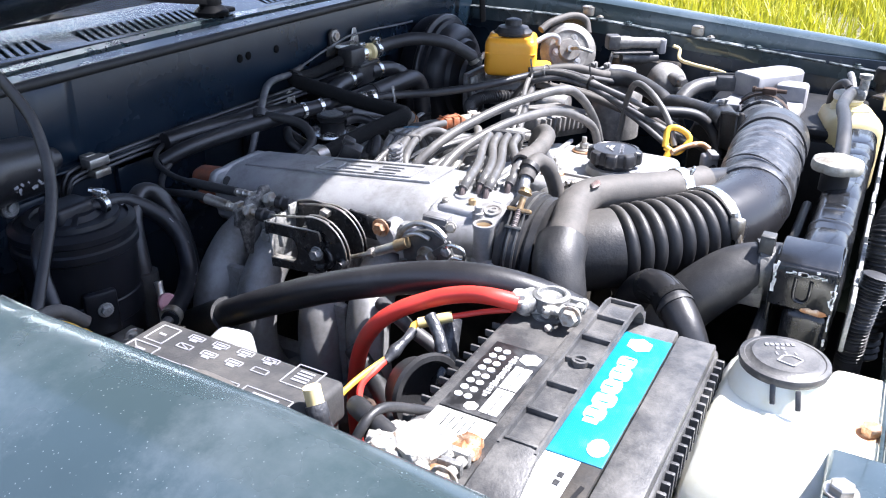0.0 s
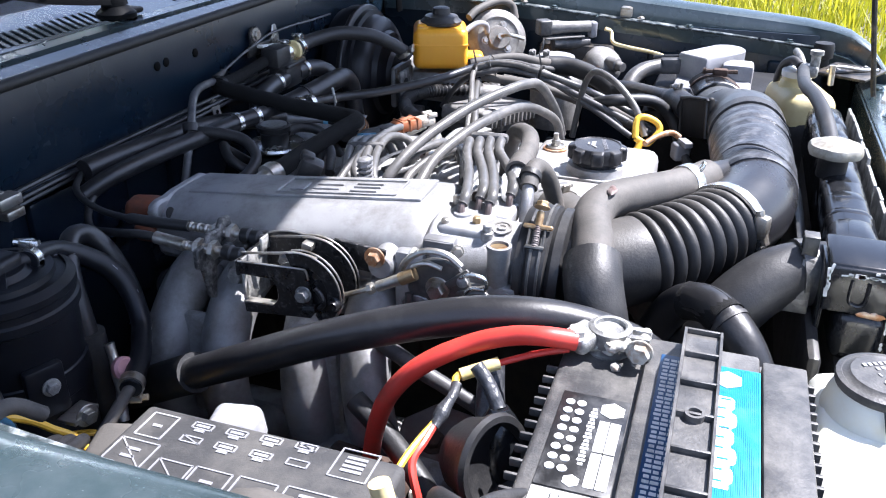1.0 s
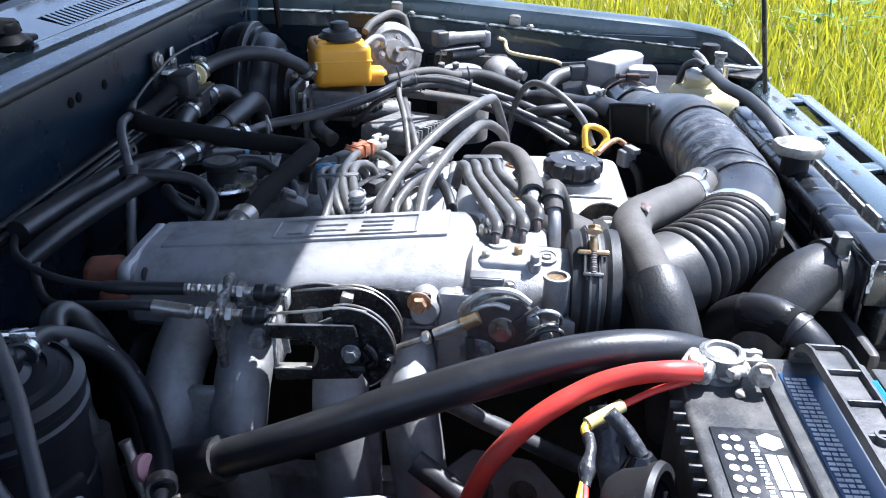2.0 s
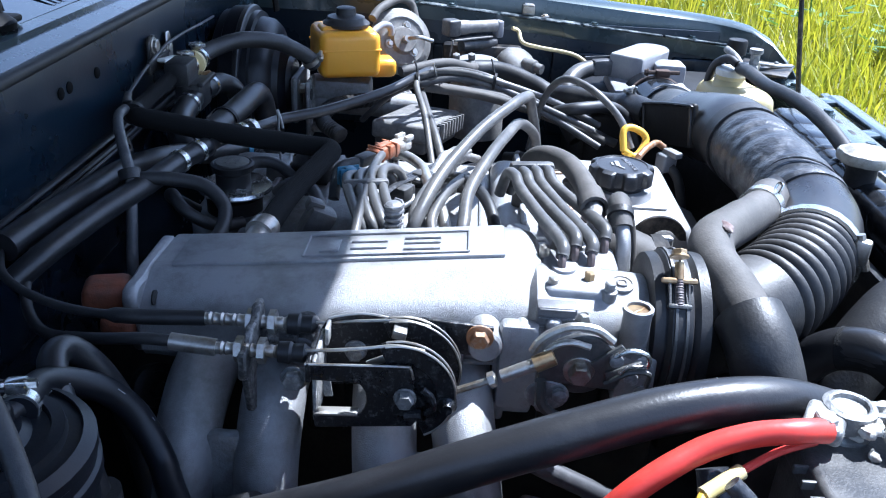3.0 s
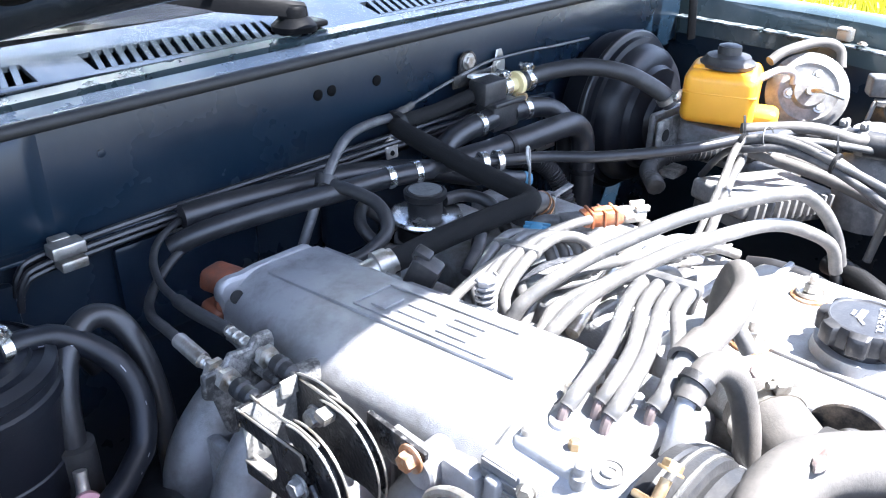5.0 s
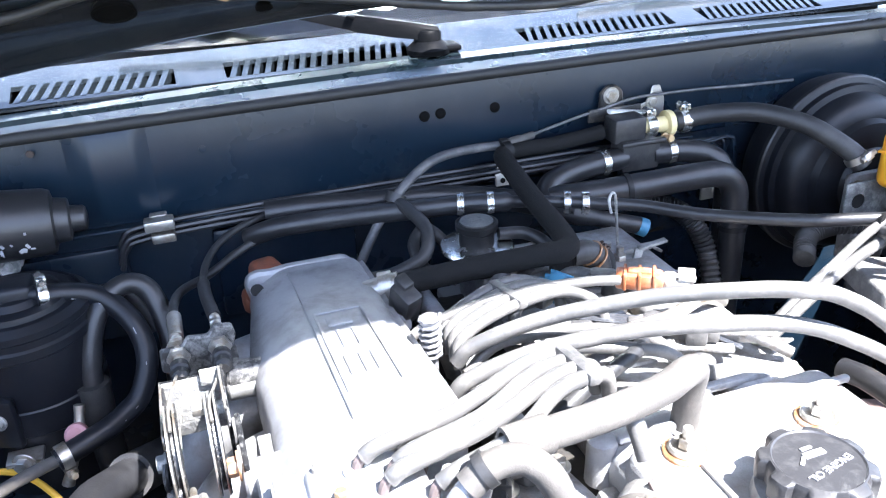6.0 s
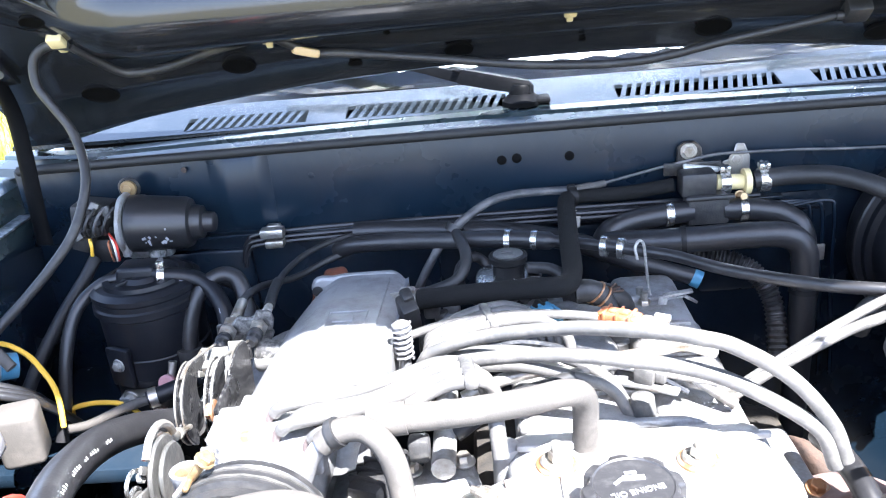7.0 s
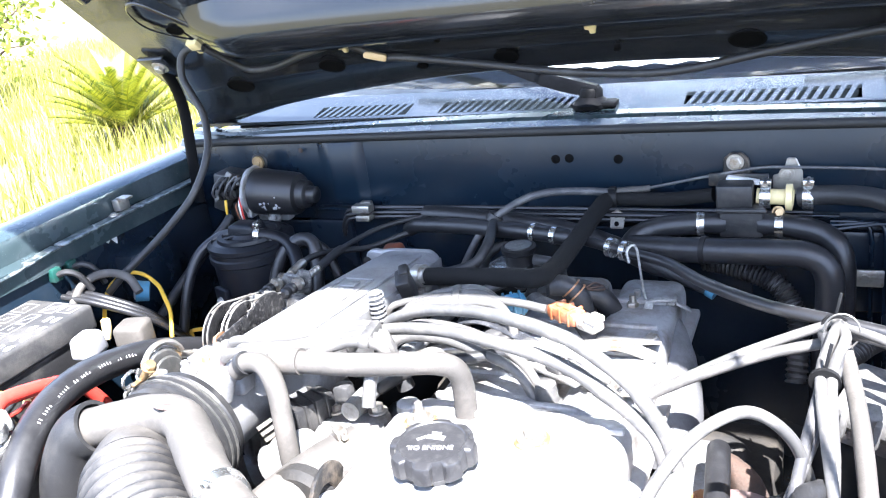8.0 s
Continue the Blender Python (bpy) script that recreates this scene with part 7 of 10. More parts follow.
hose("fuel_pipe", [(-0.055, -0.385, 0.978), (-0.02, -0.378, 0.990), (0.04, -0.362, 0.993), (0.10, -0.350, 0.990), (0.15, -0.325, 0.984), (0.185, -0.31, 0.965)], 0.0062, M_STEEL, "bent zinc fuel pipe across the valve cover", "thin pipes", "pipe")
hose("vacuum_hose", [(-0.06, -0.435, 0.975), (-0.02, -0.425, 0.998), (0.03, -0.405, 1.002), (0.06, -0.375, 0.994), (0.065, -0.345, 0.975)], 0.0062, M_RUBBER, "short black vacuum hose over the cover", "vacuum hoses")
hose("vacuum_hose", [(-0.050, -0.265, 0.985), (-0.015, -0.250, 1.000), (0.005, -0.225, 1.000), (0.012, -0.205, 0.985)], 0.0060, M_VAC, "short dusty vacuum hose behind the comb", "vacuum hoses")
br = thing("loom_tray", (0.06, -0.345, 0.96), "dusty wire tray with plugs across the valve cover", "wire tray")
g = Geo()
bar(g, (0.000, -0.318, 0.976), (0.135, -0.392, 0.980), 0.024, 0.005, 0.0015)
part("tray", g, M_ALU_OLD, br)
for q in (0.2, 0.5, 0.8):
    g = Geo()
    p = Vector((0.000, -0.318, 0.986)).lerp(Vector((0.135, -0.392, 0.990)), q)
    box(g, p, (0.018, 0.022, 0.016), 0.003, Matrix.Rotation(-0.5, 3, 'Z'))
    box(g, p + Vector((0.012, -0.006, 0)), (0.010, 0.016, 0.011), 0.002, Matrix.Rotation(-0.5, 3, 'Z'))
    part("plug", g, M_DUSTPLASTIC, br)
for k in range(4):
    o = 0.004 * k
    g = Geo()
    tube(g, [(-0.03, -0.295 - o, 0.985), (0.01, -0.312 - o, 0.990 + 0.002 * k), (0.06, -0.335 - o, 0.992), (0.11, -0.368 - o, 0.990), (0.14, -0.385 - o, 0.978)], 0.0020, 6)
    part("wire", g, M_TAPE, br)
for x, y in ((0.172, -0.26), (0.168, -0.36)):
    g = Geo()
    bar(g, (x, y, 0.955), (x + 0.01, y - 0.045, 0.978), 0.018, 0.003, 0.001)
    bolt(g, (x + 0.002, y - 0.008, 0.962), (0, -0.4, 1), 0.006, 0.006, 1.4)
    solo("lift_bracket", g, M_STEEL, "small bolted steel bracket beside the valve cover", "bracket")

hose("coolant_pipe", [(-0.292, -0.430, 0.926), (-0.298, -0.450, 0.921), (-0.300, -0.475, 0.909), (-0.300, -0.500, 0.897), (-0.298, -0.530, 0.880), (-0.290, -0.56, 0.860)], 0.0078, M_VAC, "dark grey coolant pipe beneath the taped harness", "", "pipe")


# ---- heater valve and hoses at the firewall ----
hv = thing("heater_valve", (0.24, -0.05, 0.99), "black heater valve with cream tee on the firewall", "heater valve")
g = Geo()
box(g, (0.243, -0.050, 1.016), (0.050, 0.032, 0.036), 0.004)
box(g, (0.234, -0.040, 1.045), (0.042, 0.030, 0.030), 0.004)
box(g, (0.243, -0.068, 1.034), (0.058, 0.008, 0.006), 0.002)
part("body", g, M_PLASTIC, hv)
g = Geo()
prism(g, axes((0.231, -0.004, 1.072), (0, -1, 0), (1, 0, 0)), [(-0.015, -0.016), (0.020, -0.020), (0.016, 0.008), (0.008, 0.016), (-0.006, 0.016), (-0.014, 0.008)], 0.005)
bar(g, (0.20, -0.012, 1.055), (0.27, -0.012, 1.054), 0.004, 0.016)
part("bracket", g, M_BLACKSTEEL, hv)
g = Geo()
bolt(g, (0.231, -0.009, 1.076), (0, -1, 0), 0.008, 0.006, 1.3)
part("bracket_bolt", g, M_STEEL, hv)
g = Geo()
bar(g, (0.222, -0.020, 1.060), (0.268, -0.024, 1.054), 0.012, 0.005, 0.002)
part("lever", g, M_WHITE, hv, "white plastic lever")
g = Geo()
prism(g, axes((0.292, -0.003, 1.058), (0, -1, 0), (1, 0, 0)), [(-0.018, -0.024), (0.016, -0.024), (0.016, 0.004), (0.008, 0.022), (-0.002, 0.022), (-0.006, 0.004), (-0.018, 0.0)], 0.003)
bolt(g, (0.290, -0.006, 1.060), (0, -1, 0), 0.006, 0.004)
part("side_bracket", g, M_STEEL, hv, "bright zinc side bracket")
g = Geo()
tube(g, [(0.258, -0.036, 1.042), (0.300, -0.036, 1.040)], 0.0095, 14, 3)
lathe(g, axes((0.290, -0.036, 1.0405), (1, 0, 0)), [(0.010, 0), (0.016, 0.001), (0.016, 0.008), (0.010, 0.009)], 20)
part("cream_tee", g, M_CREAM, hv, "cream plastic check valve")
for x, r, mm in ((0.268, 0.0125, M_CHROME), (0.315, 0.013, M_CHROME)):
    g = Geo()
    ring_clamp(g, (x, -0.036, 1.041), (1, 0, 0), r, 0.012, True)
    part("spring_clamp", g, mm, hv)
g = Geo()
bolt(g, (0.283, -0.050, 1.027), (0.2, -1, 0.3), 0.0055, 0.012, 1.3)
bar(g, (0.283, -0.052, 1.03), (0.283, -0.048, 1.0), 0.006, 0.002, up=(0, 1, 0))
part("rusty_screw", g, M_GOLD, hv)
hh0 = hose("heater_hose", [(0.225, -0.055, 1.014), (0.19, -0.058, 1.013), (0.150, -0.062, 1.009), (0.122, -0.070, 1.0), (0.115, -0.085, 0.988), (0.14, -0.095, 0.982)], 0.0135, M_HOSE, "black heater hose bending off the valve", "heater hoses", sides=16)
hh2 = hose("heater_hose", [(0.115, -0.082, 0.990), (0.16, -0.092, 0.992), (0.22, -0.102, 0.996), (0.28, -0.110, 1.000), (0.318, -0.112, 0.998), (0.338, -0.114, 0.982), (0.342, -0.117, 0.95), (0.340, -0.122, 0.87), (0.335, -0.13, 0.70)], 0.0155, M_HOSE, "thick black heater hose turning down beside the engine", "heater hoses", sides=18)
for p, d in (((0.205, -0.0995, 0.995), (1, -0.16, 0.05)), ((0.3415, -0.118, 0.93), (0, -0.05, -1))):
    g = Geo()
    ring_clamp(g, p, d, 0.0158, 0.006, False)
    part("rubber_strap", g, M_DEEPBLACK, hh2, "thin black strap")
hh1 = hose("heater_hose", [(0.262, -0.055, 1.014), (0.30, -0.058, 1.012), (0.335, -0.064, 1.004), (0.352, -0.075, 0.985), (0.356, -0.08, 0.93), (0.355, -0.08, 0.75)], 0.0135, M_HOSE, "black heater hose turning down at the firewall", "heater hoses", sides=16)
for p, d, r, own in (((0.196, -0.0575, 1.013), (1, 0.06, 0), 0.0138, hh0), ((0.285, -0.0565, 1.013), (1, 0, 0), 0.0138, hh1)):
    g = Geo()
    ring_clamp(g, p, d, r, 0.009, False)
    part("clamp", g, M_CHROME, own, "bright clamp")
hose("vacuum_hose", [(0.305, -0.036, 1.041), (0.345, -0.045, 1.047), (0.39, -0.075, 1.052), (0.43, -0.115, 1.043), (0.465, -0.150, 1.018), (0.478, -0.162, 1.0)], 0.0115, M_RUBBER, "black brake booster vacuum hose", "brake hoses", sides=14)
g = Geo()
ring_clamp(g, (0.472, -0.157, 1.008), (0.4, -0.4, -0.8), 0.012, 0.008, True)
solo("hose_clamp", g, M_STEEL, "steel clamp at the booster hose", "hose clamp", "hose clamps")
for k, x in enumerate((0.385, 0.40, 0.415)):
    hose("brake_line", [(0.34, -0.006 - 0.004 * k, 1.0 - 0.004 * k), (x - 0.01, -0.008, 0.998), (x, -0.012, 0.98), (x + 0.002, -0.014, 0.90), (x + 0.01, -0.02, 0.75)], 0.0028, M_PAINT_IN, "thin brake line bending down the firewall", "brake lines", "pipe", 8)
g = Geo()
box(g, (0.379, -0.028, 0.936), (0.042, 0.004, 0.022), 0.002)
lathe(g, axes((0.379, -0.030, 0.936), (0, -1, 0)), [(0.006, 0), (0.006, 0.003)], 12)
solo("line_bracket", g, M_STEEL, "pale zinc bracket on the brake lines", "bracket")
# corrugated loom in the shade behind the engine
g = Geo()
tube(g, [(0.20, -0.06, 0.965), (0.25, -0.075, 0.960), (0.29, -0.09, 0.945), (0.31, -0.11, 0.91), (0.31, -0.14, 0.85)], lambda s: 0.0115 + 0.0014 * math.sin(s * 260), 12, 40)
solo("corrugated_loom", g, M_PLASTIC, "black corrugated wiring conduit behind the engine", "conduit", "corrugated conduits")
g = Geo()
tube(g, [(0.36, -0.22, 0.93), (0.39, -0.19, 0.94), (0.44, -0.19, 0.945), (0.50, -0.22, 0.94), (0.58, -0.30, 0.93)], lambda s: 0.011 + 0.0014 * math.sin(s * 260), 12, 40)
solo("corrugated_loom", g, M_PLASTIC, "black corrugated wiring conduit below the brake cylinder", "conduit", "corrugated conduits")

# ---- brakes ----
bb = thing("brake_booster", (0.555, -0.07, 0.86), "round black brake booster on the firewall", "brake booster")
g = Geo()
lathe(g, axes((0.545, 0.0, 0.950), (0, -1, 0)), [(0.09, 0), (0.112, 0.010), (0.114, 0.022), (0.118, 0.024), (0.1195, 0.040), (0.1195, 0.054), (0.113, 0.056), (0.112, 0.064), (0.104, 0.066), (0.101, 0.082), (0.092, 0.092), (0.078, 0.095), (0.074, 0.104), (0.045, 0.110), (0.040, 0.118)], 64)
part("shell", g, M_CANISTER, bb)
g = Geo()
lathe(g, axes((0.545, -0.044, 0.950), (0, -1, 0)), [(0.1195, 0), (0.1215, 0.002), (0.1215, 0.008), (0.1195, 0.010)], 48)
part("crimped_rim", g, M_HOSE, bb, "glossier crimped rim")
mc = thing("master_cylinder", (0.555, -0.2, 0.88), "dull metal brake master cylinder", "master cylinder")
g = Geo()
tube(g, [(0.556, -0.11, 0.925), (0.556, -0.32, 0.920)], 0.021, 20, 3)
box(g, (0.552, -0.125, 0.935), (0.11, 0.012, 0.075), 0.006)
box(g, (0.556, -0.19, 0.947), (0.05, 0.10, 0.030), 0.006)
part("body", g, M_ALU_OLD, mc)
for x, z in ((0.507, 0.955), (0.603, 0.915)):
    g = Geo()
    bolt(g, (x, -0.132, z), (0, -1, 0), 0.008, 0.010)
    part("flange_nut", g, M_STEEL, mc)
g = Geo()
box(g, (0.502, -0.150, 0.925), (0.058, 0.006, 0.095), 0.008, seg=3)
box(g, (0.506, -0.165, 0.895), (0.040, 0.026, 0.012), 0.004)
part("valve_bracket", g, M_LEAD, mc, "pale weathered bracket below the reservoir")
# raised dark discs stand in for the shaded holes
for x, z in ((0.490, 0.950), (0.512, 0.905)):
    g = Geo()
    lathe(g, axes((x, -0.1535, z), (0, -1, 0)), [(0.009, 0), (0.009, 0.001), (0.006, 0.0012)], 16)
    part("bracket_hole", g, M_SEAL, mc, "dark hole in the bracket")
br = thing("brake_reservoir", (0.553, -0.197, 0.955), "amber brake fluid reservoir with a black cap", "reservoir")
g = Geo()
rt = Matrix.Rotation(0.35, 3, 'Z')
box(g, (0.553, -0.197, 1.010), (0.102, 0.098, 0.072), 0.013, rt, 5, 0.99)
box(g, (0.560, -0.255, 0.984), (0.045, 0.045, 0.030), 0.010, rt, 3)
box(g, (0.535, -0.175, 1.045), (0.040, 0.030, 0.012), 0.005, rt, 3)
lathe(g, Matrix.Translation((0.553, -0.197, 1.040)), [(0.034, 0), (0.030, 0.006), (0.028, 0.010)], 28)
part("tank", g, M_YELLOWTANK, br)
g = Geo()
box(g, (0.553, -0.197, 1.018), (0.1022, 0.0982, 0.003), 0.0014, rt)
part("seam", g, M_YELLOWTANK, br)
g = Geo()
lathe(g, Matrix.Translation((0.550, -0.200, 1.046)), [(0.026, 0), (0.036, 0.002), (0.037, 0.007), (0.031, 0.011), (0.029, 0.016), (0.016, 0.019), (0.015, 0.029), (0.010, 0.031)], 32, 0.03, 16)
part("cap", g, M_RUBBER, br, "black rubber cap")
g = Geo()
tube(g, [(0.575, -0.235, 1.030), (0.605, -0.25, 1.040), (0.625, -0.262, 1.035), (0.628, -0.265, 1.02)], 0.0055, 10)
part("overflow_tube", g, M_GREYLID, br)
# round actuator beside it
ac = thing("vacuum_actuator", (0.64, -0.285, 0.95), "round dusty metal vacuum actuator beside the brake reservoir", "actuator")
nd = Vector((-0.80, -0.45, 0.38)).normalized()
g = Geo()
m4 = axes(Vector((0.648, -0.278, 1.005)), nd)
lathe(g, m4, [(0.048, -0.02), (0.054, -0.004), (0.056, 0.0), (0.056, 0.004), (0.052, 0.006), (0.050, 0.009), (0.040, 0.014), (0.036, 0.012), (0.024, 0.014), (0.020, 0.022), (0.008, 0.022)], 40)
part("housing", g, M_DUSTGREY, ac)
g = Geo()
for k in range(3):
    a = k * 2.09 + 0.6
    bolt(g, m4 @ Vector((0.026 * math.cos(a), 0.026 * math.sin(a), 0.014)), nd, 0.005, 0.006)
tube(g, [m4 @ Vector((0, 0, 0.02)), m4 @ Vector((0, 0, 0.034))], 0.006, 10, 2)
tube(g, [m4 @ Vector((0, 0, 0.03)), m4 @ Vector((0.012, -0.01, 0.045)), m4 @ Vector((0.03, -0.03, 0.04))], 0.0035, 8)
part("fastenings", g, M_STEEL, ac)
hose("breather_pipe", [(0.605, -0.235, 1.05), (0.63, -0.245, 1.062), (0.68, -0.27, 1.070), (0.705, -0.29, 1.060), (0.70, -0.30, 1.035)], 0.007, M_GREYHOSE, "pale grey hose arching over the actuator", "brake hoses")
# cruise servo and solenoids against the meadow-side wall
sv = thing("solenoid_pack", (0.70, -0.42, 0.95), "dusty grey solenoids and plugs on the inner fender", "solenoid")
g = Geo()
tube(g, [(0.668, -0.370, 1.030), (0.718, -0.440, 1.028)], lambda q: 0.0125 - 0.002 * (q > 0.25), 18, 8)
part("upper_solenoid", g, M_DUSTGREY, sv)
g = Geo()
box(g, (0.664, -0.364, 1.031), (0.026, 0.026, 0.028), 0.004, Matrix.Rotation(0.62, 3, 'Z'), 3)
part("upper_plug", g, M_DUSTPLASTIC, sv)
g = Geo()
box(g, (0.722, -0.446, 1.022), (0.018, 0.014, 0.030), 0.004, Matrix.Rotation(0.62, 3, 'Z'), 3)
part("end_cap", g, M_GREYLID, sv)
g = Geo()
tube(g, [(0.668, -0.382, 1.000), (0.716, -0.440, 0.998)], 0.0105, 16, 4)
part("lower_solenoid", g, M_DUSTPLASTIC, sv)
g = Geo()
bar(g, (0.655, -0.368, 1.012), (0.704, -0.432, 1.012), 0.016, 0.003, 0.001)
bar(g, (0.655, -0.368, 1.012), (0.652, -0.364, 0.985), 0.016, 0.003, 0.001, up=(0, 1, 0))
part("cradle", g, M_DUSTGREY, sv, "bent dusty steel cradle")
g = Geo()
box(g, (0.712, -0.42, 0.95), (0.03, 0.14, 0.09), 0.006)
part("bracket", g, M_BLACKSTEEL, sv)
hose("solenoid_wire", [(0.715, -0.47, 1.026), (0.72, -0.482, 1.02), (0.70, -0.49, 1.005), (0.69, -0.52, 1.0), (0.685, -0.58, 0.992), (0.67, -0.61, 0.975)], 0.0035, M_CREAM, "thin cream wire hanging from the solenoids", "sensor wires", "wire", 8)
# power steering reservoir and fittings
ps = thing("steering_pump", (0.58, -0.45, 0.85), "power steering reservoir with a dusty cap and hoses", "pump")
g = Geo()
lathe(g, Matrix.Translation((0.562, -0.414, 0.88)), [(0.045, 0), (0.046, 0.08), (0.040, 0.092), (0.032, 0.096), (0.032, 0.104)], 28)
part("tank", g, M_DUSTGREY, ps)
g = Geo()
lathe(g, Matrix.Translation((0.560, -0.412, 0.982)), [(0.036, 0), (0.037, 0.002), (0.037, 0.012), (0.034, 0.014)], 72, 0.045, 18)
part("knurled_rim", g, M_DUSTPLASTIC, ps)
g = Geo()
lathe(g, Matrix.Translation((0.559, -0.411, 0.995)), [(0.033, 0), (0.034, 0.004), (0.033, 0.009), (0.029, 0.011), (0.012, 0.012)], 36)
part("cap", g, M_GREYLID, ps, "pale dusty cap")
dome = axes((0.662, -0.478, 0.968), (-0.45, -0.45, 0.75))
g = Geo()
lathe(g, dome, [(0.036, -0.02), (0.037, 0.004), (0.034, 0.016), (0.026, 0.024), (0.014, 0.028), (0.008, 0.029)], 30)
part("valve", g, M_DUSTGREY, ps, "dusty domed metal valve")
g = Geo()
lathe(g, axes((0.640, -0.500, 0.980), (-0.5, -0.75, -0.1)), [(0.012, -0.01), (0.012, 0.012), (0.0085, 0.014), (0.0085, 0.026)], 18)
part("nozzle", g, M_DUSTGREY, ps)
pump_hose = hose("steering_hose", [(0.522, -0.352, 0.990), (0.521, -0.380, 0.995), (0.523, -0.405, 0.996), (0.530, -0.440, 0.995), (0.515, -0.485, 0.986), (0.482, -0.530, 0.968), (0.44, -0.57, 0.92)], 0.0155, M_RUBBER, "thick black steering hose with wide pale clamps", "steering hoses", sides=18)
for p in ((0.521, -0.378, 0.995), (0.523, -0.402, 0.996)):
    g = Geo()
    ring_clamp(g, p, (0.05, -1, 0.05), 0.0160, 0.010, True)
    part("clamp", g, M_DUSTGREY, pump_hose, "wide dusty steel clamp")
hose("steering_hose", [(0.40, -0.30, 1.018), (0.45, -0.36, 1.022), (0.50, -0.40, 1.005), (0.56, -0.42, 0.995)], 0.0075, M_GREYHOSE, "grey hose running to the steering pump", "steering hoses")
hose("steering_hose", [(0.34, -0.52, 0.99), (0.33, -0.55, 1.0), (0.36, -0.60, 0.995), (0.37, -0.63, 0.97), (0.36, -0.65, 0.93)], 0.009, M_RUBBER, "black hose curving down beside the distributor", "steering hoses")
g = Geo()
ib = thing("ignition_box", (0.435, -0.325, 0.90), "pale finned ignition box below the wires", "ignition box")
rt = Matrix.Rotation(-0.28, 3, 'Z') @ Matrix.Rotation(0.12, 3, 'Y')
box(g, (0.435, -0.325, 0.932), (0.165, 0.085, 0.026), 0.006, rt, 3)
part("lid", g, M_DUSTGREY, ib)
g = Geo()
box(g, (0.435, -0.325, 0.912), (0.155, 0.078, 0.020), 0.004, rt)
part("base", g, M_DUSTPLASTIC, ib)
for k in range(11):
    g = Geo()
    box(g, Vector((0.435, -0.325, 0.930)) + rt @ Vector((-0.07 + 0.014 * k, -0.046, 0)), (0.005, 0.012, 0.024), 0.001, rt)
    part("fin", g, M_DUSTGREY, ib)

# ---- air filter box ----
ab = thing("air_filter_box", (0.58, -0.70, 0.72), "black air filter box with a light grey meter housing", "air filter")
g = Geo()
box(g, (0.575, -0.71, 0.86), (0.26, 0.27, 0.20), 0.02)
box(g, (0.575, -0.71, 0.965), (0.24, 0.25, 0.020), 0.008)
part("case", g, M_DEEPBLACK, ab)
g = Geo()
oval = [(-0.060, -0.026), (-0.056, -0.030), (0.030, -0.030)] + [(0.034 + 0.030 * math.cos(a), 0.030 * math.sin(a)) for a in [math.pi * (k / 12 - 0.5) for k in range(13)]] + [(-0.056, 0.030), (-0.060, 0.026)]
prism(g, Matrix.Translation((0.584, -0.676, 0.985)) @ Matrix.Rotation(-0.60, 4, 'Z'), oval, 0.044, 0.003)
part("meter_lid", g, M_GREYLID, ab, "light grey oval meter lid")
g = Geo()
box(g, (0.558, -0.612, 1.006), (0.05, 0.032, 0.026), 0.004, Matrix.Rotation(-1.15, 3, 'Z'))
for k in range(5):
    box(g, (0.558 + 0.003 * (k - 2), -0.612 - 0.007 * (k - 2), 1.02), (0.04, 0.004, 0.006), 0.001, Matrix.Rotation(-1.15, 3, 'Z'))
tube(g, [(0.55, -0.595, 1.005), (0.52, -0.565, 1.0), (0.49, -0.55, 0.985), (0.46, -0.55, 0.95)], 0.013, 12)
pieces("plug", g, M_DUSTPLASTIC, ab, "dusty black multi-way plug", "plug_rib")
g = Geo()
box(g, (0.560, -0.716, 0.992), (0.045, 0.050, 0.052), 0.006)
box(g, (0.53, -0.68, 0.982), (0.12, 0.12, 0.020), 0.005)
part("meter_body", g, M_GREYLID, ab, "pale grey meter body")
g = Geo()
tube(g, [(0.335, -0.711, 0.984), (0.38, -0.703, 0.977), (0.425, -0.694, 0.970)], lambda q: 0.0425 - 0.002 * q, 32, 5)
part("meter_cone", g, M_SERVO, ab, "grey metal cone into the duct")
g = Geo()
lathe(g, axes((0.418, -0.695, 0.971), (1, -0.2, -0.12)), [(0.041, 0), (0.0455, 0.001), (0.0470, 0.004), (0.0455, 0.007), (0.041, 0.008)], 36)
part("cone_ring", g, M_ALU_OLD, ab, "pale raised ring on the cone")
g = Geo()
tube(g, [(0.425, -0.694, 0.970), (0.515, -0.680, 0.968)], 0.0445, 32, 4)
part("neck", g, M_GLOSSBLACK, ab, "glossy black cuff on the neck")
g = Geo()
ring_clamp(g, (0.478, -0.686, 0.969), (1, -0.15, 0.05), 0.0450, 0.010, False)
part("neck_clamp", g, M_RUST, ab, "rusty band clamp")
g = Geo()
box(g, (0.480, -0.690, 1.019), (0.014, 0.022, 0.010), 0.002, Matrix.Rotation(0.1, 3, 'Z'))
tube(g, [(0.479, -0.667, 1.019), (0.483, -0.716, 1.020)], 0.0034, 8, 2)
bolt(g, (0.479, -0.668, 1.019), (0, 1, 0), 0.005, 0.005, 1.2)
part("clamp_screw", g, M_RUST, ab, "rusty clamp screw")
hose("resonator_pipe", [(0.492, -0.515, 0.955), (0.485, -0.530, 0.972), (0.466, -0.560, 0.978), (0.435, -0.605, 0.980), (0.405, -0.632, 0.986), (0.360, -0.654, 0.990)], lambda q: 0.0165 + 0.003 * (q > 0.72), M_PLASTIC, "black resonator pipe with clips", "", sides=18)
g = Geo()
ring_clamp(g, (0.408, -0.634, 0.985), (-0.6, -0.6, 0.1), 0.0200, 0.006, True)
tube(g, [(0.404, -0.636, 1.002), (0.402, -0.638, 1.016)], 0.0022, 8, 2)
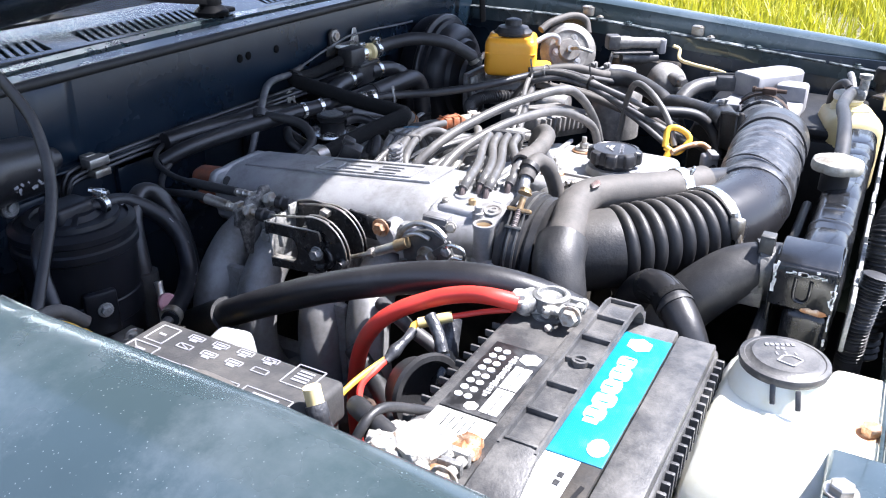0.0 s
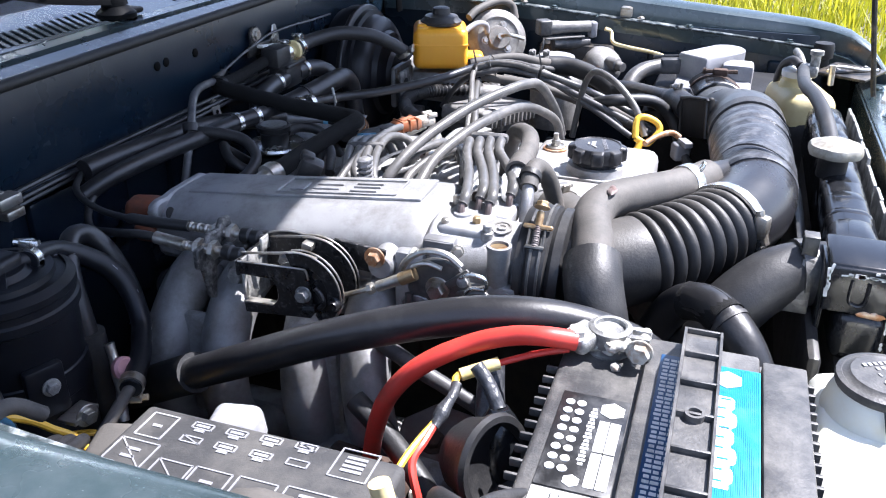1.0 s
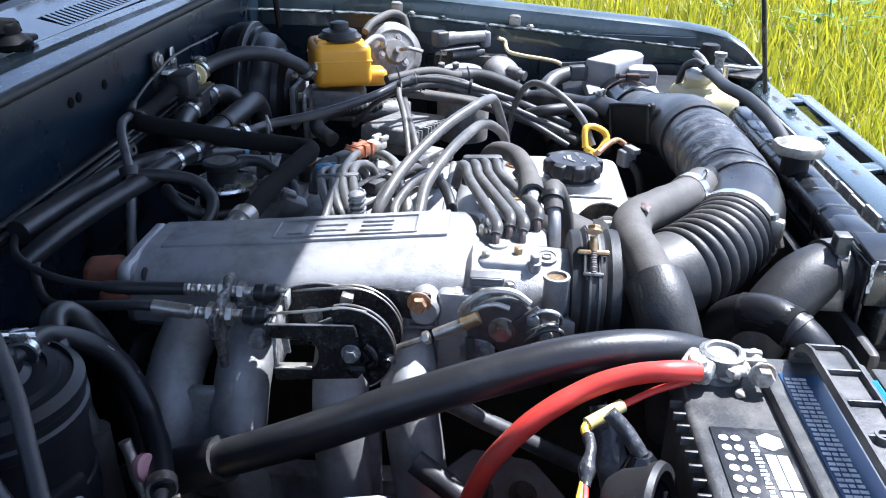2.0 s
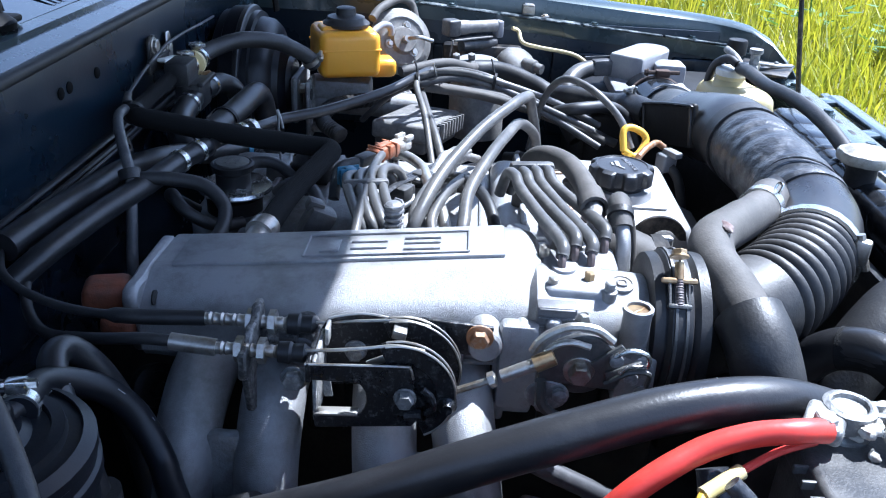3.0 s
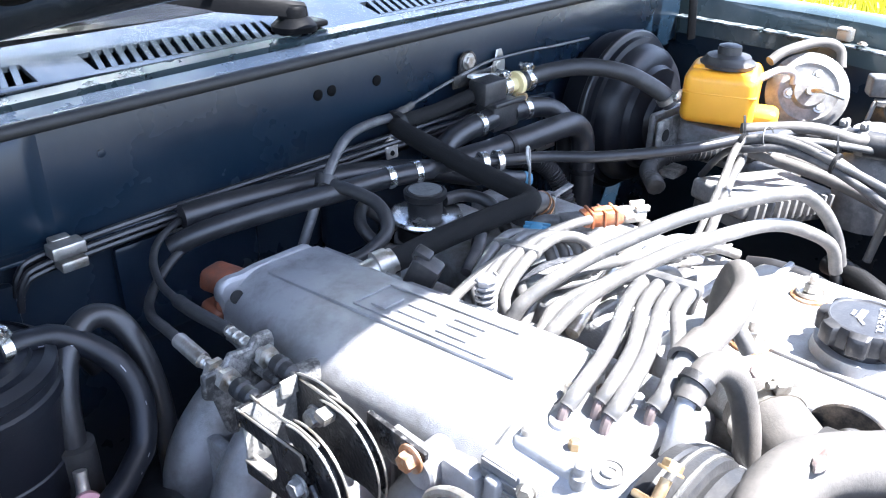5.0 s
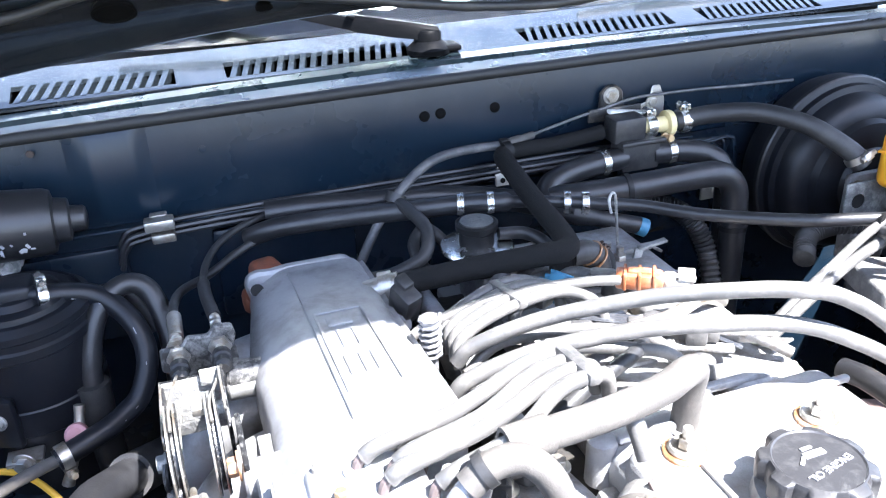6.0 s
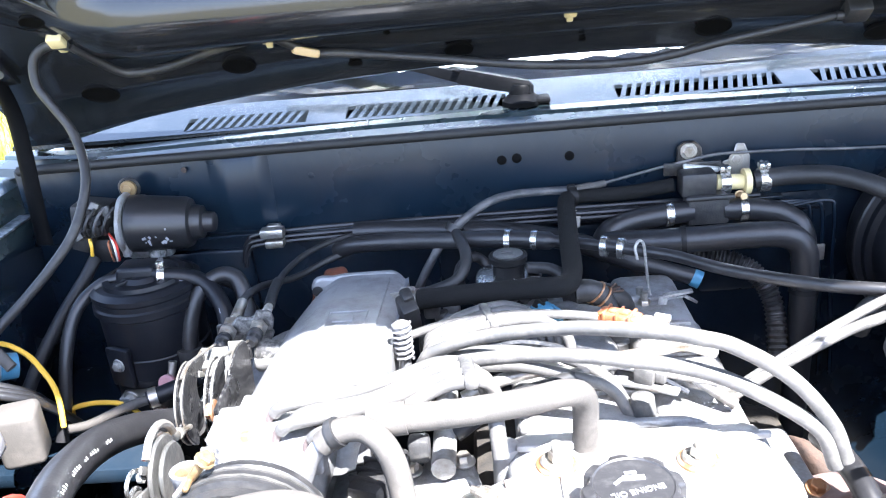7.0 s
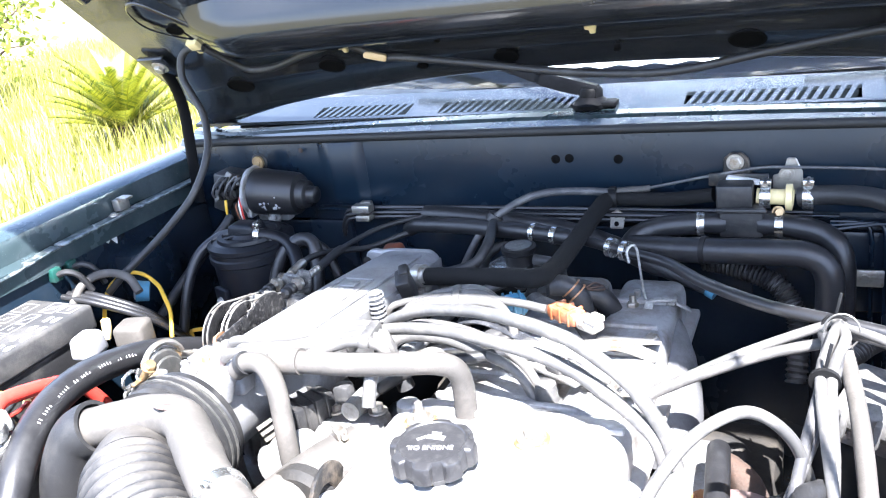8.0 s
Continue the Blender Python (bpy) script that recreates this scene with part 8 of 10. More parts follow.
solo("pipe_clip", g, M_LEAD, "grey spring clip on the resonator pipe", "hose clip")

# ---- radiator ----
ra = thing("radiator", (0.08, -0.835, 0.5), "black radiator with a ribbed plastic top tank", "radiator")
g = Geo()
box(g, (0.08, -0.838, 0.965), (0.58, 0.044, 0.050), 0.012, seg=3)
box(g, (0.08, -0.838, 0.990), (0.56, 0.046, 0.048), 0.015, seg=4)
part("top_tank", g, M_GLOSSBLACK, ra, "glossy black top tank in taped wrap")
rw = random.Random(21)
x = -0.165
while x < 0.34:
    wd = rw.uniform(0.035, 0.090)
    g = Geo()
    box(g, (x + wd / 2, -0.838, 0.990 + rw.uniform(0, 0.0008)), (wd, 0.0470 + rw.uniform(0, 0.0015), 0.0492), 0.017, Matrix.Rotation(rw.uniform(-0.05, 0.05), 3, 'Z'), 4)
    part("wrap_turn", g, M_GLOSSBLACK, ra)
    x += wd * rw.uniform(0.85, 1.15)
g = Geo()
for k in range(15):
    box(g, (-0.20 + 0.040 * k, -0.872, 0.985 + rw.uniform(-0.004, 0.004)), (0.037, 0.004, 0.050), 0.001, Matrix.Rotation(rw.uniform(-0.04, 0.04), 3, 'X'))
pieces("side_rail", g, M_LEAD, ra, "chipped pale side rail", "side_rail")
g = Geo()
box(g, (0.08, -0.84, 0.72), (0.60, 0.035, 0.44), 0.004)
part("core", g, M_ENGINE, ra)
g = Geo()
box(g, (-0.178, -0.830, 1.0305), (0.055, 0.054, 0.007), 0.003, Matrix.Rotation(-0.08, 3, 'Y'), 3)
box(g, (-0.2055, -0.830, 1.009), (0.005, 0.054, 0.042), 0.0025)
box(g, (-0.180, -0.8035, 0.990), (0.050, 0.005, 0.075), 0.0025)
box(g, (-0.180, -0.8565, 0.985), (0.055, 0.004, 0.090), 0.0015)
tube(g, [(-0.2085, -0.823, 1.020), (-0.2085, -0.823, 1.002), (-0.2085, -0.827, 0.997), (-0.2085, -0.833, 0.997), (-0.2085, -0.836, 1.003), (-0.2085, -0.836, 1.019)], 0.0017, 8, 4)
pieces("mount_bracket", g, M_GLOSSBLACK, ra, "chipped painted mount with a slotted hole", "bracket_wall")
g = Geo()
lathe(g, Matrix.Translation((0.080, -0.826, 1.008)), [(0.016, 0), (0.016, 0.020), (0.019, 0.024)], 24)
part("filler_neck", g, M_PLASTIC, ra)
rs = random.Random(8)
for k in range(22):
    g = Geo()
    e = rs.choice((0, 1, 2, 3))
    if e < 2:
        y, z = (-0.8045, -0.8555)[e], rs.uniform(0.990, 1.024)
        bar(g, (-0.2084, y, z), (-0.2084, y + rs.uniform(-0.002, 0.002), z + rs.uniform(0.004, 0.012)), rs.uniform(0.0012, 0.004), 0.0006, 0, up=(1, 0, 0))
    else:
        y, z = rs.uniform(-0.852, -0.810), (1.0285, 1.024)[e - 2]
        bar(g, (-0.2084, y, z), (-0.2084, y + rs.uniform(0.003, 0.009), z + rs.uniform(-0.001, 0.001)), rs.uniform(0.0012, 0.0045), 0.0006, 0, up=(1, 0, 0))
    part("paint_chip", g, M_PRINT, ra)
for z, ln, w in ((1.021, 0.013, 0.0022), (1.001, 0.006, 0.0034), (0.990, 0.017, 0.0016), (0.965, 0.008, 0.0028), (0.950, 0.005, 0.0018)):
    g = Geo()
    tube(g, [(-0.2076, -0.8566, z), (-0.2076, -0.8562, z - ln * 0.4), (-0.2076, -0.8568, z - ln)], lambda q, w=w: w * (0.35 + 0.65 * abs(math.sin(q * 7 + w * 900))) * 0.5, 6, 5, flat=0.5)
    part("paint_chip", g, M_PRINT, ra)
g = Geo()
lump(g, (-0.2082, -0.842, 0.9895), (0.0008, 0.010, 0.0035), 0.5, 220)
part("rust_patch", g, M_COPPER, ra, "brown rust on the mount's lower edge")
g = Geo()
lathe(g, Matrix.Translation((0.080, -0.826, 1.033)), [(0.022, 0), (0.0270, 0.001), (0.0285, 0.004), (0.0285, 0.009), (0.0268, 0.012), (0.0205, 0.0135), (0.0180, 0.0155), (0.0100, 0.0165), (0.001, 0.0166)], 48, 0.09, 6)
part("radiator_cap", g, M_CAPMETAL, ra, "worn pale metal radiator cap with two lugs")
hose("overflow_hose", [(0.098, -0.826, 1.022), (0.14, -0.826, 1.032), (0.20, -0.822, 1.042), (0.277, -0.815, 1.045), (0.36, -0.806, 1.040), (0.45, -0.808, 1.036), (0.503, -0.812, 1.028)], 0.0090, M_RUBBER, "black overflow hose to the coolant bottle", "coolant hoses", sides=14)
cbt = thing("coolant_bottle", (0.515, -0.815, 0.87), "yellowed white coolant bottle beside the radiator", "coolant bottle")
g = Geo()
box(g, (0.515, -0.815, 0.935), (0.125, 0.085, 0.13), 0.024, Matrix.Rotation(0.25, 3, 'Z'), 4)
part("tank", g, M_CREAMTANK, cbt)
g = Geo()
lathe(g, Matrix.Translation((0.522, -0.806, 0.995)), [(0.026, 0), (0.024, 0.010), (0.022, 0.012), (0.022, 0.020)], 28)
part("neck", g, M_CREAMTANK, cbt)
g = Geo()
lathe(g, Matrix.Translation((0.522, -0.806, 1.013)), [(0.0235, 0), (0.0240, 0.003), (0.0240, 0.009), (0.0215, 0.011), (0.012, 0.0115)], 28)
part("lid", g, M_WHITE, cbt, "white snap lid")
hose("bottle_hose", [(0.545, -0.792, 0.93), (0.548, -0.780, 0.98), (0.540, -0.782, 1.020), (0.520, -0.795, 1.038), (0.500, -0.806, 1.034)], 0.0065, M_RUBBER, "black hose arching over the coolant bottle", "coolant hoses")
vv = thing("vent_valve", (0.495, -0.815, 1.02), "pale metal valve with a short bent pipe", "valve")
g = Geo()
box(g, (0.490, -0.818, 1.030), (0.026, 0.026, 0.018), 0.004, seg=3)
lathe(g, Matrix.Translation((0.486, -0.825, 1.030)), [(0.007, 0), (0.007, 0.024), (0.010, 0.026), (0.010, 0.032)], 14)
part("body", g, M_LEAD, vv)
g = Geo()
tube(g, [(0.495, -0.812, 1.030), (0.520, -0.806, 1.042), (0.550, -0.800, 1.046)], 0.0055, 10)
part("pipe", g, M_LEAD, vv)
# hood latch
la = thing("hood_latch", (0.63, -0.89, 0.98), "hood latch plate and pins on the crossmember", "latch")
g = Geo()
box(g, (0.635, -0.895, 1.000), (0.095, 0.085, 0.005), 0.002, Matrix.Rotation(-0.45, 3, 'Z'))
bar(g, (0.60, -0.862, 1.004), (0.648, -0.940, 1.004), 0.010, 0.006, 0.002)
part("plate", g, M_BLACKSTEEL, la)
for k in range(4):
    g = Geo()
    bolt(g, (0.618 + 0.012 * k, -0.875 - 0.015 * k, 1.0025), (0, 0, 1), 0.004, 0.005, 1.6)
    part("bolt", g, M_LEAD, la)
g = Geo()
tube(g, [(0.575, -0.862, 0.99), (0.575, -0.860, 1.022)], 0.005, 10, 2)
tube(g, [(0.585, -0.855, 1.010), (0.605, -0.872, 1.014), (0.612, -0.905, 1.010), (0.625, -0.935, 1.008)], 0.0028, 8, 5)
part("pin", g, M_STEEL, la)
g = Geo()
lathe(g, Matrix.Translation((0.660, -0.850, 1.000)), [(0.012, 0), (0.012, 0.014), (0.017, 0.016), (0.017, 0.036), (0.015, 0.040)], 18)
part("stop", g, M_DEEPBLACK, la, "black rubber stop")
g = Geo()
box(g, (0.61, -0.80, 0.885), (0.13, 0.10, 0.10), 0.014, Matrix.Rotation(-0.2, 3, 'Z'))
solo("headlight_cover", g, M_PLASTIC, "black plastic cover behind the headlight", "headlight cover")
g = Geo()
box(g, (-0.470, -0.935, 0.9815), (0.140, 0.115, 0.010), 0.004)
box(g, (-0.403, -0.935, 0.960), (0.006, 0.115, 0.05), 0.0025)
solo("support_bracket", g, M_PAINT, "dark green bracket bolted beside the washer bottle", "bracket")
g = Geo()
bolt(g, (-0.449, -0.889, 0.9862), (0, 0, 1), 0.0085, 0.007, 1.35)
solo("bracket_bolt", g, M_STEEL, "tarnished hexagon bolt on a bracket", "bolt")

# radiator hoses
rh = thing("radiator_hose", (-0.15, -0.76, 0.93), "thick black upper radiator hose, dull and dusty", "hose")
g = Geo()
tube(g, [(-0.150, -0.815, 0.995), (-0.157, -0.790, 0.997), (-0.172, -0.762, 0.990), (-0.192, -0.735, 0.968), (-0.208, -0.708, 0.930), (-0.21, -0.68, 0.87)], lambda s: 0.0280 + 0.0012 * max(0.0, 0.16 - s) / 0.16, 28, 14, wobble=0.02)
part("tube", g, M_RUBBER, rh)
g = Geo()
ring_clamp(g, (-0.158, -0.789, 0.997), (0.3, -1, 0.05), 0.0292, 0.014, False)
for e in (-0.006, 0.006):
    box(g, (-0.168 + e, -0.790, 1.030), (0.003, 0.013, 0.018), 0.001)
box(g, (-0.168, -0.790, 1.038), (0.015, 0.013, 0.003), 0.001)
bar(g, (-0.178, -0.79, 1.020), (-0.189, -0.79, 0.985), 0.010, 0.003)
bar(g, (-0.186, -0.785, 0.992), (-0.190, -0.785, 0.972), 0.022, 0.003)
part("clamp", g, M_SERVO, rh, "flat steel hose clamp")
lh = thing("chafed_hose", (-0.24, -0.72, 0.9), "black coolant hose with a chafed patch", "hose")
g = Geo()
tube(g, [(-0.205, -0.665, 0.925), (-0.216, -0.683, 0.970), (-0.232, -0.703, 0.990), (-0.254, -0.725, 0.992), (-0.278, -0.750, 0.970), (-0.300, -0.775, 0.91)], 0.0165, 18, 8)
part("tube", g, M_HOSE, lh)
g = Geo()
tube(g, [(-0.226, -0.696, 0.986), (-0.242, -0.714, 0.993), (-0.258, -0.729, 0.990)], 0.0172, 18, 14, wobble=0.16)
part("chafed_patch", g, M_FOAM, lh, "rough chafed rubber")
g = Geo()
ring_clamp(g, (-0.260, -0.731, 0.9885), (-0.7, -0.7, -0.4), 0.0166, 0.004, False)
part("edge_band", g, M_RUBBER, lh)
g = Geo()
box(g, (-0.06, -0.80, 0.90), (0.40, 0.012, 0.14), 0.006)
box(g, (-0.20, -0.77, 0.86), (0.14, 0.07, 0.02), 0.006)
solo("fan_shroud", g, M_PLASTIC, "black plastic fan shroud behind the radiator", "fan shroud")

# ---- washer bottle ----
wb = thing("washer_bottle", (-0.36, -0.86, 0.6), "milky white washer bottle with a black cap", "washer bottle")
g = Geo()
loft(g, [[Vector((-0.350 + dx + a * w, -0.838 + dy + b * d, z)) for a, b in ((-1, -0.72), (-0.92, -0.92), (-0.72, -1), (0.72, -1), (0.92, -0.92), (1, -0.72), (1, 0.72), (0.92, 0.92), (0.72, 1), (-0.72, 1), (-0.92, 0.92), (-1, 0.72))]
         for z, w, d, dx, dy in ((0.62, 0.090, 0.066, -0.03, -0.005), (0.80, 0.092, 0.068, -0.03, -0.006), (0.90, 0.086, 0.064, -0.026, -0.005), (0.945, 0.076, 0.058, -0.018, -0.004), (0.970, 0.064, 0.052, -0.008, -0.002), (0.983, 0.052, 0.045, -0.002, 0.0), (0.989, 0.040, 0.038, 0.002, 0.003))])
box(g, (-0.325, -0.905, 0.958), (0.130, 0.075, 0.028), 0.010, seg=4)
box(g, (-0.315, -0.885, 0.90), (0.11, 0.05, 0.13), 0.014, seg=4)
lathe(g, Matrix.Translation((-0.347, -0.834, 0.982)), [(0.040, 0), (0.036, 0.016), (0.031, 0.028)], 32)
part("bottle", g, M_WHITETANK, wb)
g = Geo()
m4 = Matrix.Translation((-0.347, -0.834, 1.008))
lathe(g, m4, [(0.031, 0), (0.0330, 0.001), (0.0340, 0.005), (0.0333, 0.0075), (0.0300, 0.0085), (0.0292, 0.0078), (0.0262, 0.0090), (0.0245, 0.0108), (0.0, 0.0118)], 44)
wcap = part("cap", g, M_DUSTPLASTIC, wb, "flat black washer cap with worn moulded print")
g = Geo()
m5 = m4 @ Matrix.Rotation(-1.1, 4, 'Z') @ Matrix.Translation((0, 0, 0.0117)) @ Matrix.Scale(0.8, 4)
for y, w in ((0.016, 0.030), (0.009, 0.014)):
    for k in range(int(w / 0.005)):
        box(g, m5 @ Vector((-w / 2 + 0.005 * k + 0.002, y, 0)), (0.0034, 0.0046, 0.0012), 0.0003, m5.to_3x3())
for x0, y0, x1, y1 in ((-0.012, -0.012, 0.0, -0.022), (0.0, -0.022, 0.012, -0.012), (-0.012, -0.012, -0.004, -0.004), (0.012, -0.012, 0.004, -0.004), (-0.004, -0.004, 0.004, -0.004), (-0.009, 0.002, -0.009, -0.003), (0.0, 0.003, 0.0, -0.003), (0.009, 0.002, 0.009, -0.003)):
    bar(g, m5 @ Vector((x0, y0, 0)), m5 @ Vector((x1, y1, 0)), 0.0014, 0.0012, 0.0003)
part("cap_emblem", g, M_GREYLID, wcap, "worn moulded wiper emblem and bars")
g = Geo()
for dx in (-0.009, 0.009):
    bar(g, (-0.379, -0.840 + dx, 1.010), (-0.386, -0.843 + dx, 0.997), 0.004, 0.003, up=(1, 0, 0))
part("cap_strap", g, M_DUSTPLASTIC, wb)
g = Geo()
bolt(g, (-0.350, -0.903, 0.9715), (-0.1, 0, 1), 0.0075, 0.009, 1.4)
part("bottle_bolt", g, M_COPPER, wb)
g = Geo()
tube(g, [(-0.165, -0.887, 1.02), (-0.168, -0.884, 0.995), (-0.17, -0.881, 0.965), (-0.17, -0.881, 0.935), (-0.17, -0.882, 0.905), (-0.17, -0.883, 0.85)], lambda s: 0.0112 + 0.0015 * math.sin(s * 260), 14, 40)
solo("corrugated_loom", g, M_PLASTIC, "black corrugated conduit beside the washer bottle", "conduit", "corrugated conduits")
g = Geo()
tube(g, [(-0.06, -0.893, 1.050), (-0.09, -0.888, 1.035), (-0.10, -0.889, 1.005), (-0.10, -0.892, 0.97), (-0.10, -0.894, 0.90)], lambda s: 0.0135 + 0.0016 * math.sin(s * 230), 14, 40)
solo("corrugated_loom", g, M_PLASTIC, "thicker black corrugated conduit at the radiator's end", "conduit", "corrugated conduits")

# ---- battery ----
BX0, BX1, BY0, BY1, BT = -0.630, -0.335, -0.785, -0.612, 1.002
bat = thing("battery", ((BX0 + BX1) / 2, (BY0 + BY1) / 2, 0.80), "black car battery with a teal label and corroded terminals", "battery")
cxb, cyb = (BX0 + BX1) / 2, (BY0 + BY1) / 2
g = Geo()
box(g, (cxb, cyb, 0.895), (BX1 - BX0 - 0.006, BY1 - BY0 - 0.006, 0.19), 0.006)
part("case", g, M_DUSTPLASTIC, bat)
g = Geo()
box(g, (cxb, cyb, BT - 0.012), (BX1 - BX0, BY1 - BY0, 0.024), 0.005, seg=3)
lid = part("lid", g, M_DUSTPLASTIC, bat, "dusty black moulded lid")
g = Geo()
box(g, (cxb, -0.7120, BT), (BX1 - BX0 - 0.004, 0.079, 0.016), 0.003)
part("raised_centre", g, M_DUSTPLASTIC, lid)
g = Geo()
box(g, (cxb - 0.004, -0.768, BT + 0.003), (BX1 - BX0 - 0.012, 0.030, 0.012), 0.002)
part("front_panel", g, M_DUSTPLASTIC, lid)
g = Geo()
for k in range(26):
    x = BX0 + 0.012 + k * (BX1 - BX0 - 0.02) / 25
    box(g, (x, BY0 - 0.002, BT - 0.016), (0.0035, 0.008, 0.020), 0.001)
part("front_ribs", g, M_DUSTPLASTIC, lid)
g = Geo()
for k in range(17):
    x = -0.60 + k * 0.0135
    box(g, (x, BY1 + 0.003, BT - 0.006), (0.0025, 0.010, 0.006), 0.0008)
part("rear_ribs", g, M_DUSTPLASTIC, lid)
# labels
CT = BT + 0.0083
g = Geo()
box(g, (-0.447, -0.7325, CT), (0.172, 0.0385, 0.001), 0.0003)
lab = part("teal_label", g, M_TEAL, lid, "bright teal label with fine ribs and white shapes")
g = Geo()
for k in range(30):
    box(g, (-0.447, -0.7505 + 0.00125 * k, CT + 0.0006), (0.170, 0.0006, 0.0005), 0)
part("label_ribs", g, M_TEAL, lab)
g = Geo()
prism(g, Matrix.Translation((-0.378, -0.730, CT + 0.0006)), [(0.0105 * math.cos(a), 0.0105 * math.sin(a)) for a in [k * math.pi / 3 for k in range(6)]], 0.0006, 0)
part("label_shape", g, M_PRINT, lab, "blank white label shape")
g = Geo()
box(g, (-0.4475, -0.7285, CT + 0.0006), (0.090, 0.0105, 0.0006), 0)
for k, (w, h) in enumerate(((0.0125, 0.014), (0.0135, 0.0155), (0.0130, 0.0145), (0.0140, 0.0165), (0.0125, 0.0150))):
    prism(g, Matrix.Translation((-0.4065 - 0.0185 * k, -0.7285 - 0.0008 * (k % 2), CT + 0.0004)), [(w * 0.62 * math.copysign(abs(math.cos(a)) ** 0.55, math.cos(a)), h * 0.5 * math.copysign(abs(math.sin(a)) ** 0.55, math.sin(a))) for a in [q * math.pi / 10 for q in range(20)]], 0.0007, 0)
part("label_shape", g, M_PRINT, lab, "run of joined blank white shapes")
for k in range(9):
    g = Geo()
    box(g, (-0.402 - 0.0105 * k, -0.7285 + (0.002 if k % 3 else -0.001), CT + 0.0013), (0.0013, 0.0065, 0.0004), 0)
    part("label_notch", g, M_TEAL, lab)
g = Geo()
prism(g, Matrix.Translation((-0.516, -0.743, CT + 0.0006)), [(0.010 * math.cos(a), 0.007 * math.sin(a)) for a in [k * math.pi / 6 for k in range(12)]], 0.0006, 0)
part("label_shape", g, M_PRINT, lab, "blank white label shape")
# darker than the teal; the strap's shadow is partly in this blue
g = Geo()
box(g, (-0.447, -0.6975, CT), (0.176, 0.0285, 0.001), 0.0003)
part("navy_label", g, M_NAVY, lid, "darker blue edge of the label, partly the strap's painted shadow")
g = Geo()
for i in range(3):
    for k in range(34):
        box(g, (-0.366 - 0.0048 * k, -0.6875 - 0.0052 * i, CT + 0.0006), (0.0028, 0.0034 + 0.0008 * ((k * 7 + i) % 3), 0.0003), 0)
part("fine_print", g, M_PRINT, lid, "rows of fine unreadable print")
g = Geo()
box(g, (-0.578, -0.7255, CT), (0.088, 0.0245, 0.001), 0.0003)
part("white_label", g, M_PRINT, lid, "dirty white label strip")
g = Geo()
box(g, (-0.578, -0.745, CT), (0.088, 0.0135, 0.001), 0.0003)
part("brown_label", g, M_ENGINE, lid, "dark brown label strip")
g = Geo()
for x in (-0.552, -0.56):
    box(g, (x, -0.731, CT + 0.0008), (0.005, 0.004, 0.0005), 0)
bar(g, (-0.556, -0.747, CT + 0.0008), (-0.60, -0.740, CT + 0.0008), 0.003, 0.0005, 0)
part("label_bars", g, M_INK, lid)
LX = -0.020
g = Geo()
box(g, (-0.445 + LX, -0.6465, BT + 0.0006), (0.098, 0.046, 0.0012), 0.0004)
blab = part("black_label", g, M_INK, lid, "black warning label with worn white dots and bars")
g = Geo()
for i in range(2):
    for k in range(8):
        lathe(g, Matrix.Translation((-0.408 + LX - 0.0098 * k, -0.630 - 0.0078 * i, BT + 0.0012)), [(0.0031, 0), (0.0031, 0.0006)], 12)
lathe(g, Matrix.Translation((-0.410 + LX, -0.659, BT + 0.0012)), [(0.0088, 0), (0.0088, 0.0006)], 6)
box(g, (-0.456 + LX, -0.6595, BT + 0.0014), (0.066, 0.0140, 0.0006), 0)
for k in range(16):
    box(g, (-0.412 + LX - 0.0038 * k, -0.6475, BT + 0.0014), (0.0024, 0.0032 + 0.001 * (k % 3), 0.0005), 0)
lathe(g, Matrix.Translation((-0.486 + LX, -0.645, BT + 0.0012)), [(0.0055, 0), (0.0055, 0.0006)], 6)
part("label_print", g, M_PRINT, blab)
g = Geo()
bar(g, (-0.456 + LX, -0.6525, BT + 0.0019), (-0.456 + LX, -0.6665, BT + 0.0019), 0.0012, 0.0004, 0)
bar(g, (-0.423 + LX, -0.6595, BT + 0.0019), (-0.489 + LX, -0.6595, BT + 0.0019), 0.0006, 0.0004, 0)
part("print_rules", g, M_INK, blab)
g = Geo()
box(g, (-0.511 + LX, -0.6465, BT + 0.0006), (0.030, 0.046, 0.0012), 0.0004)
wl = part("date_label", g, M_PRINT, lid, "white date sticker with faint rules")
g = Geo()
for k in range(5):
    bar(g, (-0.500 + LX, -0.636 - 0.005 * k, BT + 0.0014), (-0.518 + LX, -0.636 - 0.005 * k, BT + 0.0014), 0.0007, 0.0005, 0)
part("rules", g, M_INK, wl)
# hold-down strap
st = thing("battery_strap", (cxb, -0.709, BT), "black plastic battery hold-down strap with square pockets", "strap")
SY = -0.7095


def strap_z(x):
    """Height of the strap's upper edge: level over the battery, bending down at both ends."""
    return BT + 0.0385 - 22.0 * max(0.0, x + 0.372) ** 2 - 4.0 * max(0.0, -0.565 - x) ** 2


trough = ((-0.0130, 0.0), (-0.0132, -0.0065), (0.0132, -0.0065), (0.0130, 0.0), (0.0112, 0.0), (0.0106, -0.0042), (-0.0106, -0.0042), (-0.0112, 0.0))
g = Geo()
loft(g, [[Vector((x, SY + a, strap_z(x) + b)) for a, b in trough] for x in (-0.575, -0.53, -0.48, -0.43, -0.39, -0.372, -0.36, -0.35, -0.342)])
part("bar", g, M_DUSTPLASTIC, st)
g = Geo()
loft(g, [[Vector((x, SY + a * w, strap_z(x) + b)) for a, b in ((-1, -0.001), (-1, -0.006), (1, -0.006), (1, -0.001), (0.6, 0.0005), (-0.6, 0.0005))] for x, w in ((-0.572, 0.0132), (-0.60, 0.0150), (-0.63, 0.0185), (-0.655, 0.0200))])
part("tail", g, M_DUSTPLASTIC, st, "smooth flat end of the strap")
g = Geo()
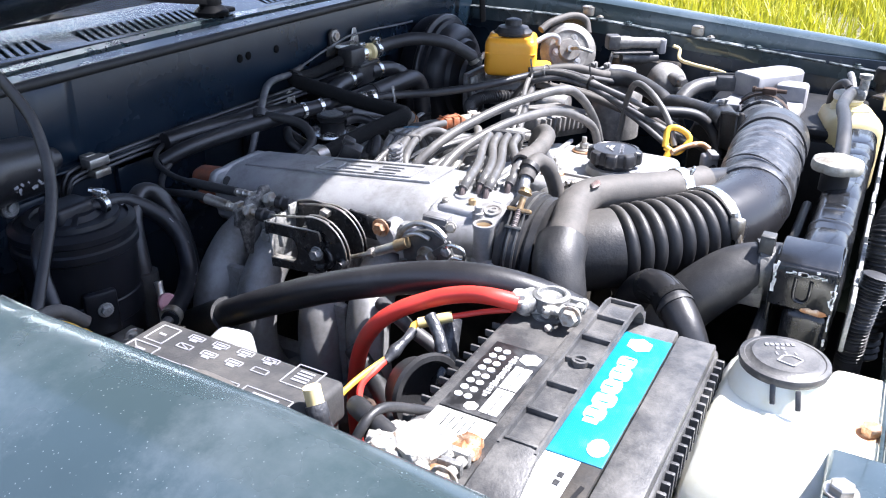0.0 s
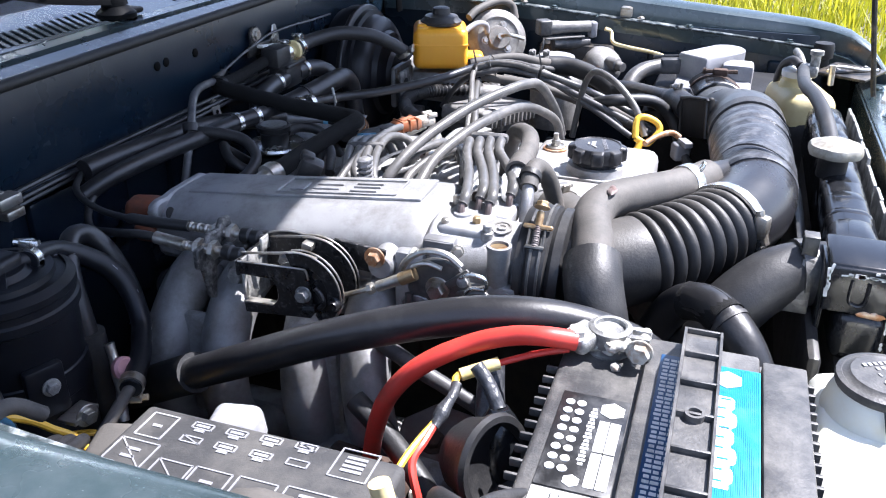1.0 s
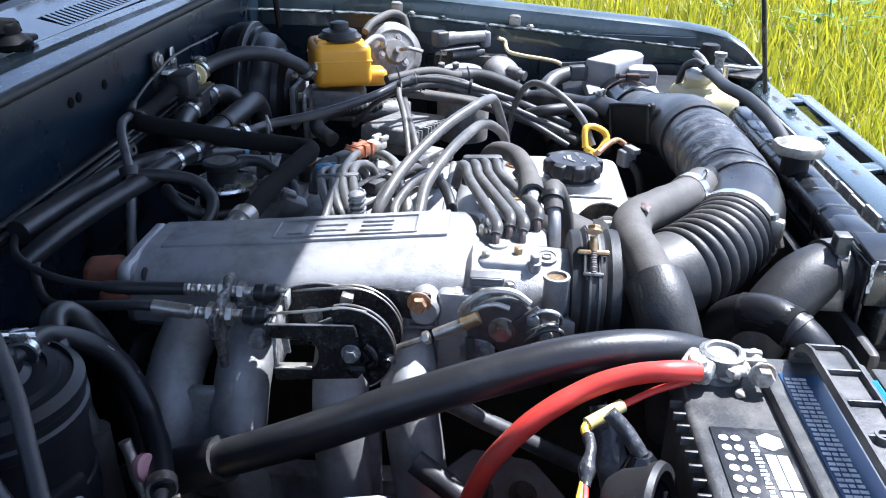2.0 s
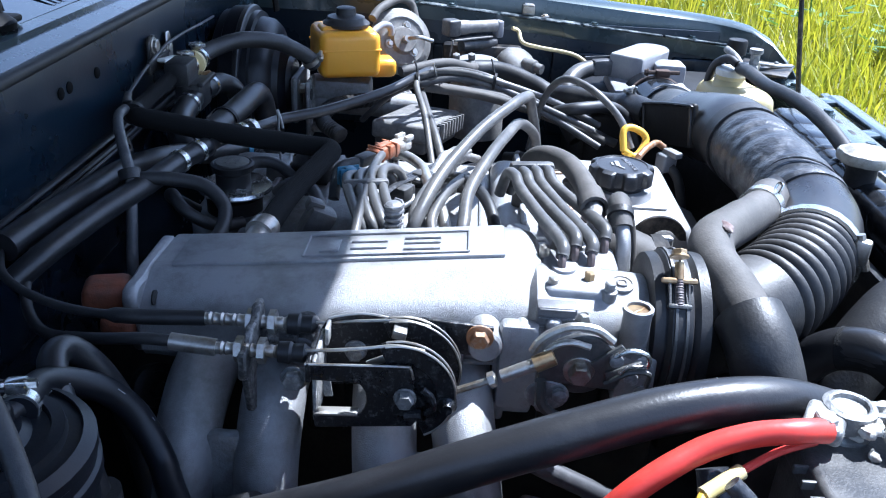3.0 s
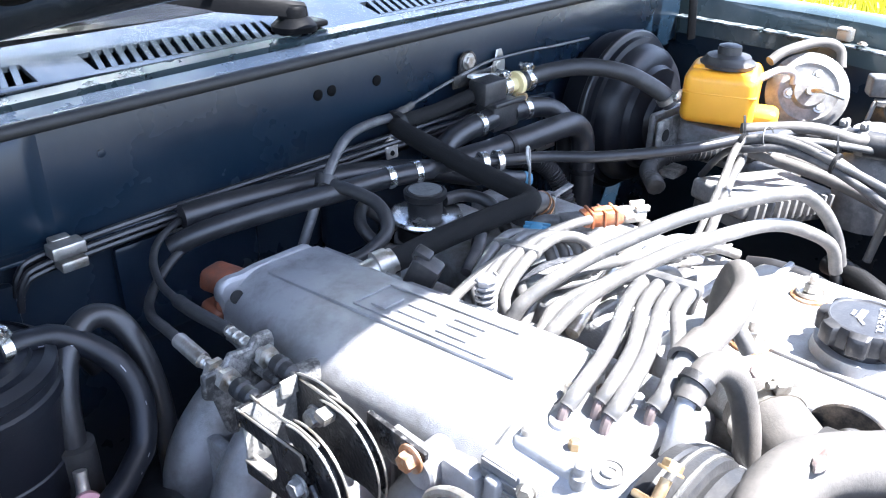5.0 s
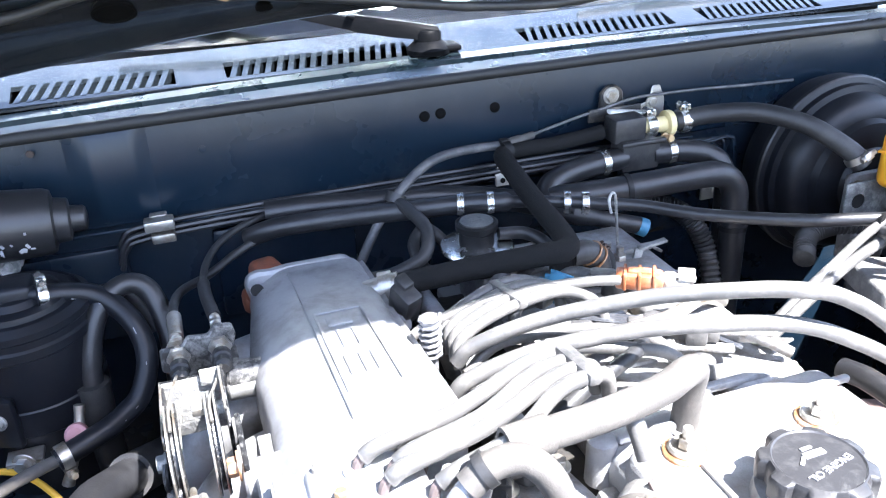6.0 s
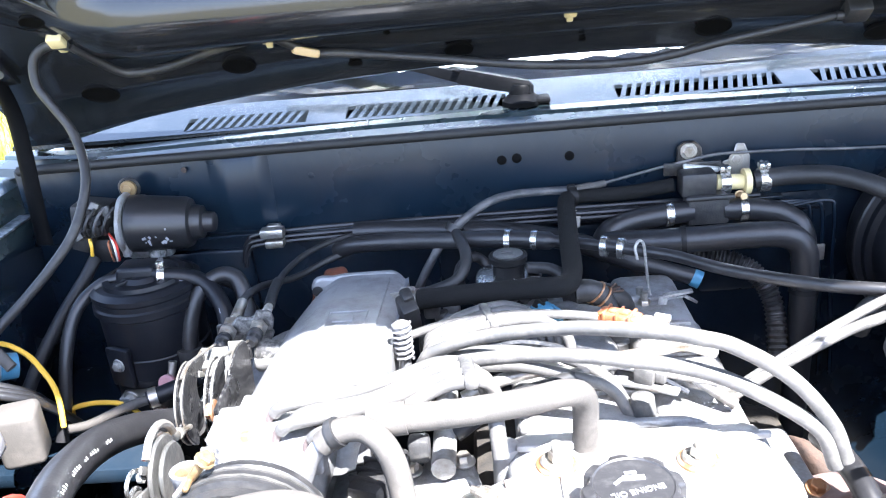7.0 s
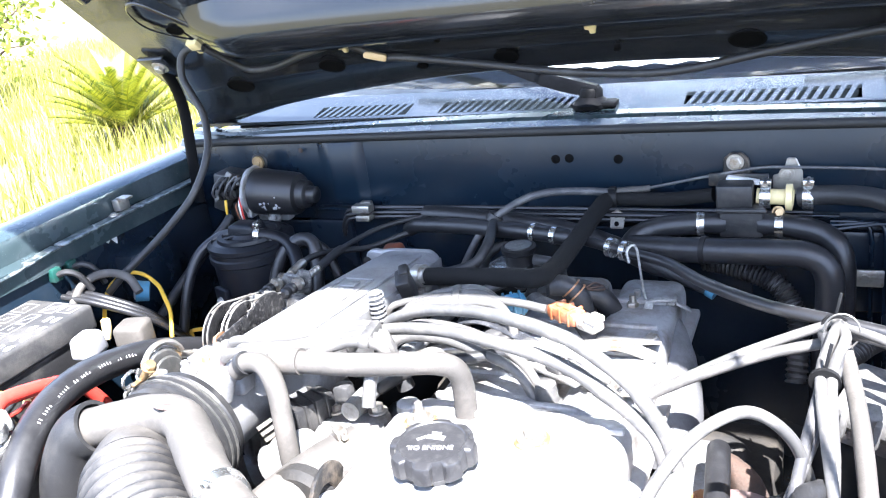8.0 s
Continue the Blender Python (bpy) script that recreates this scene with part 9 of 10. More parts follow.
loft(g, [[Vector((-0.3405 + 0.004 * q, SY + a * 0.013, BT + 0.018 - 0.070 * q + b * 0)) + Vector((c, 0, 0)) for a, b, c in ((-1, 0, -0.0025), (1, 0, -0.0025), (1, 0, 0.0025), (-1, 0, 0.0025))] for q in (0.0, 0.5, 1.0)])
part("end_leg", g, M_DUSTPLASTIC, st)
for k in range(7):
    x = -0.568 + k * 0.0345
    g = Geo()
    box(g, (x, SY, strap_z(x) - 0.0028), (0.0026, 0.0225, 0.0050), 0.0008)
    part("pocket_rib", g, M_DUSTPLASTIC, st)
g = Geo()
lathe(g, Matrix.Translation((-0.4645, SY, strap_z(-0.4645) - 0.005)), [(0.0062, 0), (0.0062, 0.0052), (0.0042, 0.0052), (0.0038, 0.002)], 18)
part("boss", g, M_DUSTPLASTIC, st)
# terminals
def terminal(name, x, y, label):
    """A post clamp: cable lug toward the firewall, pinch bolt toward the front."""
    t = thing(name, (x, y, BT), label, "battery terminal", "battery terminals")
    g = Geo()
    lathe(g, Matrix.Translation((x, y, BT - 0.002)), [(0.016, 0), (0.0165, 0.004), (0.013, 0.006), (0.0125, 0.012)], 22, 0.04, 7)
    lathe(g, Matrix.Translation((x, y, BT + 0.006)), [(0.013, 0), (0.0165, 0.002), (0.0162, 0.014), (0.0125, 0.0155), (0.0112, 0.0150), (0.0105, 0.012)], 24, 0.03, 5)
    part("post_clamp", g, M_LEAD, t, "corroded lead clamp on the post")
    g = Geo()
    for e in (-0.006, 0.006):
        g = Geo()
        bar(g, (x + e, y - 0.012, BT + 0.013), (x + e * 0.9, y - 0.030, BT + 0.013), 0.006, 0.012, 0.002)
        part("clamp_jaw", g, M_LEAD, t)
    g = Geo()
    box(g, (x - 0.010, y + 0.018, BT + 0.013), (0.030, 0.024, 0.013), 0.004, Matrix.Rotation(-0.5, 3, "Z"), 3)
    part("cable_lug", g, M_LEAD, t)
    g = Geo()
    tube(g, [(x - 0.024, y - 0.024, BT + 0.014), (x + 0.012, y - 0.026, BT + 0.013)], 0.004, 10, 2, wobble=0.2)
    bolt(g, (x - 0.018, y - 0.024, BT + 0.014), (-1, 0, 0), 0.0075, 0.008, 1.3)
    part("pinch_bolt", g, M_CRUST, t, "crusted bolt")
    g = Geo()
    bolt(g, (x - 0.018, y + 0.022, BT + 0.018), (0, 0, 1), 0.0070, 0.007, 1.4)
    part("lug_nut", g, M_CRUST, t, "crusted nut")
    crust = random.Random(int(-x * 1000))
    for k in range(11):
        a, r = crust.uniform(0, 6.28), crust.uniform(0.006, 0.022)
        at = Vector((x - 0.006 + r * math.cos(a), y + r * math.sin(a), BT + 0.002 + crust.uniform(0, 0.015) * (r < 0.018)))
        q = crust.uniform(0.0035, 0.0085)
        part("crust", lump(Geo(), at, (q, q * crust.uniform(0.7, 1.2), q * 0.6), 0.6, 160), M_CRUST, t)
    return t


terminal("positive_terminal", -0.352, -0.644, "crusted grey positive battery terminal")
nt = terminal("negative_terminal", -0.578, -0.648, "white-crusted negative battery terminal beside the fuse box")
part("crust", lump(Geo(), (-0.577, -0.645, BT + 0.014), (0.021, 0.019, 0.011), 0.35, 110, 14, 22), M_CRUST, nt, "thick white corrosion over the post")
part("crust", lump(Geo(), (-0.575, -0.622, BT + 0.010), (0.016, 0.017, 0.009), 0.5, 140, 12, 18), M_CRUST, nt, "white corrosion along the lug")
part("crust", lump(Geo(), (-0.560, -0.667, BT + 0.010), (0.015, 0.012, 0.008), 0.5, 140, 12, 18), M_COPPER, nt, "rust-brown corrosion on the jaw")
cl = thing("copper_lug", (-0.592, -0.664, BT), "rust-brown brass bolt and nut on the negative terminal", "cable lug")
m5 = axes((-0.580, -0.660, BT + 0.006), (-0.75, -0.30, 0.10))
g = Geo()
tube(g, [m5 @ Vector((0, 0, 0)), m5 @ Vector((0, 0, 0.030))], lambda q: 0.0052 + 0.0004 * math.sin(q * 110), 12, 40)
part("threaded_bolt", g, M_COPPER, cl)
g = Geo()
lathe(g, m5, [(0.0095, 0.008), (0.0095, 0.016), (0.0082, 0.018)], 6)
part("nut", g, M_COPPER, cl)
g = Geo()
lathe(g, m5, [(0.0125, 0.005), (0.0125, 0.0075), (0.011, 0.008)], 20)
part("washer", g, M_RUST, cl)
# rust and grime tray below
g = Geo()
box(g, (cxb, cyb, 0.795), (0.34, 0.21, 0.012), 0.004)
solo("battery_tray", g, M_RUST, "rusty steel battery tray", "battery tray")

# battery cables
hose("red_battery_cable", [(-0.374, -0.622, 1.018), (-0.382, -0.600, 1.022), (-0.382, -0.575, 1.017), (-0.386, -0.547, 1.007), (-0.397, -0.517, 0.992), (-0.403, -0.494, 0.970), (-0.399, -0.475, 0.933), (-0.388, -0.460, 0.87), (-0.37, -0.45, 0.78)], 0.00760, M_RED, "thick red battery cable arching to the starter", "battery cables", "cable", 16)
hose("red_thin_wire", [(-0.374, -0.618, 1.010), (-0.380, -0.594, 1.004), (-0.393, -0.570, 0.999)], 0.0026, M_RED, "thin red wire from the positive terminal", "battery cables", "cable", 8)
hose("fuse_holder", [(-0.393, -0.570, 0.999), (-0.409, -0.545, 0.993)], 0.0048, M_FUSE, "yellowed inline fuse holder", "", "fuse holder")
hose("yellow_wire", [(-0.408, -0.546, 0.994), (-0.413, -0.543, 0.992), (-0.420, -0.545, 0.990)], 0.0030, M_YELLOW, "thin yellow wire below the fuse holder", "", "wire", 8)
hose("taped_wire", [(-0.418, -0.545, 0.990), (-0.430, -0.546, 0.989), (-0.442, -0.543, 0.984), (-0.456, -0.541, 0.979)], lambda q: 0.0040 + 0.0016 * math.exp(-((q - 0.75) / 0.15) ** 2), M_TAPE, "wire joint wrapped in loose black tape", "", "wire", 10, wobble=0.25)
hose("red_thin_wire", [(-0.450, -0.541, 0.980), (-0.470, -0.539, 0.977), (-0.486, -0.536, 0.970), (-0.500, -0.545, 0.955), (-0.512, -0.560, 0.92), (-0.515, -0.575, 0.87)], 0.0030, M_RED, "thin faded red wire down beside the fuse box", "battery cables", "cable", 8)
hose("yellow_wire", [(-0.452, -0.540, 0.980), (-0.478, -0.534, 0.977), (-0.500, -0.531, 0.974), (-0.522, -0.527, 0.966)], 0.0026, M_YELLOW, "thin yellow wire into the fuse box", "", "wire", 8)
hose("negative_cable", [(-0.577, -0.628, 1.013), (-0.573, -0.612, 1.016), (-0.566, -0.594, 1.017), (-0.555, -0.580, 1.011), (-0.540, -0.574, 0.996), (-0.528, -0.574, 0.970), (-0.525, -0.58, 0.90)], 0.0074, M_RUBBER, "black negative battery cable", "battery cables", "cable", 14)
hose("negative_cable", [(-0.500, -0.632, 0.985), (-0.535, -0.614, 1.008), (-0.565, -0.606, 1.024), (-0.585, -0.602, 1.016), (-0.594, -0.596, 0.985), (-0.592, -0.588, 0.90)], 0.0036, M_RUBBER, "thinner black earth cable", "battery cables", "cable", 12)
hn = thing("horn", (-0.46, -0.585, 0.90), "round black horn with a thick rim beside the battery", "horn")
m5 = axes((-0.463, -0.583, 0.966), (-0.40, -0.88, 0.22))
g = Geo()
lathe(g, m5, [(0.020, -0.028), (0.026, -0.020), (0.030, -0.004), (0.0335, 0.0), (0.0350, 0.004), (0.0335, 0.008), (0.0290, 0.008), (0.0270, 0.003), (0.0265, -0.004), (0.012, -0.008)], 36)
part("trumpet", g, M_RUBBER, hn)
g = Geo()
bar(g, (-0.452, -0.57, 0.955), (-0.44, -0.555, 0.86), 0.02, 0.004)
part("bracket", g, M_BLACKSTEEL, hn)
hose("black_loom", [(-0.375, -0.560, 0.985), (-0.395, -0.565, 0.96), (-0.42, -0.575, 0.92), (-0.43, -0.58, 0.84)], lambda s: 0.010 + 0.004 * s, M_TAPE, "taped black loom behind the battery", "", "loom", 14)
hose("starter_loom", [(-0.33, -0.42, 0.885), (-0.345, -0.455, 0.868), (-0.375, -0.50, 0.85), (-0.41, -0.55, 0.82)], 0.0105, M_RUBBER, "black loom below the intake runners", "", "loom", 14)
# main harness arching in front of the runners
mh = thing("main_harness", (-0.33, -0.45, 0.82), "thick black harness hose arching over the intake runners", "hose")
g = Geo()
tube(g, [(-0.325, -0.17, 0.835), (-0.343, -0.23, 0.873), (-0.361, -0.293, 0.911), (-0.372, -0.347, 0.942), (-0.372, -0.413, 0.974), (-0.364, -0.481, 0.998), (-0.352, -0.539, 1.011), (-0.338, -0.590, 1.011), (-0.322, -0.635, 0.998), (-0.305, -0.675, 0.972), (-0.297, -0.71, 0.92)], 0.0155, 20, 8)
part("tube", g, M_HOSE, mh)
g = Geo()
tube(g, [(-0.25, -0.06, 0.77), (-0.292, -0.105, 0.790), (-0.322, -0.16, 0.828), (-0.342, -0.228, 0.871), (-0.354, -0.268, 0.896)], 0.0195, 20, 6)
part("sleeve", g, M_RUBBER, mh)
g = Geo()
rng = random.Random(5)
line = curve([(-0.372, -0.413, 0.974), (-0.364, -0.481, 0.998), (-0.352, -0.539, 1.011), (-0.338, -0.590, 1.011), (-0.322, -0.635, 0.998), (-0.305, -0.675, 0.972)], 14)
for k in range(4, 52):
    if k % 17 in (0, 1, 7, 8, 9, 14):
        continue
    d = (line[k + 1] - line[k]).normalized()
    o = Vector((0.75, -0.35, 0.45))
    o = (o - d * o.dot(d)).normalized()
    w = d.cross(o)
    bar(g, line[k] + o * 0.0155 - w * 0.0016, line[k] + o * 0.0155 + w * rng.uniform(0.0004, 0.0018), rng.uniform(0.0006, 0.0011), 0.0003, 0, up=o)
part("print_marks", g, M_PRINT, mh, "worn white print marks")

# ---- fuse box ----
FX0, FX1, FY0, FY1, FT = -0.648, -0.520, -0.546, -0.358, 1.000
fb = thing("fuse_box", ((FX0 + FX1) / 2, (FY0 + FY1) / 2, 0.90), "black fuse box with a dusty printed cover", "fuse box")
fx, fy = (FX0 + FX1) / 2, (FY0 + FY1) / 2
g = Geo()
box(g, (fx, fy, FT - 0.017), (FX1 - FX0, FY1 - FY0, 0.034), 0.005, seg=3)
cover = part("cover", g, M_COVER, fb)
g = Geo()
box(g, (fx, fy, 0.935), (FX1 - FX0 - 0.008, FY1 - FY0 - 0.008, 0.075), 0.004)
box(g, (fx - 0.005, FY0 - 0.003, 0.965), (0.04, 0.012, 0.03), 0.003)
part("base", g, M_PLASTIC, fb)
g = Geo()
t = FT + 0.0003


def outline(g, x, y, w, h, slash=False):
    """A printed rectangle, w along the car's width, h along its length."""
    for a, b in (((x - w / 2, y - h / 2), (x + w / 2, y - h / 2)), ((x - w / 2, y + h / 2), (x + w / 2, y + h / 2)), ((x - w / 2, y - h / 2), (x - w / 2, y + h / 2)), ((x + w / 2, y - h / 2), (x + w / 2, y + h / 2))):
        bar(g, (*a, t), (*b, t), 0.0011, 0.0007, 0)
    if slash:
        bar(g, (x - w / 2, y - h / 2, t), (x + w / 2, y + h / 2, t), 0.0010, 0.0007, 0)


cells = [(-0.540, -0.378, 0.023, 0.019, 1, False), (-0.533, -0.516, 0.026, 0.025, 4, False),
         (-0.568, -0.378, 0.023, 0.028, 2, True), (-0.576, -0.411, 0.019, 0.024, 0, True), (-0.576, -0.438, 0.021, 0.025, 1, False), (-0.576, -0.468, 0.023, 0.026, 1, False), (-0.571, -0.508, 0.017, 0.043, 3, False)]
cells += [(-0.531 + 0.0013 * k, -0.407 - 0.0245 * k, 0.0055, 0.014, 2, k == 3) for k in range(4)]
cells += [(-0.545 + 0.0008 * k, -0.407 - 0.0250 * k, 0.0055, 0.014, 2 * (k in (1, 2)), k == 0) for k in range(4)]
cells += [(-0.612, -0.385 - 0.030 * k, 0.026, 0.024, 1, k == 1) for k in range(5)]
for x, y, w, h, bars, slash in cells:
    g = Geo()
    outline(g, x, y, w, h, slash)
    for b in range(bars):
        if w < 0.01:
            box(g, (x - 0.0048 * b, y, t), (0.0024, h * (0.68 if b == 0 else 0.52), 0.0007), 0)
        else:
            box(g, (x + w * (0.30 - 0.60 * (b + 0.5) / bars), y, t), (0.0024, h * (0.55 if bars > 2 else 0.35), 0.0007), 0)
    part("printed_cell", g, M_GREYLID, cover)
g = Geo()
box(g, (-0.560, -0.551, 0.972), (0.020, 0.014, 0.03), 0.005)
tube(g, [(-0.560, -0.551, 0.982), (-0.562, -0.552, 0.996), (-0.560, -0.548, 1.004)], 0.008, 12)
part("wire_boot", g, M_TAPE, fb, "wire stub bound with black tape")
g = Geo()
tube(g, [(-0.560, -0.548, 1.003), (-0.559, -0.544, 1.017)], 0.0068, 12, 3)
part("yellow_tip", g, M_CREAM, fb, "pale yellow wire tip")
g = Geo()
box(g, (-0.492, -0.404, 0.968), (0.034, 0.040, 0.030), 0.007, Matrix.Rotation(0.2, 3, 'Z'), 3, 0.85)
solo("relay", g, M_GREYLID, "pale grey relay beside the fuse box", "relay")
g = Geo()
box(g, (-0.512, -0.314, 0.922), (0.042, 0.040, 0.060), 0.007, Matrix.Rotation(0.3, 3, 'Z'), 3)
solo("relay", g, M_GREYHOSE, "dusty grey relay behind the fuse box", "relay")
g = Geo()
loft(g, [[Vector((-0.630 + 0.018 * w * math.cos(a), y, 1.038 + lift + 0.014 * w * max(-0.6, math.sin(a)))) for a in [2 * math.pi * k / 14 for k in range(14)]] for y, w, lift in ((-0.486, 0.5, 0.002), (-0.492, 0.85, 0.003), (-0.505, 1.0, 0.004), (-0.520, 1.05, 0.002), (-0.530, 0.95, 0.0), (-0.536, 0.6, -0.002))])
solo("rubber_bumper", g, M_GREYHOSE, "worn grey-brown rubber bumper on the fender flange", "bumper")

# ---- charcoal canister ----
CN = Vector((-0.428, -0.136, 0.815))
ca = thing("charcoal_canister", CN, "glossy black charcoal canister with hoses on top", "canister")
g = Geo()
lathe(g, Matrix.Translation(CN) @ Matrix.Diagonal((1.15, 1.15, 1, 1)), [(0.047, 0), (0.050, 0.01), (0.051, 0.12), (0.052, 0.165), (0.0555, 0.168), (0.0555, 0.176), (0.0535, 0.178), (0.0535, 0.184), (0.055, 0.186), (0.055, 0.192), (0.049, 0.197), (0.049, 0.194), (0.042, 0.196), (0.041, 0.201), (0.035, 0.202), (0.034, 0.198), (0.026, 0.199), (0.022, 0.204)], 44)
part("body", g, M_CANISTER, ca)
g = Geo()
box(g, CN + Vector((-0.004, 0.0, 0.204)), (0.050, 0.036, 0.022), 0.005, seg=3, taper=0.9)
for a in (2.2, 3.0):
    bar(g, CN + Vector((0, -0.01, 0.204)), CN + Vector((0.042 * math.cos(a), -0.042 * math.sin(a), 0.200)), 0.006, 0.004)
tube(g, [CN + Vector((0.0, -0.004, 0.205)), CN + Vector((0.030, -0.014, 0.203))], 0.008, 12, 3)
part("port_block", g, M_CANISTER, ca)
g = Geo()
lathe(g, Matrix.Translation(CN + Vector((0, 0, 0.09))) @ Matrix.Diagonal((1.15, 1.15, 1.4, 1)), [(0.0515, 0), (0.0525, 0.001), (0.0525, 0.018), (0.0515, 0.019)], 36)
box(g, CN + Vector((-0.026, -0.056, 0.110)), (0.034, 0.010, 0.050), 0.004, Matrix.Rotation(-0.4, 3, "Z"))
part("strap", g, M_CANISTER, ca)
g = Geo()
bolt(g, CN + Vector((-0.026, -0.062, 0.115)), (-0.4, -1, 0), 0.0058, 0.006, 1.4)
part("strap_bolt", g, M_LEAD, ca)
chp = [(-0.407, -0.152, 1.018), (-0.388, -0.147, 1.015), (-0.365, -0.144, 1.008), (-0.347, -0.151, 0.997), (-0.333, -0.165, 0.982), (-0.327, -0.178, 0.964), (-0.329, -0.189, 0.947), (-0.339, -0.202, 0.928), (-0.353, -0.211, 0.920), (-0.37, -0.222, 0.915), (-0.410, -0.240, 0.908)]
ch = hose("canister_hose", chp, 0.0098, M_CANISTER, "black rubber canister hose in a wide loop", "canister hoses", sides=16)
hose("hose_tail", [(-0.405, -0.238, 0.909), (-0.440, -0.243, 0.900), (-0.480, -0.245, 0.884), (-0.506, -0.243, 0.878)], 0.0055, M_GREYHOSE, "pale bare end of a canister hose")
g = Geo()
ring_clamp(g, (-0.402, -0.150, 1.0175), (1, 0.25, -0.1), 0.0102, 0.008, True)
part("clamp", g, M_CHROME, ch, "bright spring clamp")
g = Geo()
ring_clamp(g, (-0.404, -0.237, 0.909), (-1, -0.42, -0.1), 0.0102, 0.009, True)
part("clamp", g, M_STEEL, ch, "steel clamp at the lower end")
for k in range(1, 9):
    a, b = Vector(chp[k]), Vector(chp[k + 1])
    d = (b - a).normalized()
    o = d.cross(Vector((0, 1, 0))).cross(d).normalized() * -0.0098
    for q in ((0.3, 0.36, 0.41), (0.5,), (), (0.2, 0.26, 0.34, 0.4), (0.7, 0.76), (), (0.4, 0.47), (0.2,))[k - 1]:
        g = Geo()
        p = a.lerp(b, q) + o
        bar(g, p, p + d * 0.0018, 0.0007, 0.0003, 0, up=o)
        part("print_mark", g, M_GREYLID, ch)
hose("canister_hose", [(-0.376, -0.178, 0.86), (-0.378, -0.174, 0.925), (-0.372, -0.163, 0.968), (-0.360, -0.150, 0.995), (-0.338, -0.138, 1.008), (-0.318, -0.140, 1.002), (-0.308, -0.155, 0.975), (-0.306, -0.17, 0.93), (-0.31, -0.18, 0.86)], 0.0095, M_HOSE, "black printed fuel hose looping behind the canister", "canister hoses", sides=16)
hose("hose_sleeve", [(-0.376, -0.178, 0.82), (-0.378, -0.176, 0.88), (-0.378, -0.174, 0.935)], 0.0145, M_RUBBER, "fabric-covered black sleeve on a hose", "", sides=16)
hose("canister_hose", [(-0.45, -0.140, 1.016), (-0.478, -0.150, 1.010), (-0.50, -0.175, 0.990), (-0.51, -0.20, 0.95), (-0.515, -0.22, 0.90), (-0.52, -0.24, 0.86)], 0.0075, M_HOSE, "thin black hose off the canister", "canister hoses")
hose("canister_hose", [(-0.40, -0.15, 0.98), (-0.365, -0.10, 0.985), (-0.34, -0.085, 0.97), (-0.32, -0.09, 0.93)], 0.0075, M_HOSE, "thin black hose behind the canister", "canister hoses")
pk = thing("vacuum_check_valve", (-0.392, -0.214, 0.90), "faded pink rubber check valve on a stub", "check valve")
g = Geo()
lathe(g, axes((-0.392, -0.216, 0.914), (-0.2, -0.9, 0.3)), [(0.009, 0), (0.0105, 0.002), (0.0105, 0.007), (0.008, 0.009)], 18)
part("button", g, M_PINK, pk)
g = Geo()
tube(g, [(-0.388, -0.205, 0.935), (-0.392, -0.212, 0.915), (-0.40, -0.22, 0.895), (-0.41, -0.225, 0.87)], 0.005, 10, wobble=0.3)
part("stub", g, M_STEEL, pk)
g = Geo()
bolt(g, (-0.440, -0.215, 0.895), (-0.3, -1, 0), 0.007, 0.008)
bar(g, (-0.455, -0.206, 0.895), (-0.425, -0.206, 0.895), 0.02, 0.004)
solo("strap_screw", g, M_STEEL, "dirty screw on the canister strap", "screw")

# ---- wiper motor ----
wm = thing("wiper_motor", (-0.43, -0.04, 0.99), "black wiper motor with chipped paint on the firewall", "wiper motor")
g = Geo()
lathe(g, axes((-0.470, -0.046, 1.048), (1, 0.05, -0.07)), [(0.033, 0), (0.0360, 0.002), (0.0360, 0.018), (0.0350, 0.020), (0.0325, 0.070), (0.0300, 0.076), (0.0225, 0.078), (0.0210, 0.090), (0.0195, 0.091), (0.0135, 0.092), (0.0125, 0.104), (0.0105, 0.106), (0.006, 0.107)], 36)
part("can", g, M_HOSE, wm, "black can with chipped white patches")
g = Geo()
lathe(g, axes((-0.480, -0.045, 1.0485), (1, 0.05, -0.07)), [(0.034, 0), (0.0385, 0.002), (0.0385, 0.0065), (0.0365, 0.008)], 32, 0.05, 6)
box(g, (-0.474, -0.058, 1.024), (0.010, 0.030, 0.024), 0.003)
box(g, (-0.463, -0.020, 1.004), (0.060, 0.022, 0.024), 0.006)
part("gear_case", g, M_ALU_OLD, wm)
g = Geo()
prism(g, axes((-0.473, -0.020, 1.087), (0, -1, 0), (1, 0, 0)), [(0.0145 * math.cos(a), 0.0145 * math.sin(a)) for a in [k * math.pi / 8 for k in range(-1, 10)]] + [(-0.022, -0.034), (-0.004, -0.034)], 0.004)
part("mount", g, M_BLACKSTEEL, wm)
g = Geo()
lathe(g, axes((-0.442, -0.050, 1.008), (0.1, -1, 0.1)), [(0.011, 0), (0.011, 0.006), (0.009, 0.008), (0.0075, 0.006), (0.005, 0.006), (0.0045, 0.009)], 22)
part("mount_grommet", g, M_LEAD, wm, "round steel-cored mounting grommet")
g = Geo()
lathe(g, axes((-0.472, -0.025, 1.088), (0, -1, 0)), [(0.0105, 0), (0.010, 0.004), (0.008, 0.004)], 18)
bolt(g, (-0.472, -0.027, 1.088), (0, -1, 0), 0.0058, 0.005, 1.2)
part("mount_bolt", g, M_GOLD, wm)
g = Geo()
box(g, (-0.515, -0.042, 1.066), (0.044, 0.044, 0.026), 0.004, Matrix.Rotation(0.15, 3, 'Y'))
box(g, (-0.508, -0.056, 1.052), (0.030, 0.030, 0.022), 0.003, Matrix.Rotation(-0.2, 3, 'Y'))
box(g, (-0.526, -0.056, 1.040), (0.022, 0.030, 0.034), 0.003, Matrix.Rotation(0.35, 3, 'Y'))
box(g, (-0.510, -0.040, 1.016), (0.036, 0.030, 0.034), 0.008)
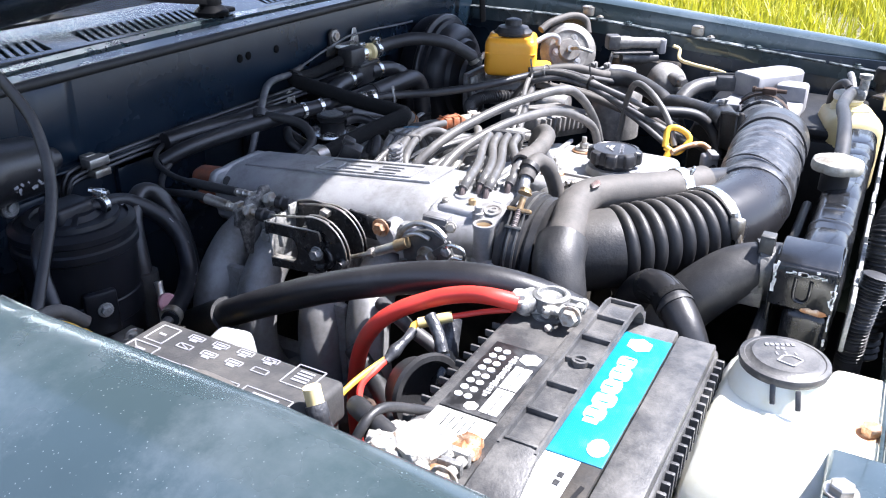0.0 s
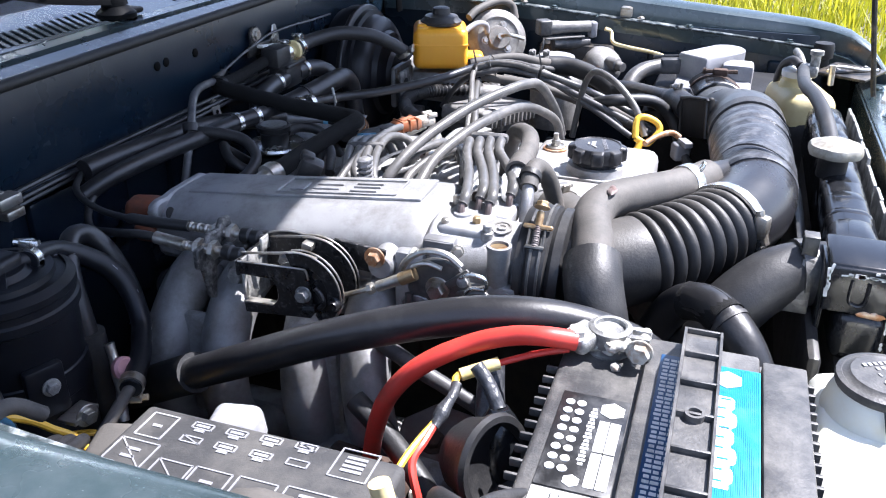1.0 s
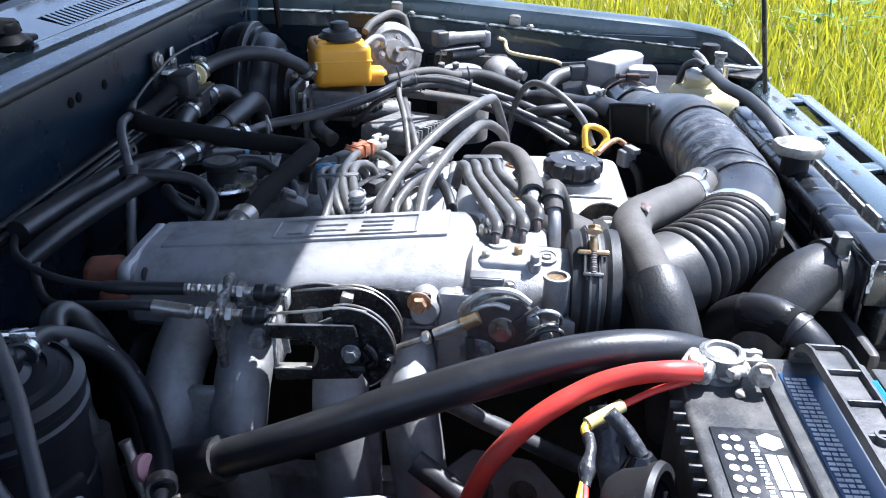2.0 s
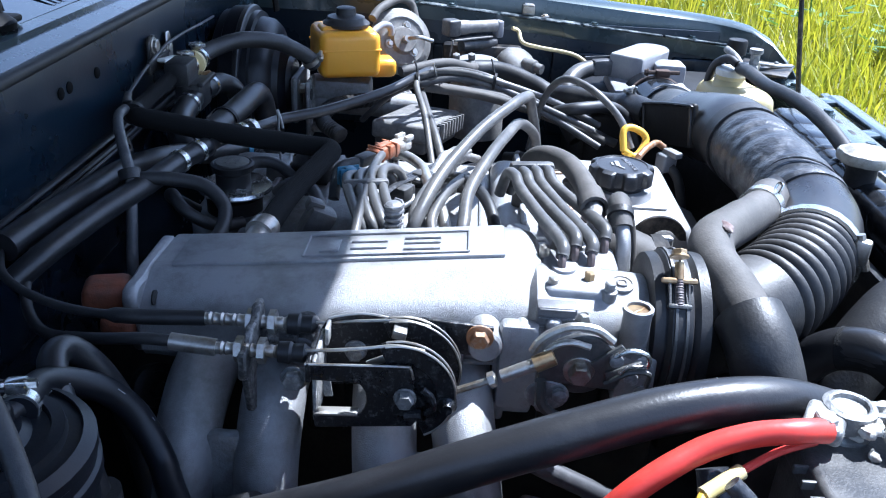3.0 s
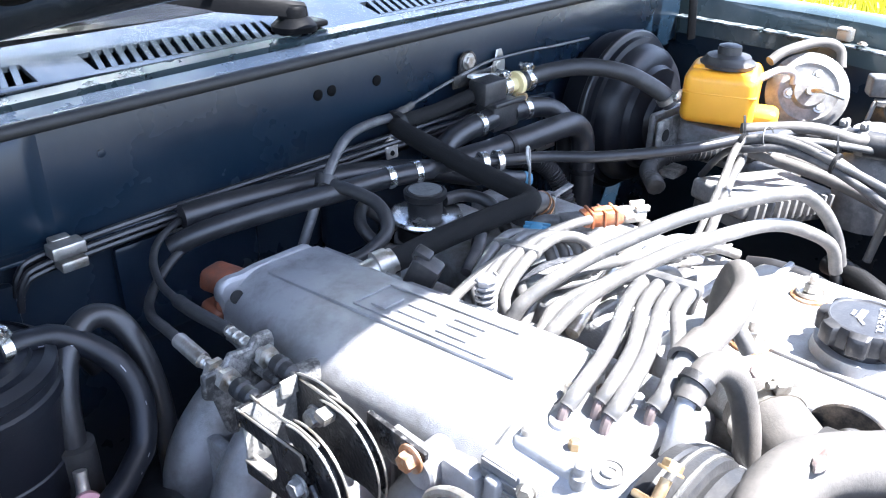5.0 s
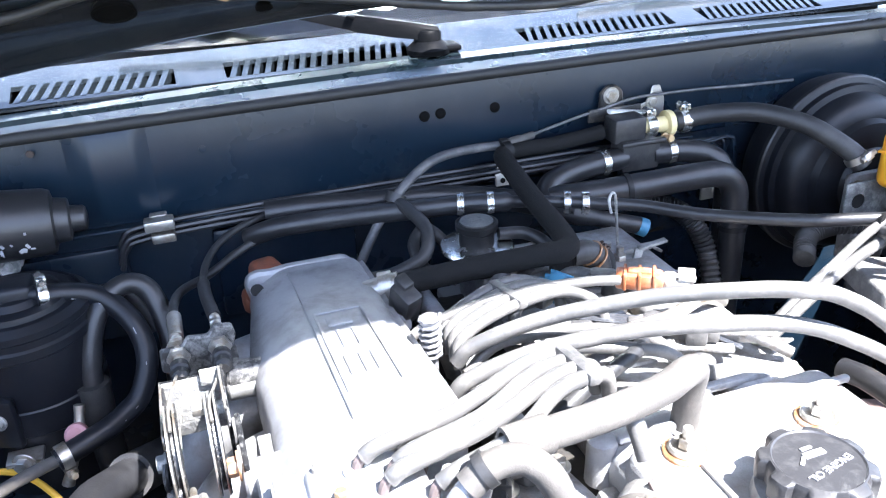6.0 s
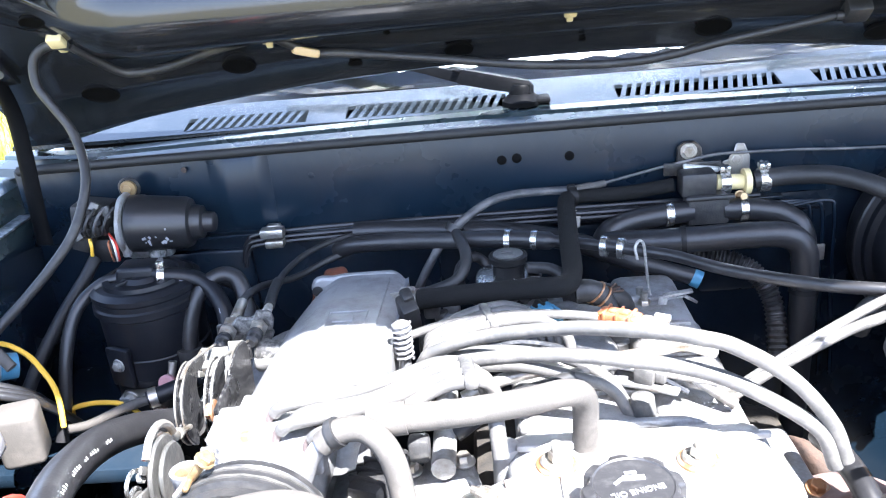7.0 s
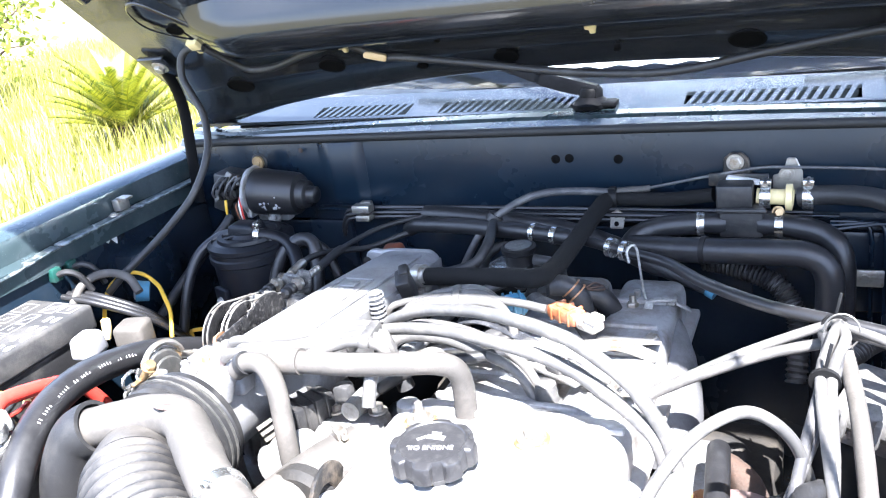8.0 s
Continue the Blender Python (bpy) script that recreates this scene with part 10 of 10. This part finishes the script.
for k in range(4):
    box(g, (-0.522 + 0.007 * k, -0.0715, 1.052), (0.003, 0.004, 0.016), 0.0008)
part("plug", g, M_PLASTIC, wm, "black plug with bundled wires")
jr = random.Random(33)
for k in range(9):
    g = Geo()
    at = Vector((-0.530 + jr.uniform(0, 0.045), -0.066 + jr.uniform(-0.014, 0.012), 1.040 + jr.uniform(0, 0.045)))
    box(g, at, (jr.uniform(0.008, 0.018), jr.uniform(0.006, 0.014), jr.uniform(0.006, 0.016)), 0.0015, Matrix.Rotation(jr.uniform(-0.7, 0.7), 3, 'Y') @ Matrix.Rotation(jr.uniform(-0.6, 0.6), 3, 'X'))
    part("plug_latch", g, M_DEEPBLACK if k % 3 else M_SERVO, wm)
for k in range(4):
    g = Geo()
    x = -0.528 + 0.012 * k
    tube(g, [(x, -0.076, 1.046), (x + 0.004, -0.086, 1.056), (x + 0.010, -0.082, 1.070), (x + 0.016, -0.070, 1.078)], 0.0018, 6)
    part("wire", g, M_RUBBER if k % 2 else M_VAC, wm)
for k, mm in enumerate((M_RED, M_WHITE, M_BLACKSTEEL, M_ORANGE)):
    g = Geo()
    tube(g, [(-0.492, -0.066, 1.044 - 0.003 * k), (-0.480 - 0.003 * k, -0.080, 1.036), (-0.479 - 0.003 * k, -0.081, 1.022), (-0.484 - 0.002 * k, -0.074, 1.010), (-0.497, -0.062, 1.010)], 0.0015, 6)
    part("wire", g, mm, wm)
g = Geo()
tube(g, [(-0.516, -0.070, 1.040), (-0.514, -0.074, 1.030), (-0.517, -0.072, 1.018)], 0.0022, 8)
part("wire", g, M_YELLOW, wm, "yellow wire at the plug")
g = Geo()
for k in range(16):
    p = Vector((-0.458 + rng.uniform(0, 0.046), -0.0797, 1.038 + rng.uniform(-0.010, 0.012)))
    p.y = -0.045 - math.sqrt(max(0.0, 0.0345 ** 2 - (p.z - 1.0465) ** 2))
    box(g, p, (rng.uniform(0.0012, 0.005), 0.0008, rng.uniform(0.0012, 0.004)), 0, Matrix.Rotation(rng.uniform(0, 3), 3, 'Y'))
part("paint_chips", g, M_GREYLID, wm, "chipped pale spots")
hose("motor_loom", [(-0.52, -0.06, 1.01), (-0.53, -0.085, 0.99), (-0.545, -0.12, 0.965), (-0.56, -0.17, 0.93), (-0.565, -0.22, 0.90)], 0.008, M_RUBBER, "black loom from the wiper motor", "", "loom")

# ---- washer hose from hood, hood wire and clips ----
hose("washer_hose", [on_hood(-0.466, 0.118, 0.014), (-0.491, -0.098, 1.278), (-0.509, -0.100, 1.265), (-0.511, -0.105, 1.238), (-0.496, -0.110, 1.213), (-0.479, -0.117, 1.187), (-0.466, -0.134, 1.155), (-0.463, -0.155, 1.125), (-0.475, -0.181, 1.087), (-0.497, -0.204, 1.058), (-0.522, -0.222, 1.033), (-0.550, -0.242, 1.008), (-0.566, -0.254, 0.994), (-0.598, -0.272, 0.962)], 0.0054, M_RUBBER, "black washer hose hanging from hood to bay", "", "hose")
hw = [on_hood(-0.466, 0.118, 0.014), on_hood(-0.451, 0.087, 0.014), on_hood(-0.428, 0.058, 0.014), on_hood(-0.38, 0.062, 0.014), on_hood(-0.343, 0.076, 0.014), on_hood(-0.295, 0.094, 0.014), on_hood(-0.251, 0.102, 0.014), on_hood(-0.229, 0.086, 0.014), on_hood(-0.205, 0.066, 0.014), on_hood(-0.174, 0.061, 0.014), on_hood(-0.08, 0.050, 0.022), on_hood(0.04, 0.030, 0.03), on_hood(0.16, 0.022, 0.032), on_hood(0.27, 0.036, 0.022), on_hood(0.39, 0.052, 0.012)]
hose("hood_wire", hw, 0.0052, M_RUBBER, "black washer line clipped under the hood", "", "wire", 10)
for u, v, s in ((-0.251, 0.104, 0.014), (0.082, 0.105, 0.014), (-0.476, 0.128, 0.018)):
    g = Geo()
    rt = Matrix.Rotation(-TIP, 3, 'X')
    box(g, on_hood(u, v, 0.014), (s, 0.016, 0.010), 0.002, rt)
    box(g, on_hood(u, v - 0.014, 0.014), (s * 0.5, 0.008, 0.006), 0.001, rt)
    solo("wire_clip", g, M_CREAM, "cream plastic wire clip under the hood", "wire clip", "wire clips")
g = Geo()
bar(g, on_hood(-0.228, 0.080, 0.016), on_hood(-0.200, 0.066, 0.016), 0.014, 0.010, 0.003)
solo("wire_joiner", g, M_TAN, "tan plastic hose joiner under the hood", "joiner")
g = Geo()
box(g, on_hood(0.40, 0.058, 0.012), (0.028, 0.026, 0.020), 0.004, Matrix.Rotation(-TIP, 3, 'X'))
tube(g, [on_hood(0.38, 0.052, 0.014), on_hood(0.395, 0.055, 0.016)], 0.006, 10, 2)
solo("washer_nozzle", g, M_PLASTIC, "black washer nozzle under the hood", "nozzle")

# ---- wires in the cycad-side corner ----
hose("yellow_wire", [(-0.52, -0.205, 0.872), (-0.514, -0.208, 0.884), (-0.488, -0.200, 0.884), (-0.452, -0.205, 0.880), (-0.424, -0.223, 0.862), (-0.400, -0.243, 0.820)], 0.0030, M_YELLOW, "yellow wire below the charcoal canister", "", "wire", 8)
hose("yellow_wire", [(-0.560, -0.315, 0.935), (-0.575, -0.30, 0.950), (-0.592, -0.27, 0.970), (-0.594, -0.25, 0.979), (-0.579, -0.235, 0.986), (-0.557, -0.230, 0.983), (-0.536, -0.229, 0.967), (-0.518, -0.240, 0.953), (-0.506, -0.248, 0.938), (-0.497, -0.260, 0.925), (-0.493, -0.272, 0.900)], 0.0030, M_YELLOW, "yellow wire looping behind the fuse box", "", "wire", 8)
hose("yellow_wire", [(-0.562, -0.318, 0.925), (-0.560, -0.315, 0.938), (-0.566, -0.308, 0.948)], 0.0065, M_CREAM, "pale wire end bound with tape", "", "wire", 10)
bc = thing("electrical_plug", (-0.556, -0.245, 0.94), "blue plastic plug with a pale face", "plug")
g = Geo()
m4 = axes((-0.556, -0.246, 0.964), (-0.75, -0.6, 0.25))
lathe(g, m4, [(0.014, -0.014), (0.015, 0.0), (0.0155, 0.004)], 22)
part("rim", g, M_BLUE, bc)
g = Geo()
lathe(g, m4, [(0.0125, 0.004), (0.0125, 0.006), (0.010, 0.007)], 20)
part("face", g, M_GREYLID, bc)
for k in range(3):
    hose("body_loom", [(-0.62, -0.300 - 0.010 * k, 0.985), (-0.565, -0.295 - 0.009 * k, 0.975), (-0.525 + 0.004 * k, -0.272 - 0.008 * k, 0.947), (-0.520 + 0.006 * k, -0.238 - 0.006 * k, 0.907), (-0.512, -0.21, 0.865)], 0.0046, M_HOSE, "black printed loom branch toward the engine", "body looms", "loom")
hose("body_loom", [(-0.60, -0.335, 0.965), (-0.60, -0.30, 0.995), (-0.58, -0.275, 1.003), (-0.55, -0.265, 0.995), (-0.53, -0.27, 0.975)], 0.006, M_GREYHOSE, "dusty loom arching behind the fuse box", "body looms", "loom")

g = Geo()
shelf = thing("corner_shelf", (-0.50, -0.15, 0.80), "dark painted shelf in the corner of the bay", "shelf")
box(g, (-0.50, -0.15, 0.83), (0.20, 0.24, 0.02), 0.006)
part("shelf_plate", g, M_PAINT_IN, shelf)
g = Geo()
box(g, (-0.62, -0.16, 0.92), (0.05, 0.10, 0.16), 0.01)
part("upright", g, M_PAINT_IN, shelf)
g = Geo()
sheet = []
for i in range(7):
    y = -0.229 + 0.0055 * i
    top, low = 1.058 - 0.004 * (i % 3) - 0.0016 * i, 1.028 - 0.0022 * i + 0.004 * ((i * 2) % 3)
    sheet.append([Vector((-0.6275 + 0.0016 * math.sin(i * 2.1 + q * 4), y, low + (top - low) * q)) for q in (0, 0.25, 0.5, 0.75, 1)] + [Vector((-0.6282 + 0.0016 * math.sin(i * 2.1 + q * 4), y, low + (top - low) * q)) for q in (1, 0.75, 0.5, 0.25, 0)])
loft(g, sheet)
solo("paper_tag", g, M_PRINT, "torn pale paper tag on the inner fender", "paper tag")
for k in range(2):
    g = Geo()
    box(g, (-0.624, -0.318 + 0.028 * k, 1.018), (0.014, 0.016, 0.020), 0.003)
    gp = thing("green_plug", (-0.624, -0.318 + 0.028 * k, 1.008), "small green electrical plug on the inner fender", "connector", "green plugs")
    part("housing", g, M_GREENPLUG, gp)
    g = Geo()
    tube(g, [(-0.618, -0.318 + 0.028 * k, 1.018), (-0.606, -0.312 + 0.028 * k, 1.020), (-0.596, -0.302 + 0.026 * k, 1.010), (-0.592, -0.292 + 0.024 * k, 0.985)], 0.0045, 8)
    part("lead", g, M_RUBBER, gp)

# ---- exhaust side and gearbox shade fillers seen between the hoses ----
g = Geo()
box(g, (0.25, -0.33, 0.74), (0.10, 0.34, 0.14), 0.02)
for k in range(4):
    tube(g, [(0.19, -0.22 - 0.085 * k, 0.80), (0.25, -0.23 - 0.08 * k, 0.80), (0.29, -0.28 - 0.04 * k, 0.75)], 0.02, 12)
solo("exhaust_manifold", g, M_ENGINE, "grimy dark exhaust manifold beside the engine", "exhaust manifold")
hs = thing("exhaust_pipe", (0.25, -0.42, 0.80), "rust-brown exhaust pipe and black tube beside the head", "pipe")
g = Geo()
tube(g, [(0.20, -0.32, 0.845), (0.235, -0.335, 0.868), (0.275, -0.360, 0.863), (0.295, -0.40, 0.83)], 0.016, 14, 7, wobble=0.08)
tube(g, [(0.21, -0.40, 0.855), (0.24, -0.425, 0.865), (0.27, -0.46, 0.84)], 0.013, 14, 7, wobble=0.08)
part("pipe", g, M_RUST, hs)
g = Geo()
tube(g, [(0.255, -0.395, 0.925), (0.258, -0.425, 0.930), (0.262, -0.470, 0.925), (0.264, -0.52, 0.90)], 0.0105, 14, 7)
part("black_tube", g, M_HOSE, hs, "black printed tube")
g = Geo()
box(g, (0.225, -0.38, 0.882), (0.05, 0.10, 0.02), 0.008, seg=3)
part("casting", g, M_ALU_OLD, hs)
sh = thing("heat_shield", (0.24, -0.46, 0.80), "pinkish rust-stained pressed steel heat shield", "heat shield")
g = Geo()
rings = []
for k in range(9):
    q = k / 8
    rings.append([Vector((0.215 + 0.115 * q, -0.395 - 0.135 * p, 0.845 + 0.040 * math.sin(math.pi * (0.15 + 0.7 * q)) + 0.016 * math.sin(math.pi * p) + e)) for p, e in [(i / 6, 0.0) for i in range(7)] + [(i / 6, -0.003) for i in range(6, -1, -1)]])
loft(g, rings)
part("sheet", g, M_SHIELD, sh)
for x, y in ((0.245, -0.425), (0.30, -0.49)):
    g = Geo()
    bolt(g, (x, y, 0.892), (0, -0.2, 1), 0.007, 0.007, 1.5)
    part("bolt", g, M_COPPER, sh)
lbt = thing("lead_boot", (0.285, -0.52, 0.86), "black rubber boot with a band round its neck", "boot")
g = Geo()
tube(g, [(0.318, -0.455, 0.925), (0.300, -0.490, 0.930), (0.278, -0.535, 0.922), (0.262, -0.575, 0.905)], lambda q: 0.0105 + 0.003 * q, 18, 6)
part("boot", g, M_DEEPBLACK, lbt)
g = Geo()
ring_clamp(g, (0.309, -0.473, 0.928), (-0.45, -0.9, 0.1), 0.0118, 0.006, False)
part("band", g, M_SERVO, lbt)
sm = thing("starter_motor", (-0.33, -0.45, 0.70), "stained starter motor below the intake runners", "starter motor")
g = Geo()
lathe(g, axes((-0.30, -0.36, 0.775), (-0.1, -1, -0.05)), [(0.036, 0), (0.038, 0.004), (0.038, 0.13), (0.032, 0.14), (0.016, 0.142)], 30)
part("case", g, M_ALU_OLD, sm)
g = Geo()
lathe(g, axes((-0.345, -0.40, 0.815), (-0.1, -1, -0.05)), [(0.024, 0), (0.024, 0.075), (0.018, 0.08), (0.014, 0.082)], 24)
part("solenoid", g, M_RUST, sm, "rust-stained solenoid")
for k in range(3):
    g = Geo()
    bolt(g, (-0.345 + 0.012 * (k - 1), -0.484, 0.815 + 0.010 * (k % 2)), (0, -1, 0), 0.005, 0.010, 1.4)
    part("terminal_nut", g, M_STEEL, sm)

em = thing("engine_bracket", (-0.26, -0.49, 0.72), "rust-stained steel engine bracket below the harness", "bracket")
g = Geo()
prism(g, axes((-0.262, -0.495, 0.800), (-0.35, -0.15, 0.92), (0, -1, 0)), [(-0.055, -0.030), (0.050, -0.040), (0.062, 0.0), (0.030, 0.034), (-0.030, 0.038), (-0.058, 0.010)], 0.006, 0.002)
part("plate", g, M_RUSTGREY, em)
for y in (-0.475, -0.515):
    g = Geo()
    bolt(g, (-0.272, y, 0.806), (-0.35, -0.15, 0.92), 0.009, 0.009, 1.5)
    part("bolt", g, M_RUST, em)

# glossy black terminal boot beside the battery
tb = thing("terminal_boot", (-0.425, -0.585, 0.93), "glossy black rubber boot hanging beside the battery", "boot")
g = Geo()
lathe(g, axes((-0.428, -0.580, 0.986), (-0.15, -0.10, -1)) @ Matrix.Scale(1.15, 4), [(0.006, 0), (0.010, 0.006), (0.0165, 0.018), (0.0185, 0.034), (0.0185, 0.062), (0.017, 0.066)], 24)
part("boot", g, M_GLOSSBLACK, tb)
g = Geo()
tube(g, [(-0.428, -0.580, 0.984), (-0.419, -0.570, 0.996), (-0.412, -0.558, 1.006)], 0.0055, 10, 5)
part("lead", g, M_TAPE, tb, "taped lead into the boot")
